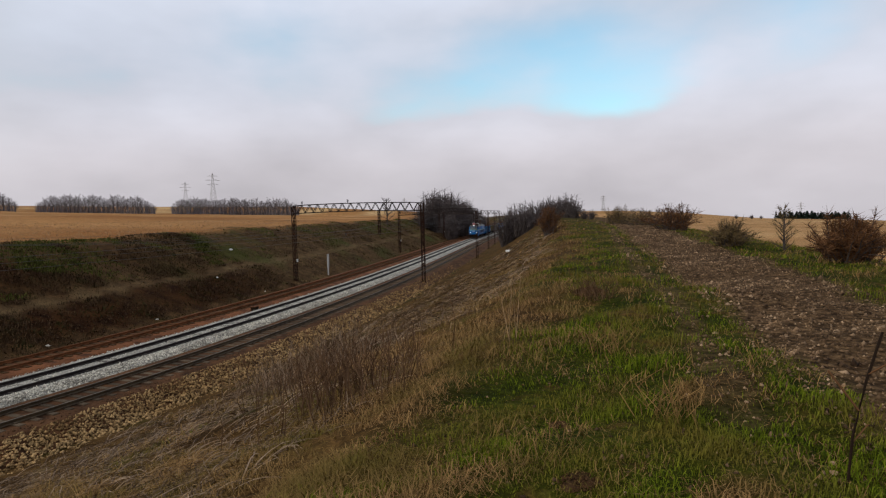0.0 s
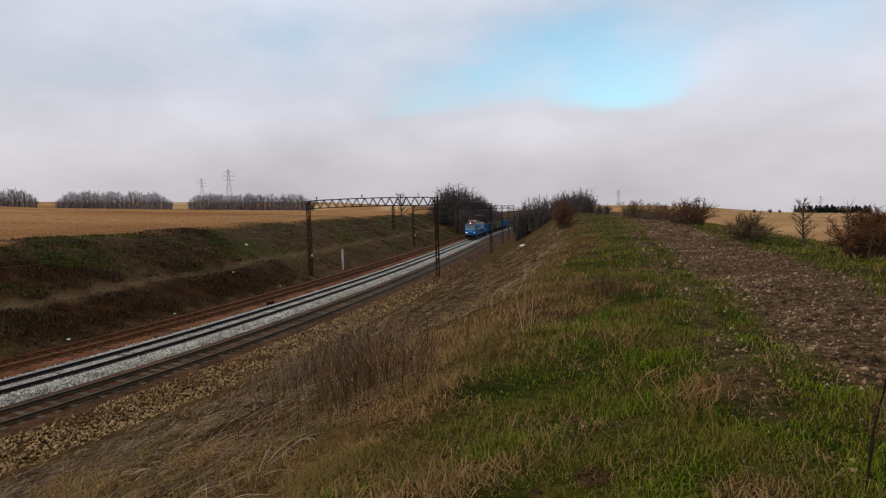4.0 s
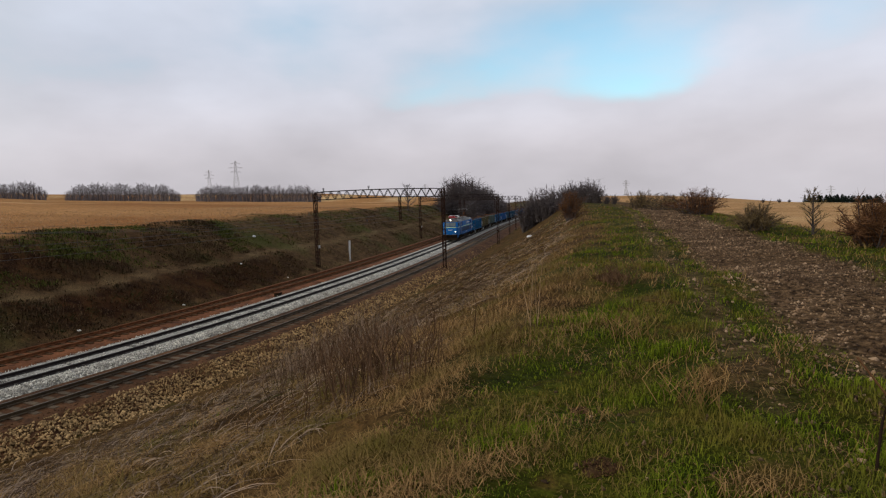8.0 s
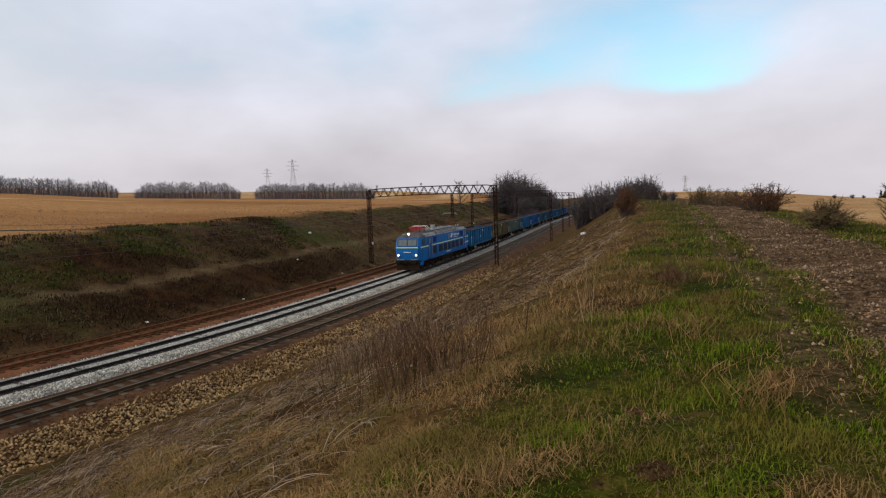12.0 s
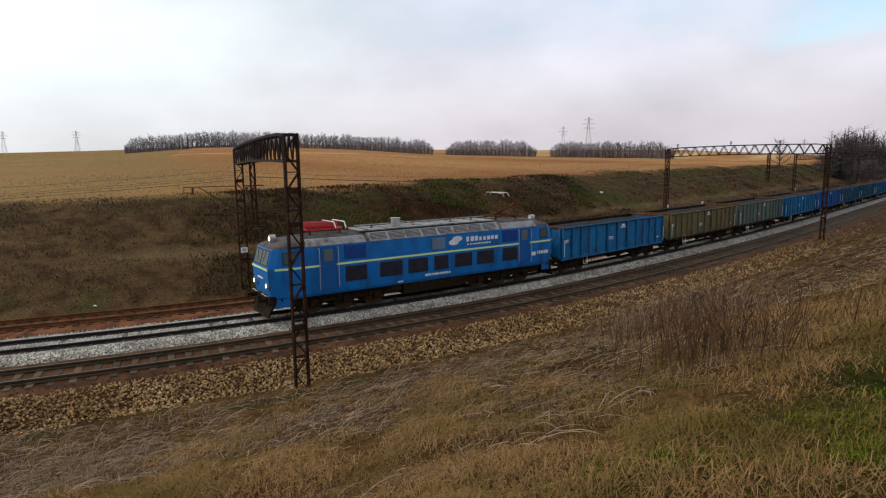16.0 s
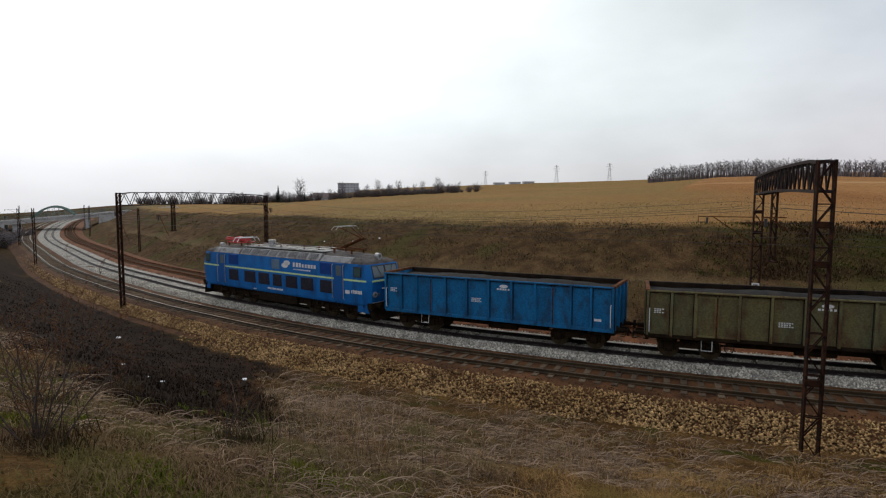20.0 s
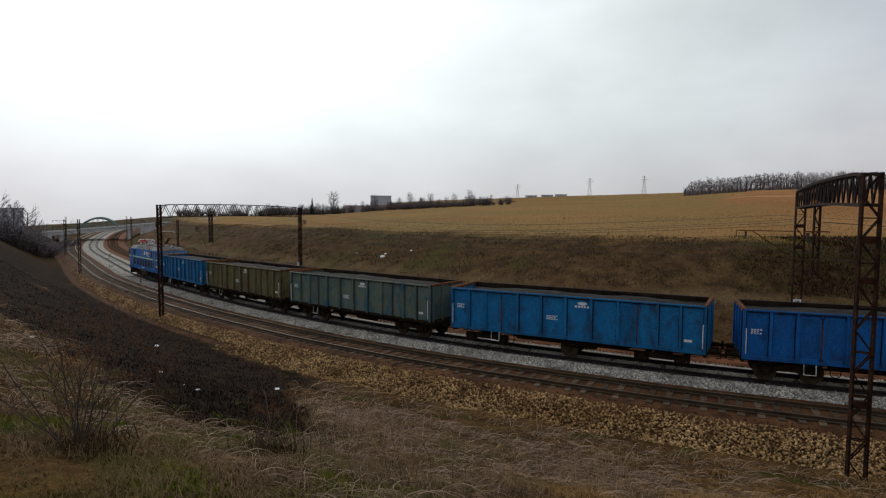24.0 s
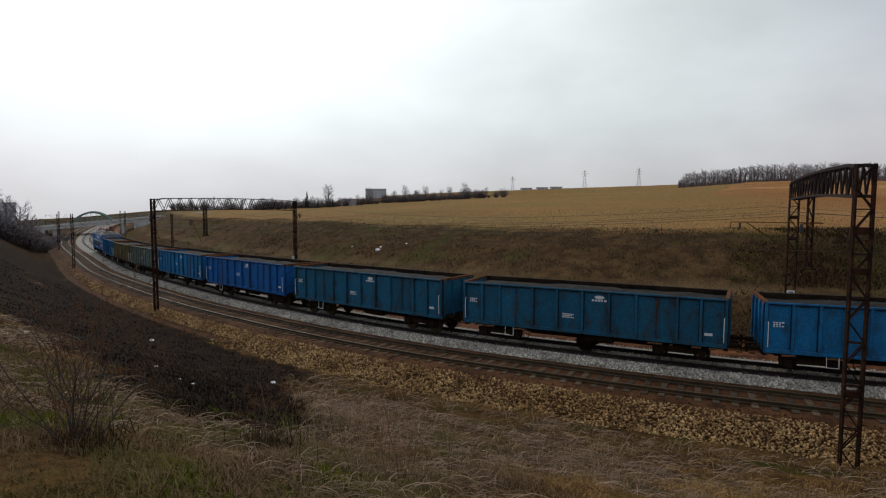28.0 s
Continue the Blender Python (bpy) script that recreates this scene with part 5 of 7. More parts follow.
def wagon(paint, label, marks):
    """An open four-axle coal wagon. Returns it and its wheelsets."""
    root = thing("open_wagon", label, "freight wagon", "wagons of the coal train")
    L, w, z0, z1 = 6.38, 1.42, 1.16, 3.18
    part("floor", Shape().box(-L, L, -w, w, 1.02, 1.2), M["interior"], root)
    heap, nx, ny = Shape(), 22, 6
    for i in range(nx + 1):
        for j in range(ny + 1):
            u, t = 2 * i / nx - 1, 2 * j / ny - 1
            swell = 0.16 * (1 - u ** 4) * (1 - t * t) + 0.05 * math.sin(7 * u + 2 * t + marks) * (1 - t * t) + 0.03 * math.sin(19 * u + 5 * t)
            heap.v.append((u * (L - 0.07), t * (w - 0.09), z1 - 0.22 + swell))
    heap.f = [(i * (ny + 1) + j, (i + 1) * (ny + 1) + j, (i + 1) * (ny + 1) + j + 1, i * (ny + 1) + j + 1) for i in range(nx) for j in range(ny)]
    part("coal_load", heap, M["coal"], root, "black coal filling the wagon almost to the rim", flat=False)
    part("centre_sill", Shape().box(-6.3, 6.3, -0.3, 0.3, 0.7, 1.04, 0.02), M["bogie"], root)
    edges = [-6.38, -5.35, -4.35, -3.45, -2.55, -1.28, 0.0, 1.28, 2.55, 3.45, 4.35, 5.35, 6.38]
    for s in (1, -1):
        sh = Shape().box(-L, L, s * w - 0.03, s * w + 0.03, z0, z1)
        side = part("side_wall", sh, paint, root)
        part("inner_lining", Shape().box(-L + 0.03, L - 0.03, min(s * (w - 0.04), s * (w - 0.06)), max(s * (w - 0.04), s * (w - 0.06)), z0 + 0.05, z1 - 0.02), M["interior"], side)
        for x in edges:
            if x in (-3.45, 3.45):
                continue
            part("rib", Shape().box(x - 0.055, x + 0.055, min(s * (w + 0.028), s * (w + 0.15)), max(s * (w + 0.028), s * (w + 0.15)), z0 - 0.05, z1 - 0.06, 0.015), paint, side)
        part("top_rail", Shape().box(-L - 0.05, L + 0.05, min(s * (w - 0.07), s * (w + 0.16)), max(s * (w - 0.07), s * (w + 0.16)), z1 - 0.06, z1 + 0.03, 0.02), paint, side)
        part("coal_dust", Shape().box(-L, L, min(s * (w - 0.085), s * (w + 0.12)), max(s * (w - 0.085), s * (w + 0.12)), z1 - 0.1, z1 + 0.036), M["interior"], side, "black coal dust on the rim")
        # thin dark strips on both sides of each rib stand in for its shade
        shade_strips = Shape()
        for x in edges:
            for k in (-1, 1):
                shade_strips.box(x + k * 0.075 - 0.018, x + k * 0.075 + 0.018, min(s * (w + 0.02), s * (w + 0.034)), max(s * (w + 0.02), s * (w + 0.034)), z0, z1 - 0.06)
        tagged(part("seam_grime", shade_strips, M["shade_and_gap"], side, "shade beside the ribs, put in as dark strips"), kind="stuff")
        part("sill", Shape().box(-L - 0.05, L + 0.05, min(s * (w - 0.1), s * (w + 0.09)), max(s * (w - 0.1), s * (w + 0.09)), 1.0, 1.17, 0.015), M["bogie"] if marks % 2 else paint, side)
        for c in (-3.45, 3.45):
            for k in (-1, 1):
                x = c + k * 0.45
                door = part("door", Shape().box(x - 0.4, x + 0.4, min(s * (w + 0.025), s * (w + 0.055)), max(s * (w + 0.025), s * (w + 0.055)), z0 + 0.04, z1 - 0.2, 0.01), paint, side)
                rim = Shape()
                for a, b, cc, d in ((-0.42, 0.42, z1 - 0.25, z1 - 0.18), (-0.42, -0.35, z0, z1 - 0.2), (0.35, 0.42, z0, z1 - 0.2), (-0.42, 0.42, z0, z0 + 0.08)):
                    rim.box(x + a, x + b, min(s * (w + 0.03), s * (w + 0.085)), max(s * (w + 0.03), s * (w + 0.085)), cc, d)
                part("door_frame", rim, paint, door)
                part("door_gap", Shape().box(x + k * 0.43 - 0.026, x + k * 0.43 + 0.026, min(s * (w + 0.03), s * (w + 0.09)), max(s * (w + 0.03), s * (w + 0.09)), z0 + 0.02, z1 - 0.2), M["shade_and_gap"], door)
            part("door_bolt", Shape().tube((c, s * (w + 0.1), z0), (c, s * (w + 0.1), z1 - 0.2), 0.025, 0.025, 6), M["rust"], side)
        yy = s * (w + 0.033)
        bars(root, "lettering", s * 1.0, s * 0.4, 2.1 - 0.1 * (marks % 3), 3, 0.05, yy, M["off_white"], "small white lettering drawn as bars", 6)
        bars(root, "lettering", s * 6.1, s * 5.65, 2.3, 3, 0.05, yy, M["off_white"], "small white lettering drawn as bars", 4)
        bars(root, "lettering", s * -0.45, s * -1.2, 2.66, 1, 0.09, yy, M["off_white"], "white lettering drawn as bars", 5)
        lo = Shape()
        lo.add([(s * (-0.82 - 0.24 * math.cos(a)), yy * 1.003, 2.86 + 0.09 * math.sin(a)) for a in np.linspace(0, 2 * math.pi, 10, endpoint=False)], [tuple(range(10))])
        part("badge", lo, M["off_white"], root, "white oval badge")
        bars(root, "lettering", s * -5.5, s * -5.9, 1.5, 1, 0.12, yy, M["off_white"], "small white lettering drawn as bars", 1)
        step = Shape().line([(3.6 * s, s * 1.44, 1.05), (3.6 * s, s * 1.5, 0.55), (4.05 * s, s * 1.5, 0.55), (4.05 * s, s * 1.44, 1.05)], 0.022, 5)
        part("footstep", step, M["off_white"], root, "white footstep")
        part("brake_wheel", Shape().ring((2.9 * s, s * 1.47, 0.72), (0, 1, 0), 0.2, 0.02, 14).bar((2.7 * s, s * 1.47, 0.72), (3.1 * s, s * 1.47, 0.72), 0.02), M["bogie"], root)
        for e in (-1, 1):
            part("handrail", Shape().line([(e * 6.3, s * 1.5, 1.25), (e * 6.3, s * 1.6, 1.3), (e * 6.3, s * 1.6, 2.3), (e * 6.3, s * 1.5, 2.35)], 0.02, 5), M["off_white"], root, "pale handrail")
    for e in (-1, 1):
        end = part("end_wall", Shape().box(e * L - 0.03, e * L + 0.03, -w, w, z0, z1), paint, root)
        for yk in (-1.3, -0.45, 0.45, 1.3):
            part("rib", Shape().box(min(e * (L + 0.028), e * (L + 0.12)), max(e * (L + 0.028), e * (L + 0.12)), yk - 0.05, yk + 0.05, 1.1, z1 - 0.06, 0.015), paint, end)
        part("top_rail", Shape().box(min(e * (L - 0.08), e * (L + 0.1)), max(e * (L - 0.08), e * (L + 0.1)), -w - 0.1, w + 0.1, z1 - 0.075, z1 + 0.065, 0.02), M["rust"], end)
        part("buffer_beam", Shape().box(min(e * 6.3, e * 6.46), max(e * 6.3, e * 6.46), -1.35, 1.35, 0.85, 1.2, 0.02), M["bogie"], root)
        buffers(root, e * 7.02)
        part("coupling", Shape().box(min(e * 6.4, e * 6.85), max(e * 6.4, e * 6.85), -0.06, 0.06, 0.93, 1.08).tube((e * 6.8, 0, 0.98), (e * 7.0, 0, 0.75), 0.045, 0.045, 6), M["bogie"], root)
    part("brake_gear", Shape().box(-2.9, 2.9, -0.75, 0.75, 0.62, 1.03, 0.03).tube((-1.4, 0.85, 0.72), (0.2, 0.85, 0.72), 0.2, 0.2, 10).tube((0.6, -0.85, 0.72), (2.0, -0.85, 0.72), 0.2, 0.2, 10).bar((-3.2, 0, 0.5), (3.2, 0, 0.5), 0.08), M["bogie"], root, "dark brake gear under the floor")
    wheels = []
    for c in (4.5, -4.5):
        f = Shape()
        for s in (-1, 1):
            f.box(c - 1.25, c + 1.25, s * 1.02 - 0.06, s * 1.02 + 0.06, 0.5, 0.78, 0.02)
            for dx in (-0.9, 0.9):
                f.box(c + dx - 0.17, c + dx + 0.17, s * 1.06 - 0.11, s * 1.06 + 0.11, 0.33, 0.66, 0.02)
                for k in (-0.27, 0.27):
                    f.tube((c + dx + k, s * 1.05, 0.4), (c + dx + k, s * 1.05, 0.72), 0.08, 0.08, 7)
        f.box(c - 0.35, c + 0.35, -1.05, 1.05, 0.55, 0.85, 0.02)
        bog = part("bogie", f, M["bogie"], root)
        for dx in (-0.9, 0.9):
            wheels.append((wheelset(0.46, root, c + dx, bog), c + dx, 0.46))
    return root, wheels


loco, loco_wheels = locomotive()
loco.scale = (1.014, 1.0, 1.02)
PAINTS = [("wagon_blue", "blue open coal wagon with ribbed steel sides", 0), ("wagon_olive", "olive-yellow open wagon with rusty doors and patched paint", 1), ("wagon_sage", "faded sage-green open wagon with blue patches near the sill", 1),
          ("wagon_bright", "bright blue open wagon in fresh paint", 0), ("wagon_teal", "dull teal open wagon with scratched sides", 2), ("wagon_brown", "brown open wagon with dirty ribbed sides", 1)]
ORDER = [0, 1, 2, 0, 3, 4, 4, 0, 4, 3, 5, 0, 4, 2, 0, 5, 3, 4, 0, 1, 4, 0]
makers = [wagon(M[p], l, k) for p, l, k in PAINTS]
for _w, _ in makers:
    _w.scale = (0.995, 1.0, 1.0)
train = [(loco, 0.0, 18.95, 10.3)]
turning = list(loco_wheels)
used = set()
for _i, _k in enumerate(ORDER):
    w, wh = makers[_k]
    if _k in used:
        w = copy_thing(w, Matrix())
        bogies = [o for o in w.children if o.name.startswith("bogie")]
        wh = [(o, o.matrix_local.translation.x, 0.46) for b in bogies for o in b.children]
    used.add(_k)
    train.append((w, 18.95 + 13.97 * _i, 13.97, 9.0))
    turning += wh


def nose_at(t):
    """How far along the line the locomotive's nose is at t seconds."""
    k = np.linspace(-1.2, 1.2, 13)
    return S_ABEAM + float(np.mean(np.interp(t + k, [-2, 0, 3, 6, 8, 11, 13.5, 15, 17, 18, 20, 21.5, 24, 26, 28, 30], [-191, -174, -147, -120.5, -103.2, -65.2, -36.2, -20.3, 0.0, 9.5, 28.4, 42.6, 67.9, 88.4, 108.8, 129.2])))


def vehicle_pose(nose, length, pivot):
    a = on_line(nose - length / 2 + pivot / 2)
    b = on_line(nose - length / 2 - pivot / 2)
    h = math.atan2(a[1] - b[1], a[0] - b[0])
    return pose((a[0] + b[0]) / 2, (a[1] + b[1]) / 2, (a[2] + b[2]) / 2, 0, -math.degrees(math.atan2(a[2] - b[2], pivot)), math.degrees(h))
# ---- masts, gantries and wires ----
def lattice(sh, x, y, z0, z1, w, dpt, turn, step=0.65, leg=0.085):
    """Four legs with zigzag bracing on all faces, turned about z."""
    c, s = math.cos(turn), math.sin(turn)
    at = lambda u, v, z: (x + u * c - v * s, y + u * s + v * c, z)
    cor = [(-w / 2, -dpt / 2), (w / 2, -dpt / 2), (w / 2, dpt / 2), (-w / 2, dpt / 2)]
    for u, v in cor:
        sh.bar(at(u, v, z0), at(u, v, z1), leg)
    k = max(2, int((z1 - z0) / step))
    for i in range(k):
        a, b = z0 + (z1 - z0) * i / k, z0 + (z1 - z0) * (i + 1) / k
        for j in range(4):
            p, q = cor[j], cor[(j + 1) % 4]
            if (i + j // 2) % 2:
                p, q = q, p
            if j % 2 == 0 or w < 0.45:
                sh.bar(at(*p, a), at(*q, b), leg * 0.55)
            if i % (2 if w > 0.45 else 4) == 0:
                sh.bar(at(*p, a), at(*q, a), leg * 0.55)
    return at


def place(s, d):
    x, y, z, h = on_line(S_ABEAM + s, d)
    return x, y, z, h


def gantry(near, far, top, w, posts, label, knobs=(), arms=()):
    """A portal over the tracks: two lattice masts, a truss beam, hanging posts, brackets. near, far: (s, d)."""
    xa, ya, za, h = place(*near)
    xb, yb, zb, _ = place(*far)
    root = thing("catenary_gantry", label, "gantry", "portals over the railway", m=pose(xa, ya, za - 0.6))
    inv = root.matrix_world.inverted()
    loc = lambda p: tuple(inv @ Vector(p))
    along = h
    masts = []
    for x, y, z, name in ((xa, ya, za, "near"), (xb, yb, zb, "far")):
        sh = Shape()
        lx, ly, lz = loc((x, y, z))
        lattice(sh, lx, ly, lz - 0.7, top + lz, w, min(0.34, w) if w < 0.45 else 0.16, along, 0.8 if w < 0.45 else 0.62, 0.065)
        for zz in (1.7, 5.4, 6.6):
            c, s = math.cos(along) * w / 2, math.sin(along) * w / 2
            sh.bar((lx - c, ly - s, lz + zz), (lx + c, ly + s, lz + zz), 0.2)
        m = part("mast", sh, M["mast"], root, "rusty lattice mast")
        masts.append((lx, ly, lz))
    # truss beam
    sh = Shape()
    a, b = Vector(masts[0]), Vector(masts[1])
    za_top, zb_top = masts[0][2] + top, masts[1][2] + top
    u = Vector((b.x - a.x, b.y - a.y, 0))
    ln = u.length
    u.normalize()
    v = Vector((-u.y, u.x, 0)) * (w / 2)
    depth = 0.95
    n = int(ln / 0.5)

    def pt(t, side, low):
        zz = za_top + (zb_top - za_top) * t + 0.12 * math.sin(math.pi * t) - (depth if low else 0)
        if t < 0.04 or t > 0.96:
            zz -= 0 if low else 0.05
        return a + u * (ln * t) + v * side + Vector((0, 0, zz - a.z))

    for side in (-1, 1):
        for low in (False, True):
            for i in range(n):
                sh.bar(pt(i / n, side, low), pt((i + 1) / n, side, low), 0.10 if w > 0.4 else 0.065)
        for i in range(n):
            sh.bar(pt(i / n, side, i % 2 == 0), pt((i + 1) / n, side, i % 2 == 1), 0.055 if w > 0.4 else 0.035)
    for i in range(n + 1):
        sh.bar(pt(i / n, -1, False), pt(i / n, 1, False), 0.07)
        sh.bar(pt(i / n, -1, True), pt(i / n, 1, True), 0.07)
        if i < n:
            sh.bar(pt(i / n, -1, False), pt((i + 1) / n, 1, False), 0.05)
    part("beam", sh, M["beam"], root, "dark steel truss beam")
    for t, low in posts:
        sh = Shape()
        c = pt(t, 0, True)
        lattice(sh, c.x, c.y, low + a.z, c.z + 0.1, 0.22, 0.22, along, 0.5, 0.05)
        sh.box(c.x - 0.35, c.x + 0.35, c.y - 0.1, c.y + 0.1, low + a.z - 0.06, low + a.z + 0.02)
        part("hanging_post", sh, M["mast"], root, "rusty post hanging from the beam")
    for t in knobs:
        c = pt(t, 0, False)
        sh = Shape().bar((c.x, c.y, c.z), (c.x, c.y, c.z + 0.25), 0.06)
        for j in range(3):
            sh.tube((c.x, c.y, c.z + 0.2 + 0.09 * j), (c.x, c.y, c.z + 0.26 + 0.09 * j), 0.14, 0.1, 8)
        part("line_insulator", sh, M["dark_bar"], root, "dark insulator on the beam")
    for t, z, reach, up in arms:
        c = pt(t, 0, True)
        o = Vector((math.cos(along), math.sin(along), 0)) * reach
        p0, p1 = Vector((c.x, c.y, a.z + z)), Vector((c.x, c.y, a.z + z - up))
        e = p0 + o
        arm = part("bracket_arm", Shape().bar(p0, e, 0.05).bar(p1, p0 + o * 0.75, 0.05).bar(e, e + Vector((0, 0, -0.35)), 0.03), M["rust"], root, "rusty bracket arm")
        q = p0 + o * 0.85
        part("insulator", Shape().tube(q + Vector((0, 0, -0.05)), q + Vector((0, 0, -0.4)), 0.07, 0.06, 8), M["dark_bar"], arm)
    for k, (lx, ly, lz) in enumerate(masts):
        if k == 1:
            side = Vector((math.sin(along), -math.cos(along), 0))
            c = Vector((lx, ly, lz + 2.3)) - side * 0.26
            part("sign_plate", Shape().box(-0.2, 0.2, -0.01, 0.01, -0.16, 0.16), M["off_white"], root, "small white plate, number drawn as bars", m=Matrix.Translation(c) @ pose(0, 0, 0, 0, 0, math.degrees(along)))
            part("plate_bars", Shape().box(-0.12, 0.12, -0.016, 0.016, 0.03, 0.08).box(-0.12, 0.12, -0.016, 0.016, -0.08, -0.03), M["dark_bar"], root, m=Matrix.Translation(c) @ pose(0, 0, 0, 0, 0, math.degrees(along)))
    return root


gantry((-64.5, -6.95), (-63.5, 8.7), 8.9, 0.42, [(0.33, 5.3)], "rusty portal over the tracks with a long dark truss beam", (0.27, 0.57, 0.93), [(0.99, 6.6, 2.6, 1.4), (0.56, 5.6, 1.6, 0.6)])
gantry((-10.05, -9.2), (-11.2, 8.6), 8.55, 0.46, [(0.62, 4.4)], "tall rust-red lattice portal beside the bank", (), [(0.985, 6.3, 3.2, 1.7), (0.4, 6.6, 0.9, 0.5)])
gantry((30.0, -6.8), (36.8, 8.6), 8.0, 0.24, [(0.30, 5.0)], "slender portal across the curve of the tracks", (), [(0.03, 6.6, 2.2, 1.6), (0.27, 6.2, 2.4, 1.6), (0.98, 6.6, -1.6, 1.6)])
gantry((-104, -8.6), (-115, 8.6), 8.4, 0.42, [(0.45, 5.0)], "distant portal over the straight line", (0.3, 0.7), [(0.98, 6.4, 2.0, 1.4)])
gantry((-168, -8.4), (-171, 8.6), 8.2, 0.42, [(0.45, 5.0)], "far portal over the straight line", (), [(0.98, 6.4, 2.0, 1.4)])


def lone_mast(s, d, top, reach, label):
    x, y, z, h = place(s, d)
    root = thing("catenary_mast", label, "mast", "single masts beside the line", m=pose(x, y, z - 0.6))
    sh = Shape()
    lattice(sh, 0, 0, -0.4, top + 0.6, 0.26, 0.24, h, 0.7, 0.07)
    part("mast", sh, M["mast"], root)
    side = Vector((-math.sin(h), math.cos(h), 0)) * (-1 if d < 0 else 1)
    p = Vector((0, 0, top - 0.4))
    part("bracket_arm", Shape().bar(p, p - side * reach, 0.05).bar(p + Vector((0, 0, -1.3)), p - side * reach * 0.8, 0.05), M["rust"], root)
    part("insulator", Shape().tube(p - side * reach, p - side * reach + Vector((0, 0, -0.45)), 0.07, 0.06, 8), M["dark_bar"], root)
    return root


for _s, _d, _t, _r in ((-131, -8.4, 7.8, 3.2), (-150, -8.4, 8.0, 3.2), (-205, -8.4, 8.0, 3.2), (-240, -8.4, 8.0, 3.2), (-205, 8.6, 8.0, 3.2), (-140, 8.6, 8.0, 3.2), (75.5, -6.4, 7.2, 3.0), (88, 8.6, 7.0, 3.0), (122, -6.2, 7.0, 3.0), (147, 8.3, 7.2, 3.0), (170, -6.4, 7.0, 3.0), (182, 8.3, 7.0, 3.0)):
    lone_mast(_s, _d, _t, _r, "rusty lattice mast with a bracket arm beside the track")


def wires():
    spans = [-270, -240, -205, -168, -131, -105, -64, -10, 33, 75, 122, 170]
    for d, name in ((0.0, "middle"), (-4.5, "near"), (4.5, "far")):
        root = thing("overhead_line", f"thin contact and carrier wires over the {name} track", "overhead line", "wires over the tracks")
        contact, carrier, drops = Shape(), Shape(), Shape()
        for a, b in zip(spans[:-1], spans[1:]):
            k = max(6, int((b - a) / 3))
            pa, pb = [], []
            for i in range(k + 1):
                t = i / k
                s = a + (b - a) * t
                x, y, z, _ = place(s, d + 0.2 * (1 if spans.index(a) % 2 else -1) * (1 - 2 * t))
                pa.append((x, y, z + 5.62))
                pb.append((x, y, z + 7.0 - 4 * 0.9 * t * (1 - t)))
                if 0 < i < k and i % 2 == 0:
                    drops.line([pa[-1], pb[-1]], 0.006, 3)
            contact.line(pa, 0.008, 4)
            carrier.line(pb, 0.007, 4)
        part("contact_wire", contact, M["wire"], root)
        part("carrier_wire", carrier, M["wire"], root)
        part("dropper", drops, M["wire"], root)
    feeder = thing("feeder_line", "pale feeder cables along the far bank", "cable")
    for d, zz in ((9.4, 7.2), (9.4, 6.1)):
        sh = Shape()
        pts = []
        for a, b in zip(spans[:-1], spans[1:]):
            k = max(6, int((b - a) / 3))
            for i in range(k + 1):
                t = i / k
                x, y, z, _ = place(a + (b - a) * t, d)
                pts.append((x, y, z + zz - 4 * 0.8 * t * (1 - t)))
        sh.line(pts, 0.008, 4)
        part("cable", sh, M["wire"], feeder)


wires()
# ---- trees and bushes ----
def branching(rng, height_m, spread, limbs, twigs, start, lean=0.1):
    """A bare tree: the trunk's Shape, and the crown's corners and faces as limbs and many thin twigs."""
    trunk = Shape()
    p, r = Vector((0, 0, -0.3)), 0.028 * height_m
    spine = [p.copy()]
    for i in range(5):
        q = p + Vector((rng.uniform(-lean, lean), rng.uniform(-lean, lean), 1)) * height_m * 0.17
        trunk.tube(p, q, r, r * 0.78, 7, caps=False)
        p, r = q, r * 0.78
        spine.append(p.copy())
    v, f = [], []

    def sliver(a, b, w):
        side = (b - a).cross(Vector((rng.uniform(-1, 1), rng.uniform(-1, 1), rng.uniform(-1, 1))))
        if side.length < 1e-6:
            return
        side = side.normalized() * w
        k = len(v)
        v.extend([a - side, a + side, b])
        f.append((k, k + 1, k + 2))

    for i in range(limbs):
        t = start + (1 - start) * (i + rng.random()) / limbs
        k = min(4, int(t * 5))
        base = spine[k].lerp(spine[k + 1], t * 5 - k)
        a = i * 2.399 + rng.uniform(-0.4, 0.4)
        out = Vector((math.cos(a), math.sin(a), rng.uniform(0.5, 1.3))).normalized()
        reach = spread * (1.15 - 0.6 * t) * rng.uniform(0.7, 1.15)
        tip = base + out * reach
        trunk.tube(base, tip, 0.012 * height_m * (1.2 - t), 0.003 * height_m, 5, caps=False)
        for j in range(twigs):
            u = rng.uniform(0.25, 1.0)
            c = base.lerp(tip, u)
            d = (out + Vector((rng.uniform(-1, 1), rng.uniform(-1, 1), rng.uniform(-0.3, 1.0)))).normalized()
            e = c + d * reach * rng.uniform(0.2, 0.55)
            sliver(c, e, 0.006 * height_m * rng.uniform(0.5, 1))
            for _ in range(3):
                g = c.lerp(e, rng.uniform(0.3, 1))
                h = g + (d + Vector((rng.uniform(-1, 1), rng.uniform(-1, 1), rng.uniform(-0.4, 0.8)))) * reach * rng.uniform(0.08, 0.22)
                sliver(g, h, 0.0035 * height_m * rng.uniform(0.5, 1))
    return trunk, np.array([tuple(x) for x in v]), np.array(f)


def mesh_of(name, v, f, material):
    me = bpy.data.meshes.new(name)
    me.from_pydata(v.tolist(), [], f.tolist())
    me.materials.append(material)
    return me


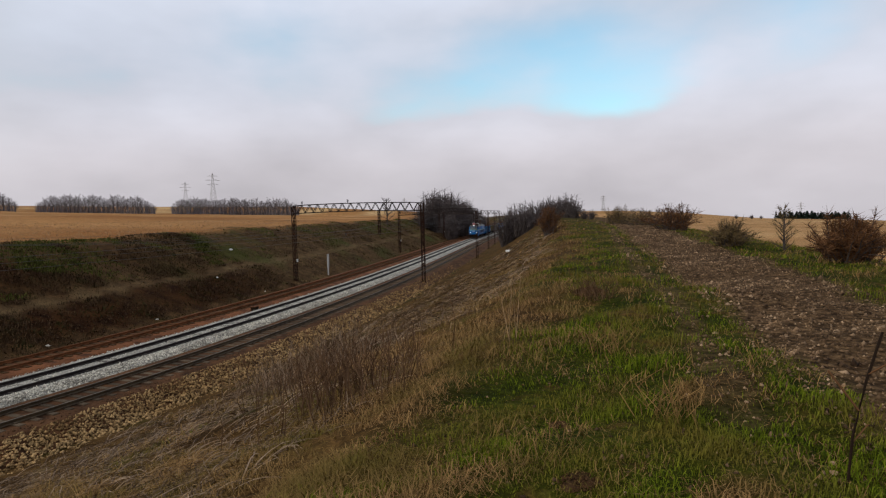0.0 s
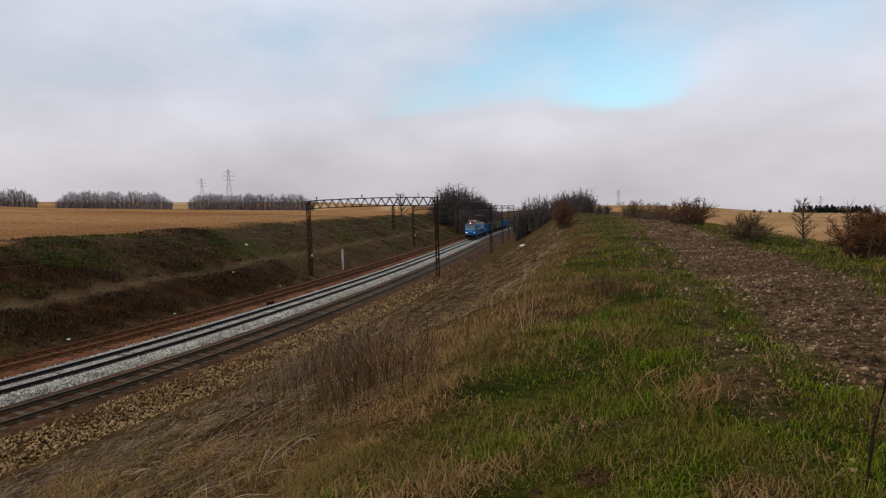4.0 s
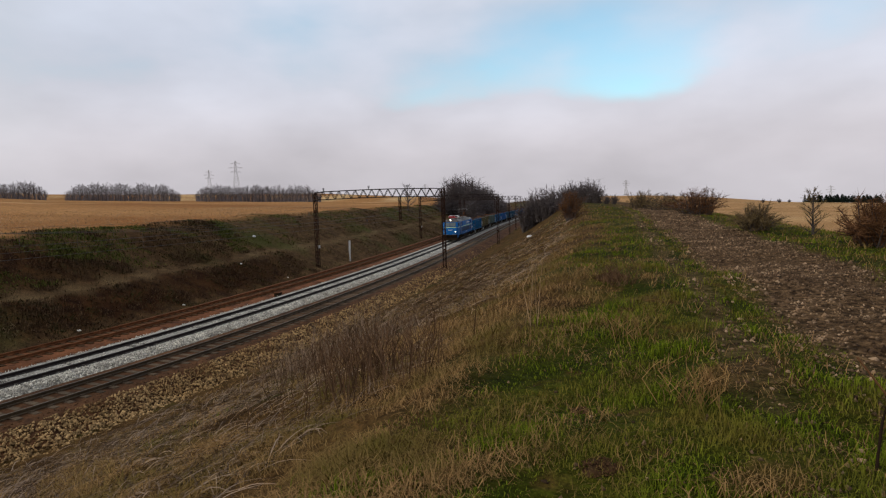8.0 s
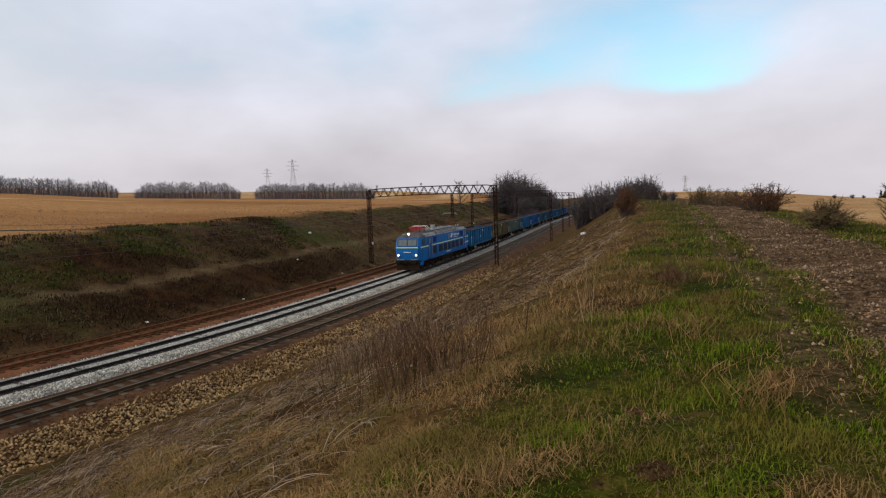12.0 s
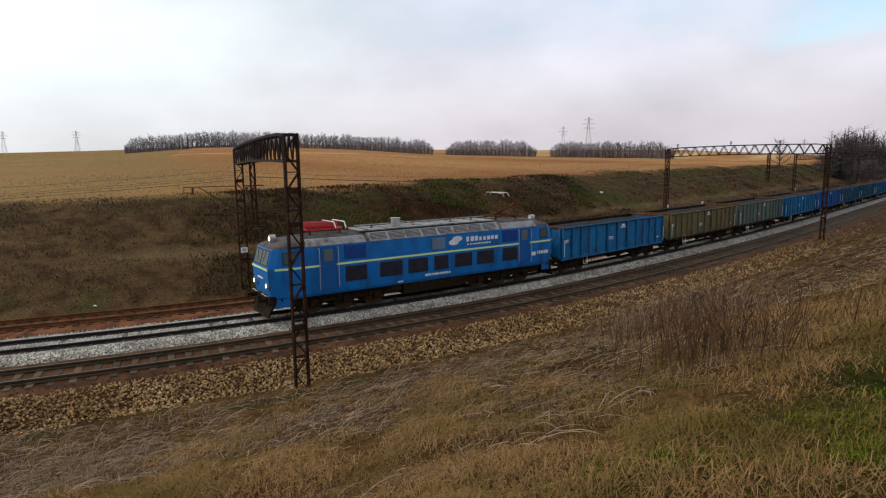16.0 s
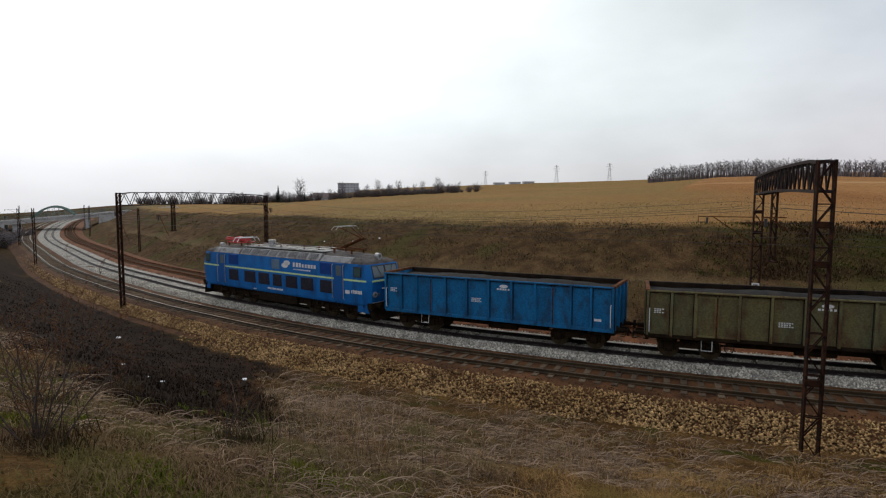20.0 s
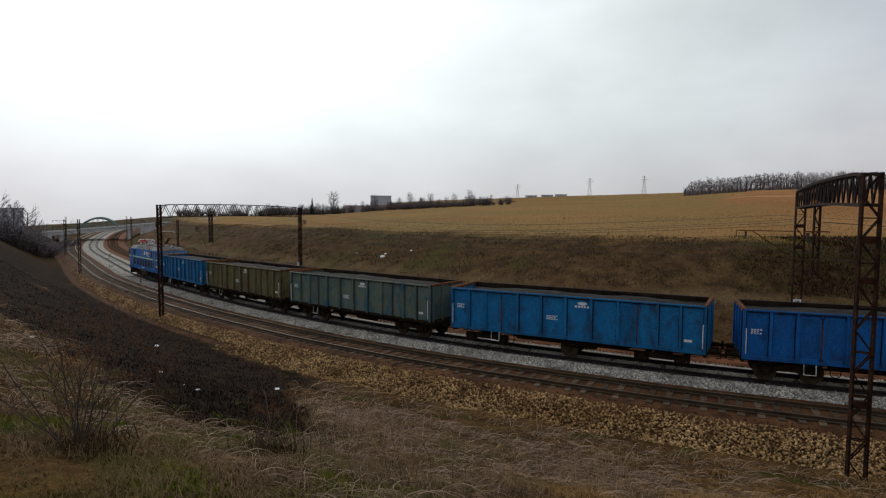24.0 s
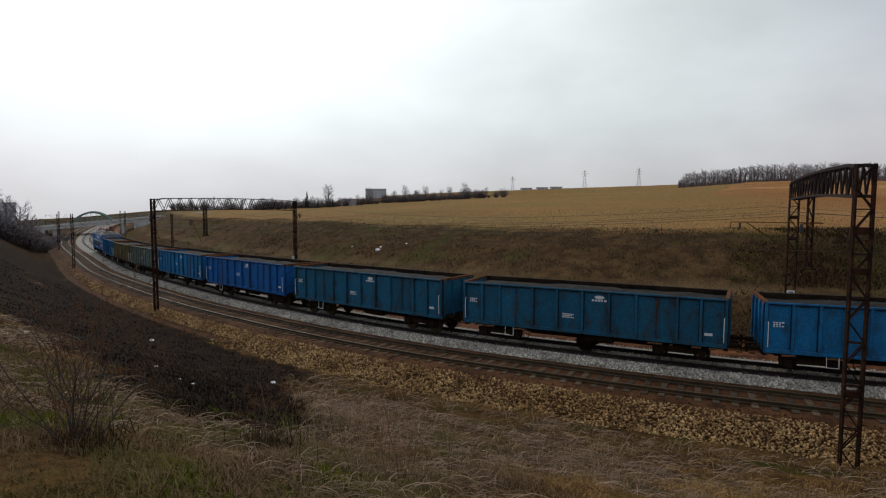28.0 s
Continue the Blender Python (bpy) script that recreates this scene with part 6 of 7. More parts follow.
def bare_tree(seed, tall, spread, limbs, twigs, start, label, group, material="twig"):
    rng = random.Random(seed)
    trunk, v, f = branching(rng, tall, spread, limbs, twigs, start)
    root = thing("bare_tree", label, "tree", group)
    part("trunk", trunk, M["bark_far_haze" if material == "twig_far_haze" else "bark"], root)
    part("crown", mesh_of("crown", v, f, M[material]), None, root)
    return root


def bush(seed, tall, wide, stems, twigs, material, label, group=""):
    """Many stems from one foot, with a mass of twigs of uneven outline."""
    rng = random.Random(seed)
    stem, v, f = Shape(), [], []
    lob = [(rng.uniform(0, 6.28), rng.uniform(0.6, 1.15)) for _ in range(5)]
    for i in range(stems):
        a = rng.uniform(0, 6.28)
        grow = max(0.55, max(w * max(0, math.cos(a - b)) for b, w in lob))
        lean = rng.uniform(0.05, 1.0)
        foot = Vector((0.25 * wide * rng.uniform(-1, 1), 0.25 * wide * rng.uniform(-1, 1), -0.15))
        tip = foot + Vector((math.cos(a) * lean * wide * grow, math.sin(a) * lean * wide * grow, tall * rng.uniform(0.45, 0.92) * (1 - 0.55 * lean * lean)))
        mid = foot.lerp(tip, 0.5) + Vector((0, 0, 0.12 * tall))
        stem.tube(foot, mid, 0.012 * tall + 0.004, 0.008 * tall, 4, caps=False).tube(mid, tip, 0.008 * tall, 0.003 * tall, 4, caps=False)
        for j in range(twigs):
            u = rng.uniform(0.15, 1)
            c = foot.lerp(mid, u * 2) if u < 0.5 else mid.lerp(tip, u * 2 - 1)
            d = Vector((rng.gauss(0, 1), rng.gauss(0, 1), rng.gauss(0.5, 0.7))).normalized()
            e = c + d * tall * rng.uniform(0.06, 0.2)
            s = d.cross(Vector((rng.gauss(0, 1), rng.gauss(0, 1), rng.gauss(0, 1)))).normalized() * (0.0032 * tall + 0.002)
            k = len(v)
            v.extend([c - s, c + s, e])
            f.append((k, k + 1, k + 2))
    root = thing("bush", label, "bush", group)
    part("stem", stem, M["bark"], root)
    part("crown", mesh_of("crown", np.array([tuple(x) for x in v]), np.array(f), M[material]), None, root)
    return root


def conifer(seed, tall, wide, label):
    rng = random.Random(seed)
    root = thing("conifer", label, "tree")
    part("trunk", Shape().tube((0, 0, -0.5), (0, 0, tall * 0.95), 0.02 * tall, 0.004 * tall, 7), M["bark"], root)
    v, f = [], []
    for i in range(420):
        t = rng.uniform(0.08, 1.0)
        a = rng.uniform(0, 6.28)
        reach = wide * (1 - t) ** 0.8 * rng.uniform(0.5, 1.1) + 0.05 * wide
        c = Vector((0.2 * reach * math.cos(a), 0.2 * reach * math.sin(a), t * tall))
        e = Vector((reach * math.cos(a), reach * math.sin(a), t * tall - 0.25 * reach))
        s = Vector((-math.sin(a), math.cos(a), rng.uniform(-0.5, 0.5))) * 0.16 * wide
        k = len(v)
        v.extend([c, c.lerp(e, 0.6) + s, e, c.lerp(e, 0.6) - s])
        f.append((k, k + 1, k + 2, k + 3))
    part("crown", mesh_of("crown", np.array([tuple(x) for x in v]), np.array(f), M["needle"]), None, root)
    return root


def spot(az, r):
    x, y = -r * math.sin(radians(az)), r * math.cos(radians(az))
    return x, y, float(height(np.array([x]), np.array([y]))[0])


def put(ob, x, y, scale=1.0, turn=0.0, dz=0.0, wide=1.0):
    z = float(height(np.array([x]), np.array([y]))[0])
    ob.matrix_world = pose(x, y, z + dz, 0, 0, turn) @ Matrix.Diagonal((scale * wide, scale * wide, scale, 1))
    return ob


def copy_scaled(ob, x, y, scale, turn, dz=0.0, wide=1.0):
    c = copy_thing(ob, Matrix())
    return put(c, x, y, scale, turn, dz, wide)


def plant_woods():
    rng = random.Random(11)
    kinds = [bare_tree(20 + i, 7.4, 2.2, 22, 12, 0.28, "bare grey tree in a belt of woodland on the skyline", "belt of trees on the skyline", "twig_far_haze") for i in range(6)]
    first = set()
    for a0, a1, top in ((23.0, 34.0, 1.08), (35.3, 43.9, 1.04), (45.2, 72.3, 1.0)):
        for row, r in ((0, 292.0), (1, 300.0)):
            az = a0 + row * 0.12
            while az < a1:
                k = rng.randrange(6)
                edge = min(1, 0.55 + min(az - a0, a1 - az) * 0.5)
                x, y, _ = spot(az, r + rng.uniform(-3, 3))
                sc = top * edge * rng.uniform(0.82, 1.12)
                if k not in first:
                    put(kinds[k], x, y, sc, rng.uniform(0, 360))
                    first.add(k)
                else:
                    copy_scaled(kinds[k], x, y, sc, rng.uniform(0, 360))
                az += rng.uniform(0.27, 0.42)
    for k in range(6):
        if k not in first:
            put(kinds[k], *spot(50, 296)[:2])
    # undergrowth below the belts
    x, y, z = [], [], []
    for a0, a1 in ((23.0, 34.0), (35.3, 43.9), (45.2, 72.3)):
        for _ in range(int((a1 - a0) * 130)):
            sx, sy, sz = spot(rng.uniform(a0, a1), 296 + rng.uniform(-7, 7))
            x.append(sx), y.append(sy), z.append(sz)
    g = np.random.default_rng(3)
    n = len(x)
    v, f = blades(np.array(x), np.array(y), np.array(z), g.uniform(1.5, 5.0, n), g.uniform(0.12, 0.3, n), g.uniform(0.1, 0.5, n), g)
    bulk("undergrowth", v, f, M["twig_far_haze"], "grey undergrowth of the woodland belts", category="undergrowth")


plant_woods()


def plant_bushes():
    rng = random.Random(4)
    # thicket on the far bank beside the straight line
    maker = bush(1, 5.5, 3.2, 80, 36, "twig", "dense dark thicket on the bank", "thicket on the bank")
    lone = bare_tree(7, 7.5, 2.6, 20, 12, 0.2, "bare tree standing alone on the bank", "")
    put(lone, *spot(14.7, 158)[:2], 1.0, 30)
    seen = False
    for az, r, sc in ((10.6, 196, 2.5), (10.0, 190, 2.75), (9.4, 200, 3.0), (8.8, 194, 2.9), (8.2, 205, 2.95), (7.6, 210, 2.8), (7.0, 222, 2.6), (6.5, 235, 2.35), (6.0, 250, 2.0), (5.5, 262, 1.6), (11.2, 188, 1.5), (8.5, 182, 2.0)):
        x, y, _ = spot(az, r)
        if not seen:
            put(maker, x, y, sc, 40)
            seen = True
        else:
            copy_scaled(maker, x, y, sc, rng.uniform(0, 360))
    ridge = bush(2, 3.4, 2.1, 70, 34, "twig", "bare grey bush on the ridge", "bushes along the ridge")
    put(ridge, *spot(2.3, 100)[:2], 2.1, 10)
    for az, r, sc in ((3.1, 98, 2.0), (1.5, 96, 1.9), (0.7, 105, 1.6), (-0.3, 112, 1.35), (-1.2, 108, 1.4), (-2.0, 104, 1.3), (-2.7, 98, 1.4), (-3.4, 92, 1.0), (-4.2, 84, 0.5), (-4.9, 78, 0.45)):
        copy_scaled(ridge, *spot(az, r)[:2], sc, rng.uniform(0, 360))
    put(bush(3, 2.5, 1.6, 110, 60, "twig_red", "dense reddish bush on the edge of the cutting"), *spot(-0.9, 47)[:2], 1.15, 0, 0, 0.75)
    put(bush(5, 1.25, 1.5, 90, 60, "twig_brown", "brown bush beside the stony track", "bushes beside the stony track"), *spot(-7.4, 56)[:2], 1.8, 50)
    put(bush(6, 1.1, 1.7, 90, 60, "twig_brown", "straw-brown bush beside the stony track", "bushes beside the stony track"), *spot(-9.6, 50)[:2], 1.5, 50)
    put(bush(8, 1.35, 1.9, 110, 60, "twig_red", "reddish-brown bush beside the stony track", "bushes beside the stony track"), *spot(-12.2, 42)[:2], 1.6, 90)
    put(bush(9, 1.1, 0.95, 120, 60, "twig_brown", "rounded bare bush on the verge of the track", "bushes beside the stony track"), *spot(-16.7, 25)[:2], 1.3, 10)
    put(bush(10, 1.45, 1.25, 150, 80, "twig_red", "dark reddish bush on the verge of the track", "bushes beside the stony track"), *spot(-25.3, 20)[:2], 1.25, 10)
    put(bare_tree(14, 2.1, 0.5, 30, 12, 0.15, "small bare sapling at the field's edge", "", "twig_brown"), *spot(-20.9, 24)[:2], 0.95, 10)
    far = bare_tree(15, 6.5, 2.6, 20, 12, 0.3, "bare tree of a small grove on the field", "grove on the field")
    put(far, *spot(-9.2, 250)[:2], 0.95, 0, -0.5)
    for az in (-8.6, -10.0, -10.7, -9.6):
        copy_scaled(far, *spot(az, 250 + rng.uniform(-8, 8))[:2], rng.uniform(0.75, 1.0), rng.uniform(0, 360), -0.5)
    wood = conifer(16, 7, 1.8, "dark conifer of a plantation behind the field")
    wood["group"] = "plantation behind the field"
    put(wood, *spot(-20.2, 290)[:2], 0.5)
    az = -20.6
    while az > -25.2:
        for r in (288, 296):
            copy_scaled(wood, *spot(az + rng.uniform(-0.1, 0.1), r)[:2], rng.uniform(0.38, 0.5), rng.uniform(0, 360), 0, 2.3)
        az -= 0.27
    for az in (-17.2, -18.4, -19.1):
        copy_scaled(ridge, *spot(az, 285)[:2], rng.uniform(0.5, 0.7), rng.uniform(0, 360))


plant_bushes()


def plant_town():
    rng = random.Random(8)
    a = bare_tree(31, 9.0, 3.4, 24, 12, 0.25, "bare tree at the edge of the town", "trees at the edge of the town", "twig_far_haze")
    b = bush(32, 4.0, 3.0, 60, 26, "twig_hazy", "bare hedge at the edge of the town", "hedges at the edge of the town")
    put(a, *spot(105.0, 290)[:2], 1.25)
    put(b, *spot(106.2, 285)[:2], 1.0)
    for az, sc in ((108.6, 0.5), (110.3, 0.6), (103.9, 0.5), (97.6, 0.95), (95.7, 0.85), (93.4, 0.75), (94.2, 0.6), (91.8, 0.9), (101.0, 0.9), (112.8, 0.6), (117.2, 0.5), (121.5, 0.4), (116, 0.45), (89.9, 0.6), (96.6, 0.6), (98.8, 0.7), (99.6, 0.5), (102.2, 0.6), (107.9, 0.6), (111.5, 0.5), (114.4, 0.6)):
        copy_scaled(a, *spot(az, 292 + rng.uniform(-6, 6))[:2], sc, rng.uniform(0, 360))
    az = 88.2
    while az < 119:
        sc = rng.uniform(0.6, 1.7) * (1.0 if az < 112 else 0.8)
        if az > 90 or rng.random() < 0.5:
            copy_scaled(b, *spot(az, 297 + rng.uniform(-9, 9))[:2], sc, rng.uniform(0, 360), 0, rng.uniform(0.8, 1.3))
        if rng.random() < 0.45 and az > 90:
            copy_scaled(a, *spot(az, 300 + rng.uniform(-8, 8))[:2], rng.uniform(0.3, 0.7), rng.uniform(0, 360), 0, rng.uniform(0.8, 1.2))
        az += rng.uniform(0.18, 0.5)
    for i, (az, sc) in enumerate(((107.0, 1.0), (104.6, 0.55), (106.0, 0.5), (110.0, 0.5))):
        put(conifer(40 + i, 8.0, 1.6, "dark conifer at the edge of the town"), *spot(az, 284)[:2], sc)
    poplar = bare_tree(50, 5.0, 0.7, 16, 8, 0.1, "slender poplar in a row", "row of poplars")
    put(poplar, *spot(92.9, 286)[:2], 0.9)
    for i in range(9):
        copy_scaled(poplar, *spot(92.5 - 0.32 * i, 286)[:2], 0.9, i * 40)
    # left of the line, before the bridge
    for az, r, sc in ((129.0, 150, 0.8), (129.8, 140, 0.95), (130.7, 150, 0.9), (131.6, 140, 1.0)):
        copy_scaled(a, *spot(az, r)[:2], sc * 0.95, rng.uniform(0, 360))
    for az, r, sc in ((127.6, 160, 1.0), (128.0, 150, 1.1), (128.4, 140, 1.2), (128.8, 135, 1.2), (129.2, 130, 1.3), (129.6, 128, 1.3), (130.0, 125, 1.4), (130.4, 122, 1.3), (130.8, 120, 1.4), (131.2, 120, 1.3), (131.6, 120, 1.4), (127.0, 175, 0.9), (126.4, 180, 0.7)):
        copy_scaled(b, *spot(az, r)[:2], sc, rng.uniform(0, 360))


plant_town()
# ---- bridge, buildings and pylons ----
def bridge():
    cx, cy, cz, h = on_line(S_ABEAM + 190, 0)
    root = thing("road_bridge", "road bridge with a dark green arch over the railway", "bridge", m=pose(cx, cy, 0, 0, 0, math.degrees(h) - 90))
    # local x runs across the railway to its far side, sloping up
    grade = lambda x: 0.8 + 0.085 * x
    deck, rail = Shape(), Shape()
    for a, b in zip(range(-16, 30, 5), range(-11, 35, 5)):
        za, zb = grade(a), grade(b)
        for y0, y1, lo, hi in ((-5, 5, -0.9, 0.0), (-5.2, -4.8, 0.0, 0.3), (4.8, 5.2, 0.0, 0.3)):
            deck.add([(a, y0, za + lo), (b, y0, zb + lo), (b, y1, zb + lo), (a, y1, za + lo), (a, y0, za + hi), (b, y0, zb + hi), (b, y1, zb + hi), (a, y1, za + hi)],
                     [(3, 2, 1, 0), (4, 5, 6, 7), (0, 1, 5, 4), (1, 2, 6, 5), (2, 3, 7, 6), (3, 0, 4, 7)])
    part("deck", deck, M["concrete"], root, "pale concrete deck")
    for y in (-5, 5):
        r = Shape()
        for a in range(-16, 34, 2):
            r.bar((a, y, grade(a) + 0.3), (a, y, grade(a) + 1.3), 0.06)
            r.bar((a, y, grade(a) + 1.3), (a + 2, y, grade(a + 2) + 1.3), 0.07).bar((a, y, grade(a) + 0.8), (a + 2, y, grade(a + 2) + 0.8), 0.05)
        part("railing", r, M["bridge_green"], root, "green steel railing")
        arch = Shape()
        pts = [(x, y, grade(x) + 0.3 + 2.9 * (1 - ((x - 0.6) / 5.4) ** 2)) for x in np.linspace(-4.8, 6.0, 17)]
        arch.line(pts, 0.3, 6)
        for p in pts[2:-2:2]:
            part("hanger", Shape().bar(p, (p[0], p[1], grade(p[0])), 0.09), M["bridge_green"], root)
        part("arch", arch, M["bridge_green"], root, "dark green steel arch")
    for x0, x1 in ((-16, -11), (12, 34)):
        w = Shape()
        w.add([(x0, -5, -9), (x1, -5, -9), (x1, 5, -9), (x0, 5, -9), (x0, -5, grade(x0) - 0.9), (x1, -5, grade(x1) - 0.9), (x1, 5, grade(x1) - 0.9), (x0, 5, grade(x0) - 0.9)],
              [(3, 2, 1, 0), (4, 5, 6, 7), (0, 1, 5, 4), (1, 2, 6, 5), (2, 3, 7, 6), (3, 0, 4, 7)])
        part("abutment", w, M["concrete"], root, "pale concrete abutment")
    for x in (-8.5, 9):
        part("pier", Shape().box(x - 0.7, x + 0.7, -4.5, 4.5, -9, grade(x) - 0.9), M["concrete"], root)


bridge()


def block(az, r, wide, deep, tall, label, floors, bays, turn=0.0, roof="flat", dz=0.0):
    x, y, z = spot(az, r)
    root = thing("building", label, "building", m=pose(x, y, z + dz, 0, 0, az + turn))
    part("wall", Shape().box(-wide / 2, wide / 2, -deep / 2, deep / 2, -2, tall), M["house_wall"], root)
    if roof == "flat":
        part("roof", Shape().box(-wide / 2 - 0.2, wide / 2 + 0.2, -deep / 2 - 0.2, deep / 2 + 0.2, tall, tall + 0.35), M["concrete"], root)
    else:
        g = tall + wide * 0.32
        part("roof", Shape().add([(-wide / 2 - 0.3, -deep / 2 - 0.3, tall), (wide / 2 + 0.3, -deep / 2 - 0.3, tall), (wide / 2 + 0.3, deep / 2 + 0.3, tall), (-wide / 2 - 0.3, deep / 2 + 0.3, tall), (-wide / 2 - 0.3, 0, g), (wide / 2 + 0.3, 0, g)],
                                 [(0, 1, 5, 4), (2, 3, 4, 5), (0, 4, 3), (1, 2, 5), (3, 2, 1, 0)]), M["roof_tile"], root)
    for j in range(floors):
        for i in range(bays):
            xx = -wide / 2 + wide * (i + 0.5) / bays
            zz = tall * (j + 0.5) / floors
            w = part("window", Shape().box(xx - wide / bays * 0.3, xx + wide / bays * 0.3, -deep / 2 - 0.04, -deep / 2 + 0.1, zz - tall / floors * 0.24, zz + tall / floors * 0.24), M["window_far"], root)
    return root


block(100.5, 335, 11.5, 9, 5.6, "pale block of flats behind the field", 4, 7, dz=-1.0)
block(131.1, 230, 9, 9, 8.0, "pale block of flats behind the trees beside the railway", 5, 5, dz=-1)
block(109.5, 300, 7, 6, 2.6, "low house with a tiled roof at the town's edge", 1, 4, 10, "gable", dz=-1.2)
block(103.0, 298, 8, 6, 2.6, "low house with a tiled roof beside the field", 1, 4, -5, "gable", dz=-1.6)
for _az in (84.5, 83.2, 86.0):
    block(_az, 345, 6, 6, 1.7, "white house behind the brow of the field", 1, 3, 8, "flat", dz=-1.0)


def pylon(az, r, top_el, label):
    x, y = -r * math.sin(radians(az)), r * math.cos(radians(az))
    z1 = 7.4 + r * math.tan(radians(top_el))
    z0 = float(height(np.array([x]), np.array([y]))[0]) - 1
    tall = z1 - z0
    root = thing("pylon", label, "pylon", "power line pylons", m=pose(x, y, z0, 0, 0, az + 12))
    legs, brace, arms = Shape(), Shape(), Shape()
    half = lambda t: 0.10 * tall * (1 - t) ** 1.3 + 0.012 * tall
    k = 12
    for i in range(k):
        a, b = i / k, (i + 1) / k
        for sx, sy in ((1, 1), (1, -1), (-1, 1), (-1, -1)):
            legs.bar((sx * half(a), sy * half(a), a * tall), (sx * half(b), sy * half(b), b * tall), 0.11)
        for sy in (1, -1):
            brace.bar((half(a), sy * half(a), a * tall), (-half(b), sy * half(b), b * tall), 0.06).bar((-half(a), sy * half(a), a * tall), (half(b), sy * half(b), b * tall), 0.06)
    part("lattice_leg", legs, M["steel_grey"], root)
    part("bracing", brace, M["steel_grey"], root)
    for t, w in ((0.68, 0.15), (0.8, 0.2), (0.92, 0.13)):
        part("crossarm", Shape().bar((-w * tall, 0, t * tall), (w * tall, 0, t * tall), 0.16).bar((-w * tall, 0, t * tall), (0, 0, (t + 0.045) * tall), 0.1).bar((w * tall, 0, t * tall), (0, 0, (t + 0.045) * tall), 0.1), M["steel_grey"], root)
    return root


for _az, _r, _el in ((30.5, 420, 4.2), (32.8, 560, 3.4), (-5.95, 520, 1.45), (-22.0, 620, 0.35), (87.3, 640, 2.5), (80.55, 560, 3.05), (75.7, 520, 3.2), (13.0, 700, 1.7)):
    pylon(_az, _r, _el, "grey lattice power pylon beyond the fields")
# ---- grass, brambles and loose stones ----
def scatter(n, r0, r1, a0, a1, rng, power=1.0):
    """Places round the ridge, closer together near it."""
    r = r0 * (r1 / r0) ** (rng.random(n) ** power)
    a = np.radians(rng.uniform(a0, a1, n))
    return -r * np.sin(a), r * np.cos(a), r


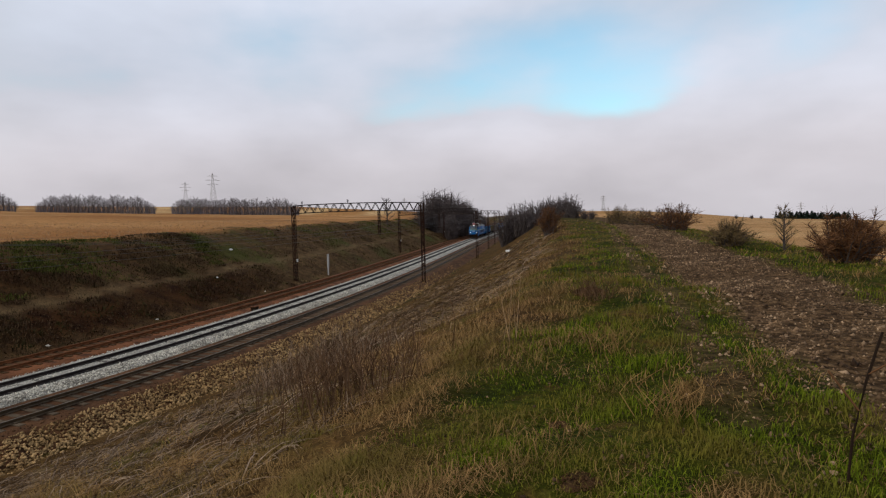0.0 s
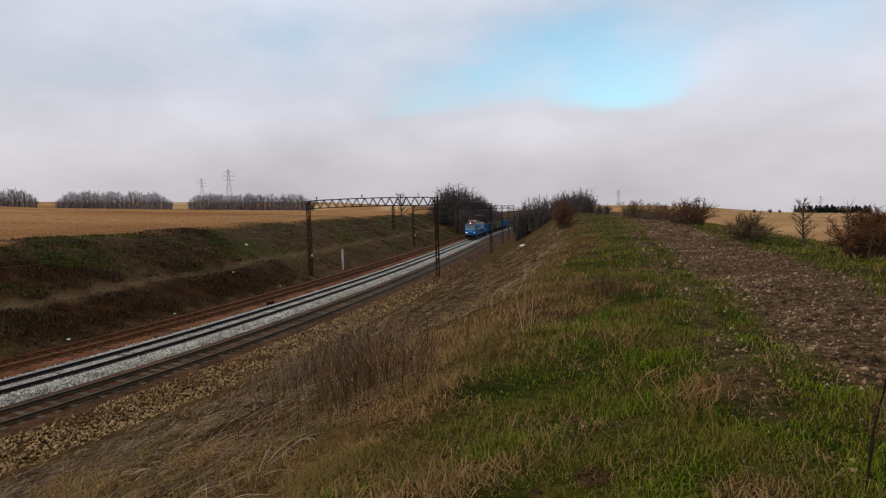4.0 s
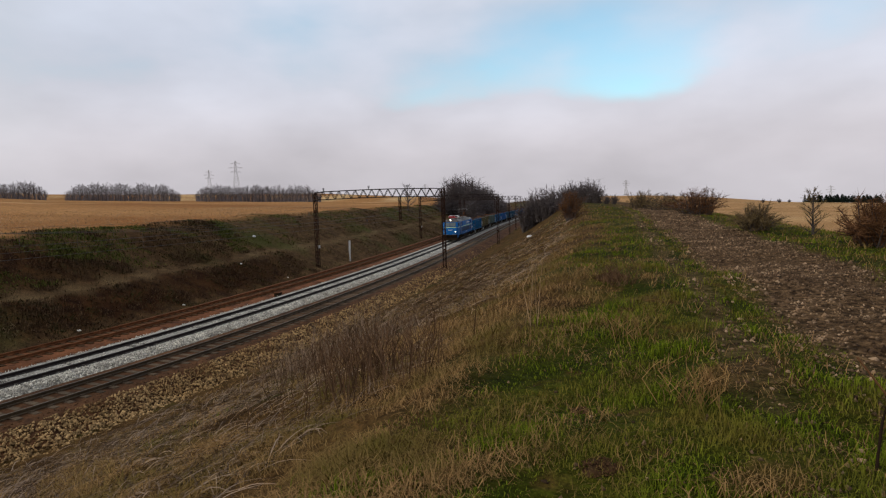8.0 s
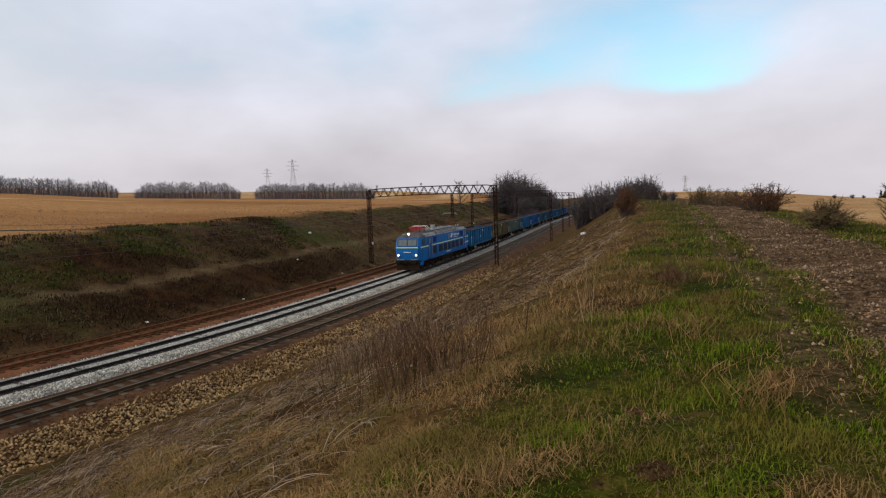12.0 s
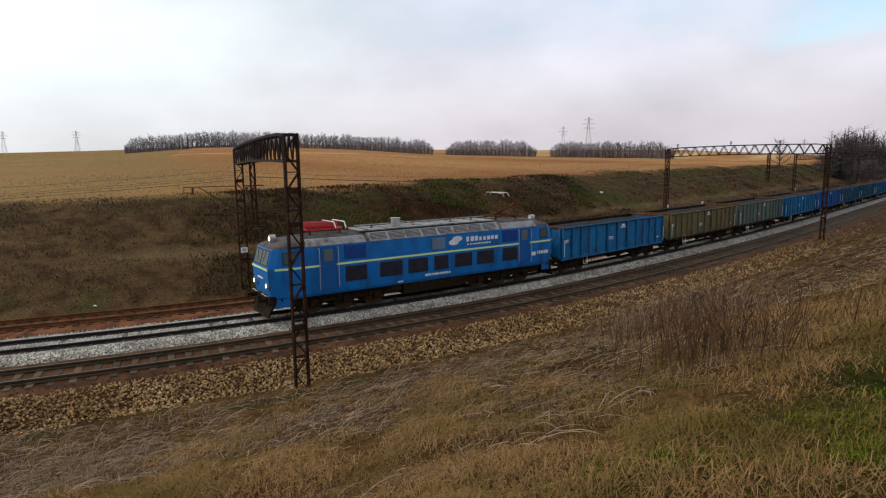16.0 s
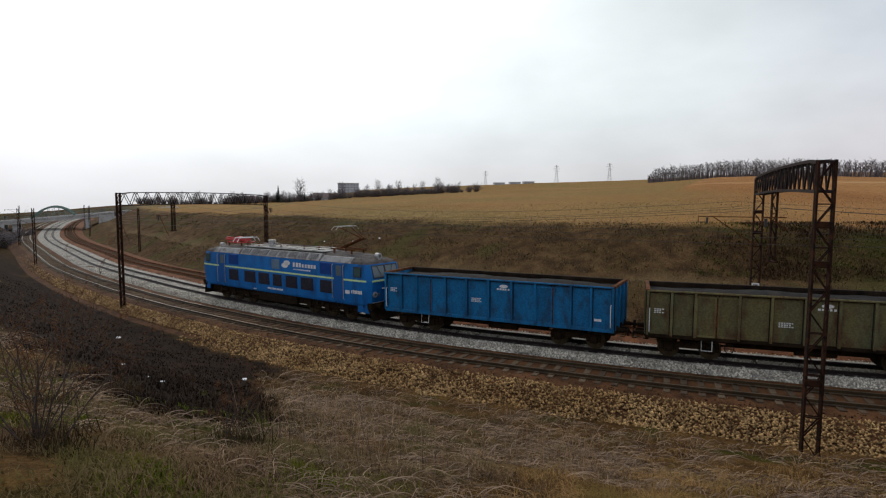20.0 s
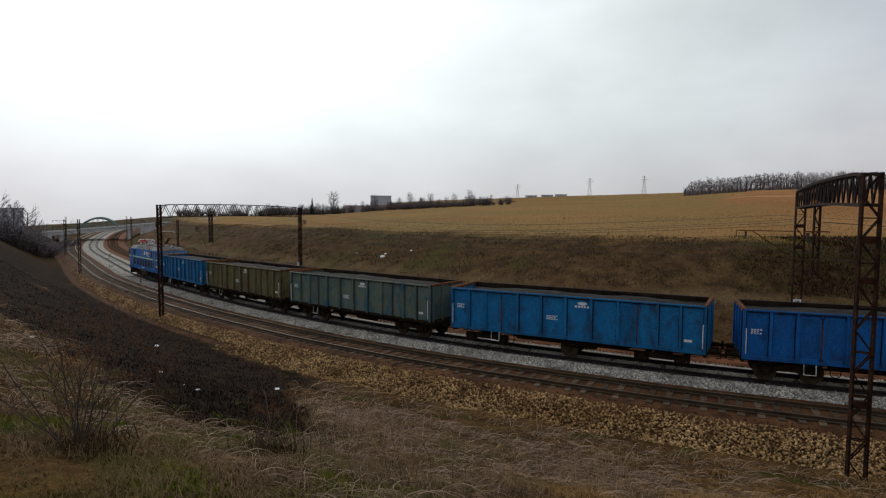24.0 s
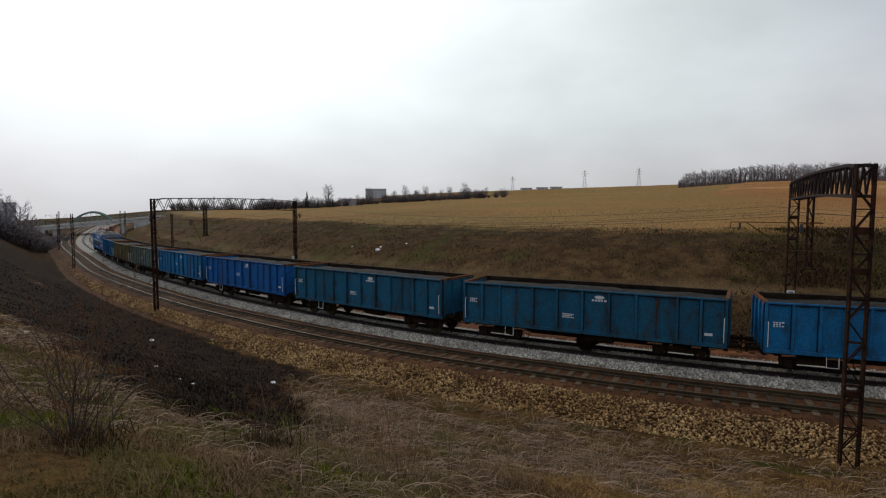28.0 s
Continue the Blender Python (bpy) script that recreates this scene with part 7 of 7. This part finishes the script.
def grow():
    rng = np.random.default_rng(21)
    # fresh grass on the crest
    x, y, r = scatter(620000, 1.6, 60, -40, 140, rng, 0.85)
    zone = zones(x, y)
    tuft = 0.5 + 0.5 * np.clip(1.5 * (0.6 * lumps(x, y, 0.38, 9) + 0.7 * lumps(x, y, 1.5, 2)), -1, 1)
    keep = (zone["green"] * (1 - zone["stony"]) > rng.uniform(0.15, 0.85, len(x))) & (tuft > rng.uniform(0.05, 0.75, len(x)))
    x, y, r, tuft = x[keep], y[keep], r[keep], tuft[keep]
    n = len(x)
    tall = rng.uniform(0.03, 0.085, n) * (0.4 + 1.7 * tuft ** 2) * (1 + r / 60)
    v, f = blades(x, y, height(x, y) - 0.01, tall, rng.uniform(0.0022, 0.005, n) * (1 + r / 6), rng.uniform(0.2, 0.9, n), rng)
    bulk("grass", v, f, M["blade_green"], "short green spring grass on the ridge", category="grass")
    # dead grass over the whole near bank
    x, y, r = scatter(560000, 1.7, 75, -40, 142, rng, 0.8)
    zone = zones(x, y)
    s, d = across(x, y)
    keep = (zone["dry"] * (1 - zone["burnt"]) * (1 - 0.75 * zone["green"]) * (1 - zone["stony"]) > rng.uniform(0.1, 0.9, len(x))) & (d < -8.9 - 0.7 * rng.random(len(x)))
    clump = 0.5 + 0.5 * np.clip(1.5 * (0.7 * lumps(x, y, 0.42, 6) + 0.6 * lumps(x, y, 1.3, 3)), -1, 1)
    lie = np.interp(s - S_ABEAM, CREST[0], CREST[1]) - d
    keep &= clump > rng.uniform(0, 0.7, len(x)) + 0.35 * smooth(-2.5, -5, lie)
    x, y, r, clump = x[keep], y[keep], r[keep], clump[keep]
    n = len(x)
    west = across(x, y)[0] - S_ABEAM + 2.5 * lumps(x, y, 2.0, 4) > -5
    for sel, material, name, label in ((~west, "blade_dry", "dry_grass", "matted straw-coloured dead grass on the bank"), (west, "blade_brown", "withered_grass", "withered brown grass above the burnt bank")):
        xs, ys, rs, cs = x[sel], y[sel], r[sel], clump[sel]
        k = len(xs)
        v, f = blades(xs, ys, height(xs, ys) - 0.02, rng.uniform(0.07, 0.24, k) * (0.4 + 1.2 * cs) * np.clip(0.5 + rs / 22, 0.5, 1), rng.uniform(0.002, 0.0045, k) * (1 + rs / 7), rng.uniform(0.7, 1.6, k), rng, 0.58)
        bulk(name, v, f, M[material], label, category="dry grass")
    # brambles: long arching canes that lie over one another
    for count, name, material, label, lo, hi, seed in ((26000, "brambles", "cane", "tangle of dead grey-brown bramble canes", 0.35, 1.2, 1), (6000, "pale_stalks", "cane_pale", "bleached broken stalks among the brambles", 0.2, 0.6, 2)):
        g = np.random.default_rng(30 + seed)
        x, y, r = scatter(count * 3, 3.5, 70, -15, 138, g, 0.75)
        zone = zones(x, y)
        s, d = across(x, y)
        keep = (zone["dry"] * (1 - zone["burnt"]) > 0.5) & (d < -9.3) & (d > np.interp(s - S_ABEAM, CREST[0], CREST[1]) + 1.2) & (lumps(x, y, 3.0, 3.0 + seed) > -0.25)
        x, y, r = x[keep][:count], y[keep][:count], r[keep][:count]
        n = len(x)
        z = height(x, y)
        a, ln = g.uniform(0, 2 * np.pi, n), g.uniform(lo, hi, n) * np.where(across(x, y)[0] - S_ABEAM > -4, np.clip(r / 16, 0.4, 1), np.clip(r / 15, 0.5, 1))
        rise = ln * g.uniform(0.02, 0.24, n)
        w = g.uniform(0.0016, 0.0036, n) * (1 + r / 9) * (1.4 if seed == 2 else 1.2)
        k = 6
        t = np.linspace(0, 1, k)[None]
        wob = g.normal(0, 0.018, (n, k)) * ln[:, None]
        px = x[:, None] + np.cos(a)[:, None] * ln[:, None] * t - np.sin(a)[:, None] * wob
        py = y[:, None] + np.sin(a)[:, None] * ln[:, None] * t + np.cos(a)[:, None] * wob
        pz = z[:, None] + rise[:, None] * 4 * t * (1.05 - t) - 0.02 + (height(px.ravel(), py.ravel()).reshape(n, k) - z[:, None]) * t
        up = np.array([0, 0, 1.0])
        p = np.stack([px, py, pz], -1)
        side = np.stack([-np.sin(a), np.cos(a), 0.8 + 0 * a], -1) * w[:, None] / 1.3
        v = np.stack([p - side[:, None] * (1.1 - t[..., None]), p + side[:, None] * (1.1 - t[..., None])], 2).reshape(-1, 3)
        b = (2 * k * np.arange(n))[:, None, None] + 2 * np.arange(k - 1)[None, :, None]
        f = (b + np.array([0, 1, 3, 2])[None, None]).reshape(-1, 4)
        bulk(name, v, f, M[material], label, category="brambles")
    # scrub on the far bank
    g = np.random.default_rng(40)
    s = S_ABEAM + np.where(g.random(150000) < 0.45, g.uniform(-62, -8, 150000), g.uniform(-210, 120, 150000))
    d = g.uniform(7.6, 24.5, len(s))
    p = np.array([on_line(a, b)[:2] for a, b in zip(s, d)])
    x, y = p[:, 0], p[:, 1]
    patch = lumps(x, y, 4.0, 2.2) + 0.6 * lumps(x, y, 1.3, 7)
    on_terrace = (d > 12.5) & (d < 14.5)
    keep = (patch > g.uniform(-1.0, 0.7, len(x))) & ~(on_terrace & (g.random(len(x)) < 0.9))
    x, y, d, patch = x[keep], y[keep], d[keep], patch[keep]
    greens = (lumps(x, y, 6.5, 4.4) + 0.5 * lumps(x, y, 1.7, 3) > 0.12) & (d > 15.0)
    for sel, name, material, label in ((~greens, "bank_scrub", "scrub", "dark dead scrub on the far bank"), (greens, "bank_brambles", "scrub_green", "green bramble patches on the far bank")):
        xs, ys, ps = x[sel], y[sel], patch[sel]
        n = len(xs)
        r = np.hypot(xs, ys)
        v, f = blades(xs, ys, height(xs, ys) - 0.03, g.uniform(0.12, 0.36, n) * (1 + 0.7 * np.clip(ps, 0, 1)) * np.where(across(xs, ys)[0] - S_ABEAM > -8, 0.5, 0.9), g.uniform(0.03, 0.07, n) * (0.6 + r / 90), g.uniform(0.3, 1.2, n), g)
        bulk(name, v, f, M[material], label, category="scrub")
    # tufted grass on the open part of the far bank
    s = S_ABEAM + np.where(g.random(60000) < 0.75, g.uniform(-25, 70, 60000), g.uniform(-150, -55, 60000))
    d = g.uniform(8.3, 23.5, len(s))
    p = np.array([on_line(a, b)[:2] for a, b in zip(s, d)])
    x, y = p[:, 0], p[:, 1]
    keep = lumps(x, y, 2.4, 5.2) + 0.7 * lumps(x, y, 0.9, 1) > g.uniform(-1.0, 0.8, len(x))
    x, y = x[keep], y[keep]
    n, r = len(x), np.hypot(x, y)
    v, f = blades(x, y, height(x, y) - 0.02, g.uniform(0.12, 0.34, n), g.uniform(0.022, 0.045, n) * (0.6 + r / 90), g.uniform(0.6, 1.5, n), g)
    bulk("bank_grass", v, f, M["blade_bank"], "tufted withered grass on the far bank", category="dry grass")
    # charred stubble
    x, y, r = scatter(60000, 6, 75, 85, 132, g)
    keep = zones(x, y)["burnt"] > 0.5
    x, y, r = x[keep], y[keep], r[keep]
    n = len(x)
    v, f = blades(x, y, height(x, y) - 0.01, g.uniform(0.04, 0.16, n), g.uniform(0.008, 0.016, n) * (1 + r / 12), g.uniform(0.3, 1.2, n), g)
    bulk("burnt_stubble", v, f, M["char"], "black burnt stubble on the bank", category="burnt grass")
    # stubble on the near part of the field
    s = S_ABEAM + g.uniform(-130, 90, 15000)
    d = 23.6 + 28 * g.random(len(s)) ** 1.8
    p = np.array([on_line(a, b)[:2] for a, b in zip(s, d)])
    x, y = p[:, 0], p[:, 1]
    n = len(x)
    v, f = blades(x, y, height(x, y) - 0.02, g.uniform(0.08, 0.22, n), g.uniform(0.05, 0.1, n), g.uniform(0.1, 0.8, n), g)
    bulk("stubble", v, f, M["cane_pale"], "dry stubble along the edge of the field", category="stubble")
    # stones of the track along the ridge
    n = 34000
    y = -2.5 + 62 * g.random(n) ** 1.7
    x = path_edge(y) + g.uniform(-0.3, 2.7, n)
    rut = g.random(n) < 0.05
    x = np.where(rut, path_edge(y) - g.uniform(0.55, 1.1, n), x)
    size = g.uniform(0.007, 0.024, n) * (1 + np.maximum(y, 0) / 45) * np.where(g.random(n) < 0.06, 1.9, 1)
    light = g.random(n) < np.where(rut, 0.35, 0.16)
    for sel, material, label in ((~light, "stone_grey", "brown-grey gravel of the ridge track"), (light, "stone_pale", "pale limestone gravel of the ridge track")):
        v, f = pebbles(x[sel], y[sel], height(x[sel], y[sel]) + 0.003, size[sel], g)
        bulk("gravel", v, f, M[material], label, category="gravel")
    n = 900
    x, y, r = scatter(n, 2, 16, -35, 40, g)
    keep = zones(x, y)["green"] > 0.5
    v, f = pebbles(x[keep], y[keep], height(x[keep], y[keep]), g.uniform(0.008, 0.028, keep.sum()), g)
    bulk("scattered_stones", v, f, M["stone_grey"], "small pale stones in the grass", category="stones")


grow()
# ---- single small things ----
def ground_z(x, y):
    return float(height(np.array([x]), np.array([y]))[0])


def stalks(name, x, y, count, spread, lo, hi, material, label, category, seed, lean=0.12, thick=0.006):
    """A clump of upright stems from one place."""
    rng = random.Random(seed)
    root = thing(name, label, category, m=pose(x, y, ground_z(x, y)))
    sh, heads = Shape(), Shape()
    for _ in range(count):
        bx, by = rng.gauss(0, spread), rng.gauss(0, spread)
        z = ground_z(x + bx, y + by) - ground_z(x, y)
        h = rng.uniform(lo, hi)
        p = Vector((bx, by, z - 0.02))
        q = p + Vector((rng.gauss(0, lean), rng.gauss(0, lean), 0.6)) * h
        t = q + Vector((rng.gauss(0, lean), rng.gauss(0, lean), 0.4)) * h
        sh.tube(p, q, thick, thick * 0.8, 3, caps=False).tube(q, t, thick * 0.8, thick * 0.4, 3, caps=False)
        for _ in range(2):
            u = q.lerp(t, rng.random())
            heads.tube(u, u + Vector((rng.gauss(0, 0.06), rng.gauss(0, 0.06), 0.08)), thick * 0.9, thick * 0.2, 3, caps=False)
    tagged(part("stem", sh, M[material], root, "thin upright stems"), kind="stuff")
    tagged(part("side_shoot", heads, M[material], root, "short side shoots"), kind="stuff")
    return root


stalks("dead_weeds", -2.3, 6.6, 190, 0.42, 0.35, 0.85, "weed_red", "clump of reddish dead weed stems on the bank", "weeds", 1)
stalks("dead_weeds", -4.3, 11.2, 200, 0.7, 0.5, 1.0, "cane", "clump of grey dead weed stems on the bank", "weeds", 2)
stalks("dead_weeds", -3.4, 8.6, 110, 0.5, 0.3, 0.7, "weed_red", "clump of reddish dead weed stems on the bank", "weeds", 3)
stalks("dead_weeds", -6.2, 13.0, 80, 0.7, 0.4, 0.9, "cane", "clump of grey dead weed stems on the bank", "weeds", 4)
stalks("reed_stalks", -0.42, 7.6, 5, 0.05, 0.75, 1.15, "cane_pale", "tall pale reed stalks leaning on the crest", "reeds", 5, 0.07, 0.0035)
stalks("dry_tuft", 0.75, 6.9, 40, 0.12, 0.2, 0.42, "blade_dry", "straw-coloured tuft of last year's grass", "grass tuft", 6, 0.25, 0.004)
stalks("dry_tuft", 0.95, 4.6, 40, 0.12, 0.15, 0.36, "blade_dry", "straw-coloured tuft of last year's grass", "grass tuft", 7, 0.25, 0.004)
stalks("dry_tuft", 0.95, 11.0, 50, 0.2, 0.2, 0.45, "weed_red", "reddish-brown tuft of dead weeds on the crest", "grass tuft", 8, 0.25, 0.006)
stalks("pale_weeds", -8.2, 1.6, 60, 0.5, 0.3, 0.75, "cane_pale", "bleached weed stems on the bank", "weeds", 9, 0.15, 0.003)
stalks("pale_weeds", -7.2, -1.4, 60, 0.45, 0.35, 0.9, "cane_pale", "bleached weed stems on the bank", "weeds", 10, 0.13, 0.003)
stalks("pale_weeds", -5.6, -1.2, 60, 0.5, 0.25, 0.7, "cane", "grey weed stems on the bank", "weeds", 12, 0.15, 0.003)
stalks("pale_weeds", -10.5, 22, 60, 0.9, 0.4, 0.9, "cane_pale", "bleached weed stems on the bank", "weeds", 11, 0.2, 0.004)


def thorn_shrub(x, y, seed, tall, count, label):
    """A bare shrub of long forked shoots with thorns, from a dark tussock."""
    rng = random.Random(seed)
    root = thing("thorn_shrub", label, "shrub", m=pose(x, y, ground_z(x, y)))
    sh, th = Shape(), Shape()

    def shoot(p, d, ln, r, depth):
        k = 5
        for i in range(k):
            d = (d + Vector((rng.gauss(0, 0.10), rng.gauss(0, 0.10), rng.gauss(-0.03, 0.08)))).normalized()
            q = p + d * ln / k
            sh.tube(p, q, r, r * 0.85, 4, caps=False)
            for _ in range(2):
                e = Vector((rng.gauss(0, 1), rng.gauss(0, 1), rng.gauss(0, 1))).normalized()
                th.tube(q, q + e * 0.035, 0.003, 0.0005, 3, caps=False)
            p, r = q, r * 0.85
            if depth and i > 0 and rng.random() < 0.75:
                shoot(p, (d + Vector((rng.gauss(0, 0.6), rng.gauss(0, 0.6), rng.uniform(0, 0.5)))).normalized(), ln * rng.uniform(0.3, 0.55), r * 0.7, depth - 1)

    for _ in range(count):
        a = rng.uniform(0, 6.28)
        shoot(Vector((rng.gauss(0, 0.06), rng.gauss(0, 0.06), -0.03)), Vector((math.cos(a) * rng.uniform(0.1, 0.75), math.sin(a) * rng.uniform(0.1, 0.75), 1)).normalized(), tall * rng.uniform(0.5, 1.05), 0.007, 2)
    part("shoot", sh, M["bark"], root)
    tagged(part("thorn", th, M["twig_red"], root, "short thorns"), kind="stuff")
    g = np.random.default_rng(seed)
    bx, by = g.normal(0, 0.16, 500), g.normal(0, 0.16, 500)
    v, f = blades(bx, by, 0 * bx - 0.05, g.uniform(0.12, 0.36, 500), g.uniform(0.005, 0.01, 500), g.uniform(0.4, 1.3, 500), g)
    part("tussock", mesh_of("tussock", v, f, M["scrub"]), None, root, "matted dead grass at its foot")
    return root


thorn_shrub(-4.4, -3.3, 3, 1.2, 15, "bare thorny rose shrub on the grassy bank")
thorn_shrub(-6.6, -4.9, 4, 1.15, 7, "bare arching bramble shoots over the burnt bank")
thorn_shrub(-5.6, -2.2, 6, 0.7, 4, "small bare thorny shoots on the bank")
thorn_shrub(-8.6, -5.2, 7, 0.9, 4, "bare thorny shoots at the edge of the burnt grass")


def dark_stick():
    x, y = 1.72, 3.62
    root = thing("dead_branch", "thin black dead branch stuck upright in the grass", "branch", m=pose(x, y, ground_z(x, y)))
    sh = Shape().line([(0, 0, -0.1), (0.04, 0.02, 0.3), (0.11, 0.03, 0.62), (0.2, 0.05, 0.9)], 0.008, 5)
    part("stem", sh, M["char"], root)
    part("side_twig", Shape().line([(0.07, 0.02, 0.45), (-0.06, 0.1, 0.66)], 0.006, 4).line([(0.12, 0.03, 0.66), (0.3, -0.02, 0.8)], 0.005, 4).line([(0.03, 0.02, 0.25), (0.14, 0.06, 0.36)], 0.005, 4), M["twig_red"], root)


dark_stick()


def lump(name, x, y, size, flat, material, label, category, seed, group=""):
    """A rounded uneven stone, molehill or scrap."""
    rng = random.Random(seed)
    bm = bmesh.new()
    bmesh.ops.create_icosphere(bm, subdivisions=2, radius=1)
    for v in bm.verts:
        v.co *= 1 + 0.35 * noise.noise(v.co * 1.7 + Vector((seed, 0, 0)))
        v.co.z *= flat
    me = bpy.data.meshes.new(name)
    bm.to_mesh(me)
    bm.free()
    me.materials.append(M[material])
    ob = new(name, me)
    ob.matrix_world = pose(x, y, ground_z(x, y) + size * flat * 0.35, 0, 0, rng.uniform(0, 360)) @ Matrix.Diagonal((size, size * rng.uniform(0.6, 0.9), size, 1))
    return tagged(ob, label, category, group)


def molehill(x, y, size, seed):
    """A low mound of loose soil: a rounded heap under crumbs."""
    root = thing("molehill", "low brown molehill of loose soil in the grass", "molehill", "molehills on the ridge", m=pose(x, y, ground_z(x, y)))
    g = np.random.default_rng(seed)
    heap = Shape()
    rings, n = 5, 14
    for i in range(rings + 1):
        t = i / rings
        for k in range(n):
            a = 2 * math.pi * k / n
            rad = size * t * (1 + 0.18 * math.sin(3 * a + seed))
            heap.v.append((rad * math.cos(a), rad * math.sin(a), size * 0.32 * (1 - t * t) - 0.03 + 0.01 * g.normal()))
    for i in range(rings):
        heap.f += [(i * n + k, (i + 1) * n + k, (i + 1) * n + (k + 1) % n, i * n + (k + 1) % n) for k in range(n)]
    part("mound", heap, M["sleeper_old"], root, flat=False)
    r, a = size * np.sqrt(g.random(420)) * 1.15, g.uniform(0, 6.28, 420)
    v, f = pebbles(r * np.cos(a), r * np.sin(a), size * 0.32 * (1 - np.minimum(r / size, 1) ** 2) - 0.02, g.uniform(0.05, 0.13, 420) * size * 0.6, g)
    tagged(part("loose_soil", mesh_of("loose_soil", v, f, M["sleeper_old"]), None, root, "loose crumbs of soil"), kind="stuff")
    return root


for _i, (_x, _y, _s) in enumerate(((1.74, 3.8, 0.04), (1.8, 3.95, 0.032), (2.21, 7.94, 0.05), (2.35, 8.8, 0.04), (1.2, 5.1, 0.028), (0.95, 11.3, 0.045), (0.45, 3.3, 0.022), (2.6, 6.6, 0.05), (1.6, 4.9, 0.025), (0.2, 4.4, 0.025), (1.4, 5.9, 0.03), (1.95, 6.6, 0.03), (1.85, 5.3, 0.03), (1.1, 3.9, 0.02), (2.0, 9.6, 0.04), (2.3, 11.0, 0.05))):
    lump("pale_stone", _x, _y, _s * 0.7, 0.6, "stone_pale", "pale limestone lying in the grass", "stone", _i, "pale stones on the ridge")
for _i, (_x, _y, _s) in enumerate(((0.95, 11.6, 0.34), (0.22, 3.45, 0.16), (0.15, 4.6, 0.13), (0.9, 8.6, 0.2))):
    molehill(_x, _y, _s, 20 + _i)
for _i, (_x, _y, _s) in enumerate(((-21.39, -7.97, 0.11), (-11.05, -5.73, 0.045), (-11.6, -6.3, 0.04), (-18.4, -15.28, 0.09), (-16.0, -9.4, 0.06), (-6.0, 16.0, 0.09), (-3.25, 62.5, 0.35), (-5.2, 12.2, 0.08), (-30, -17.8, 0.18))):
    lump("litter_scrap", _x, _y, _s, 0.45, "litter", "scrap of white rubbish lying on the bank", "litter", 40 + _i, "white scraps on the bank")
for _i, (_s, _d, _k) in enumerate(((33.3, 16.5, 0.3), (33.8, 17.2, 0.2), (39.5, 17.0, 0.16), (30, 18, 0.16), (-64, 17.5, 0.25), (-52, 12, 0.15))):
    _x, _y, _z, _h = on_line(S_ABEAM + _s, _d)
    lump("litter_pile", _x, _y, _k, 0.5, "litter", "heap of pale rubbish dumped on the far bank", "litter", 60 + _i, "rubbish on the far bank")
for _i, (_s, _d, _k) in enumerate(((25.5, 8.6, 0.5), (-2, 8.3, 0.2), (-15, 8.2, 0.22), (-28, 8.2, 0.3), (-38, 8.2, 0.25), (-55, 8.3, 0.2))):
    _x, _y, _z, _h = on_line(S_ABEAM + _s, _d)
    lump("ballast_mound", _x, _y, _k * 0.65, 0.4, "stone_white", "pale heap of spent ballast at the foot of the bank", "rubble", 80 + _i, "heaps at the foot of the bank")


def line_post(s, d, tall, striped, label):
    x, y, z, h = on_line(S_ABEAM + s, d)
    root = thing("line_post", label, "post", m=pose(x, y, ground_z(x, y) - 0.1, 0, 4 if striped else 0, math.degrees(h)))
    part("post", Shape().box(-0.07, 0.07, -0.07, 0.07, 0, tall * 0.45), M["concrete"], root)
    if striped:
        for k in range(5):
            part("band", Shape().box(-0.16, 0.16, -0.11, 0.11, tall * 0.35 + 0.28 * k, tall * 0.35 + 0.28 * (k + 1)), M["off_white"] if k % 2 == 0 else M["dark_bar"], root, "white band" if k % 2 == 0 else "black band")
    else:
        part("board", Shape().box(-0.22, 0.22, -0.06, 0.06, tall * 0.4, tall, 0.02), M["concrete"], root, "pale concrete board")


line_post(-72.5, 8.1, 3.0, False, "tall pale concrete marker post beside the old track")
line_post(43.0, 9.0, 1.9, True, "black and white banded marker post beside the line")
x, y, z, h = on_line(S_ABEAM - 42.7, 2.35)
cab = thing("trackside_box", "small dark box between the tracks", "box", m=pose(x, y, z - 0.4, 0, 0, math.degrees(h)))
part("case", Shape().box(-0.3, 0.3, -0.2, 0.2, 0, 0.38, 0.03), M["bogie"], cab)
part("cover", Shape().box(-0.33, 0.33, -0.23, 0.23, 0.38, 0.44, 0.02), M["rust"], cab, "rusty lid")


# ---- what moves ----
def motions():
    for ob, back, length, pivot in train:
        walk(ob, [(t * 0.5, vehicle_pose(nose_at(t * 0.5) - back, length, pivot)) for t in range(57)])
    for ob, x, r in turning:
        if ob in near_wheels:
            walk(ob, [(k / 15, pose(x, 0, r, 0, math.degrees((nose_at(k / 15) - S_ABEAM) / r) % 360, 0)) for k in range(421)])


near_wheels = [w[0] for w in turning[:62]]
motions()
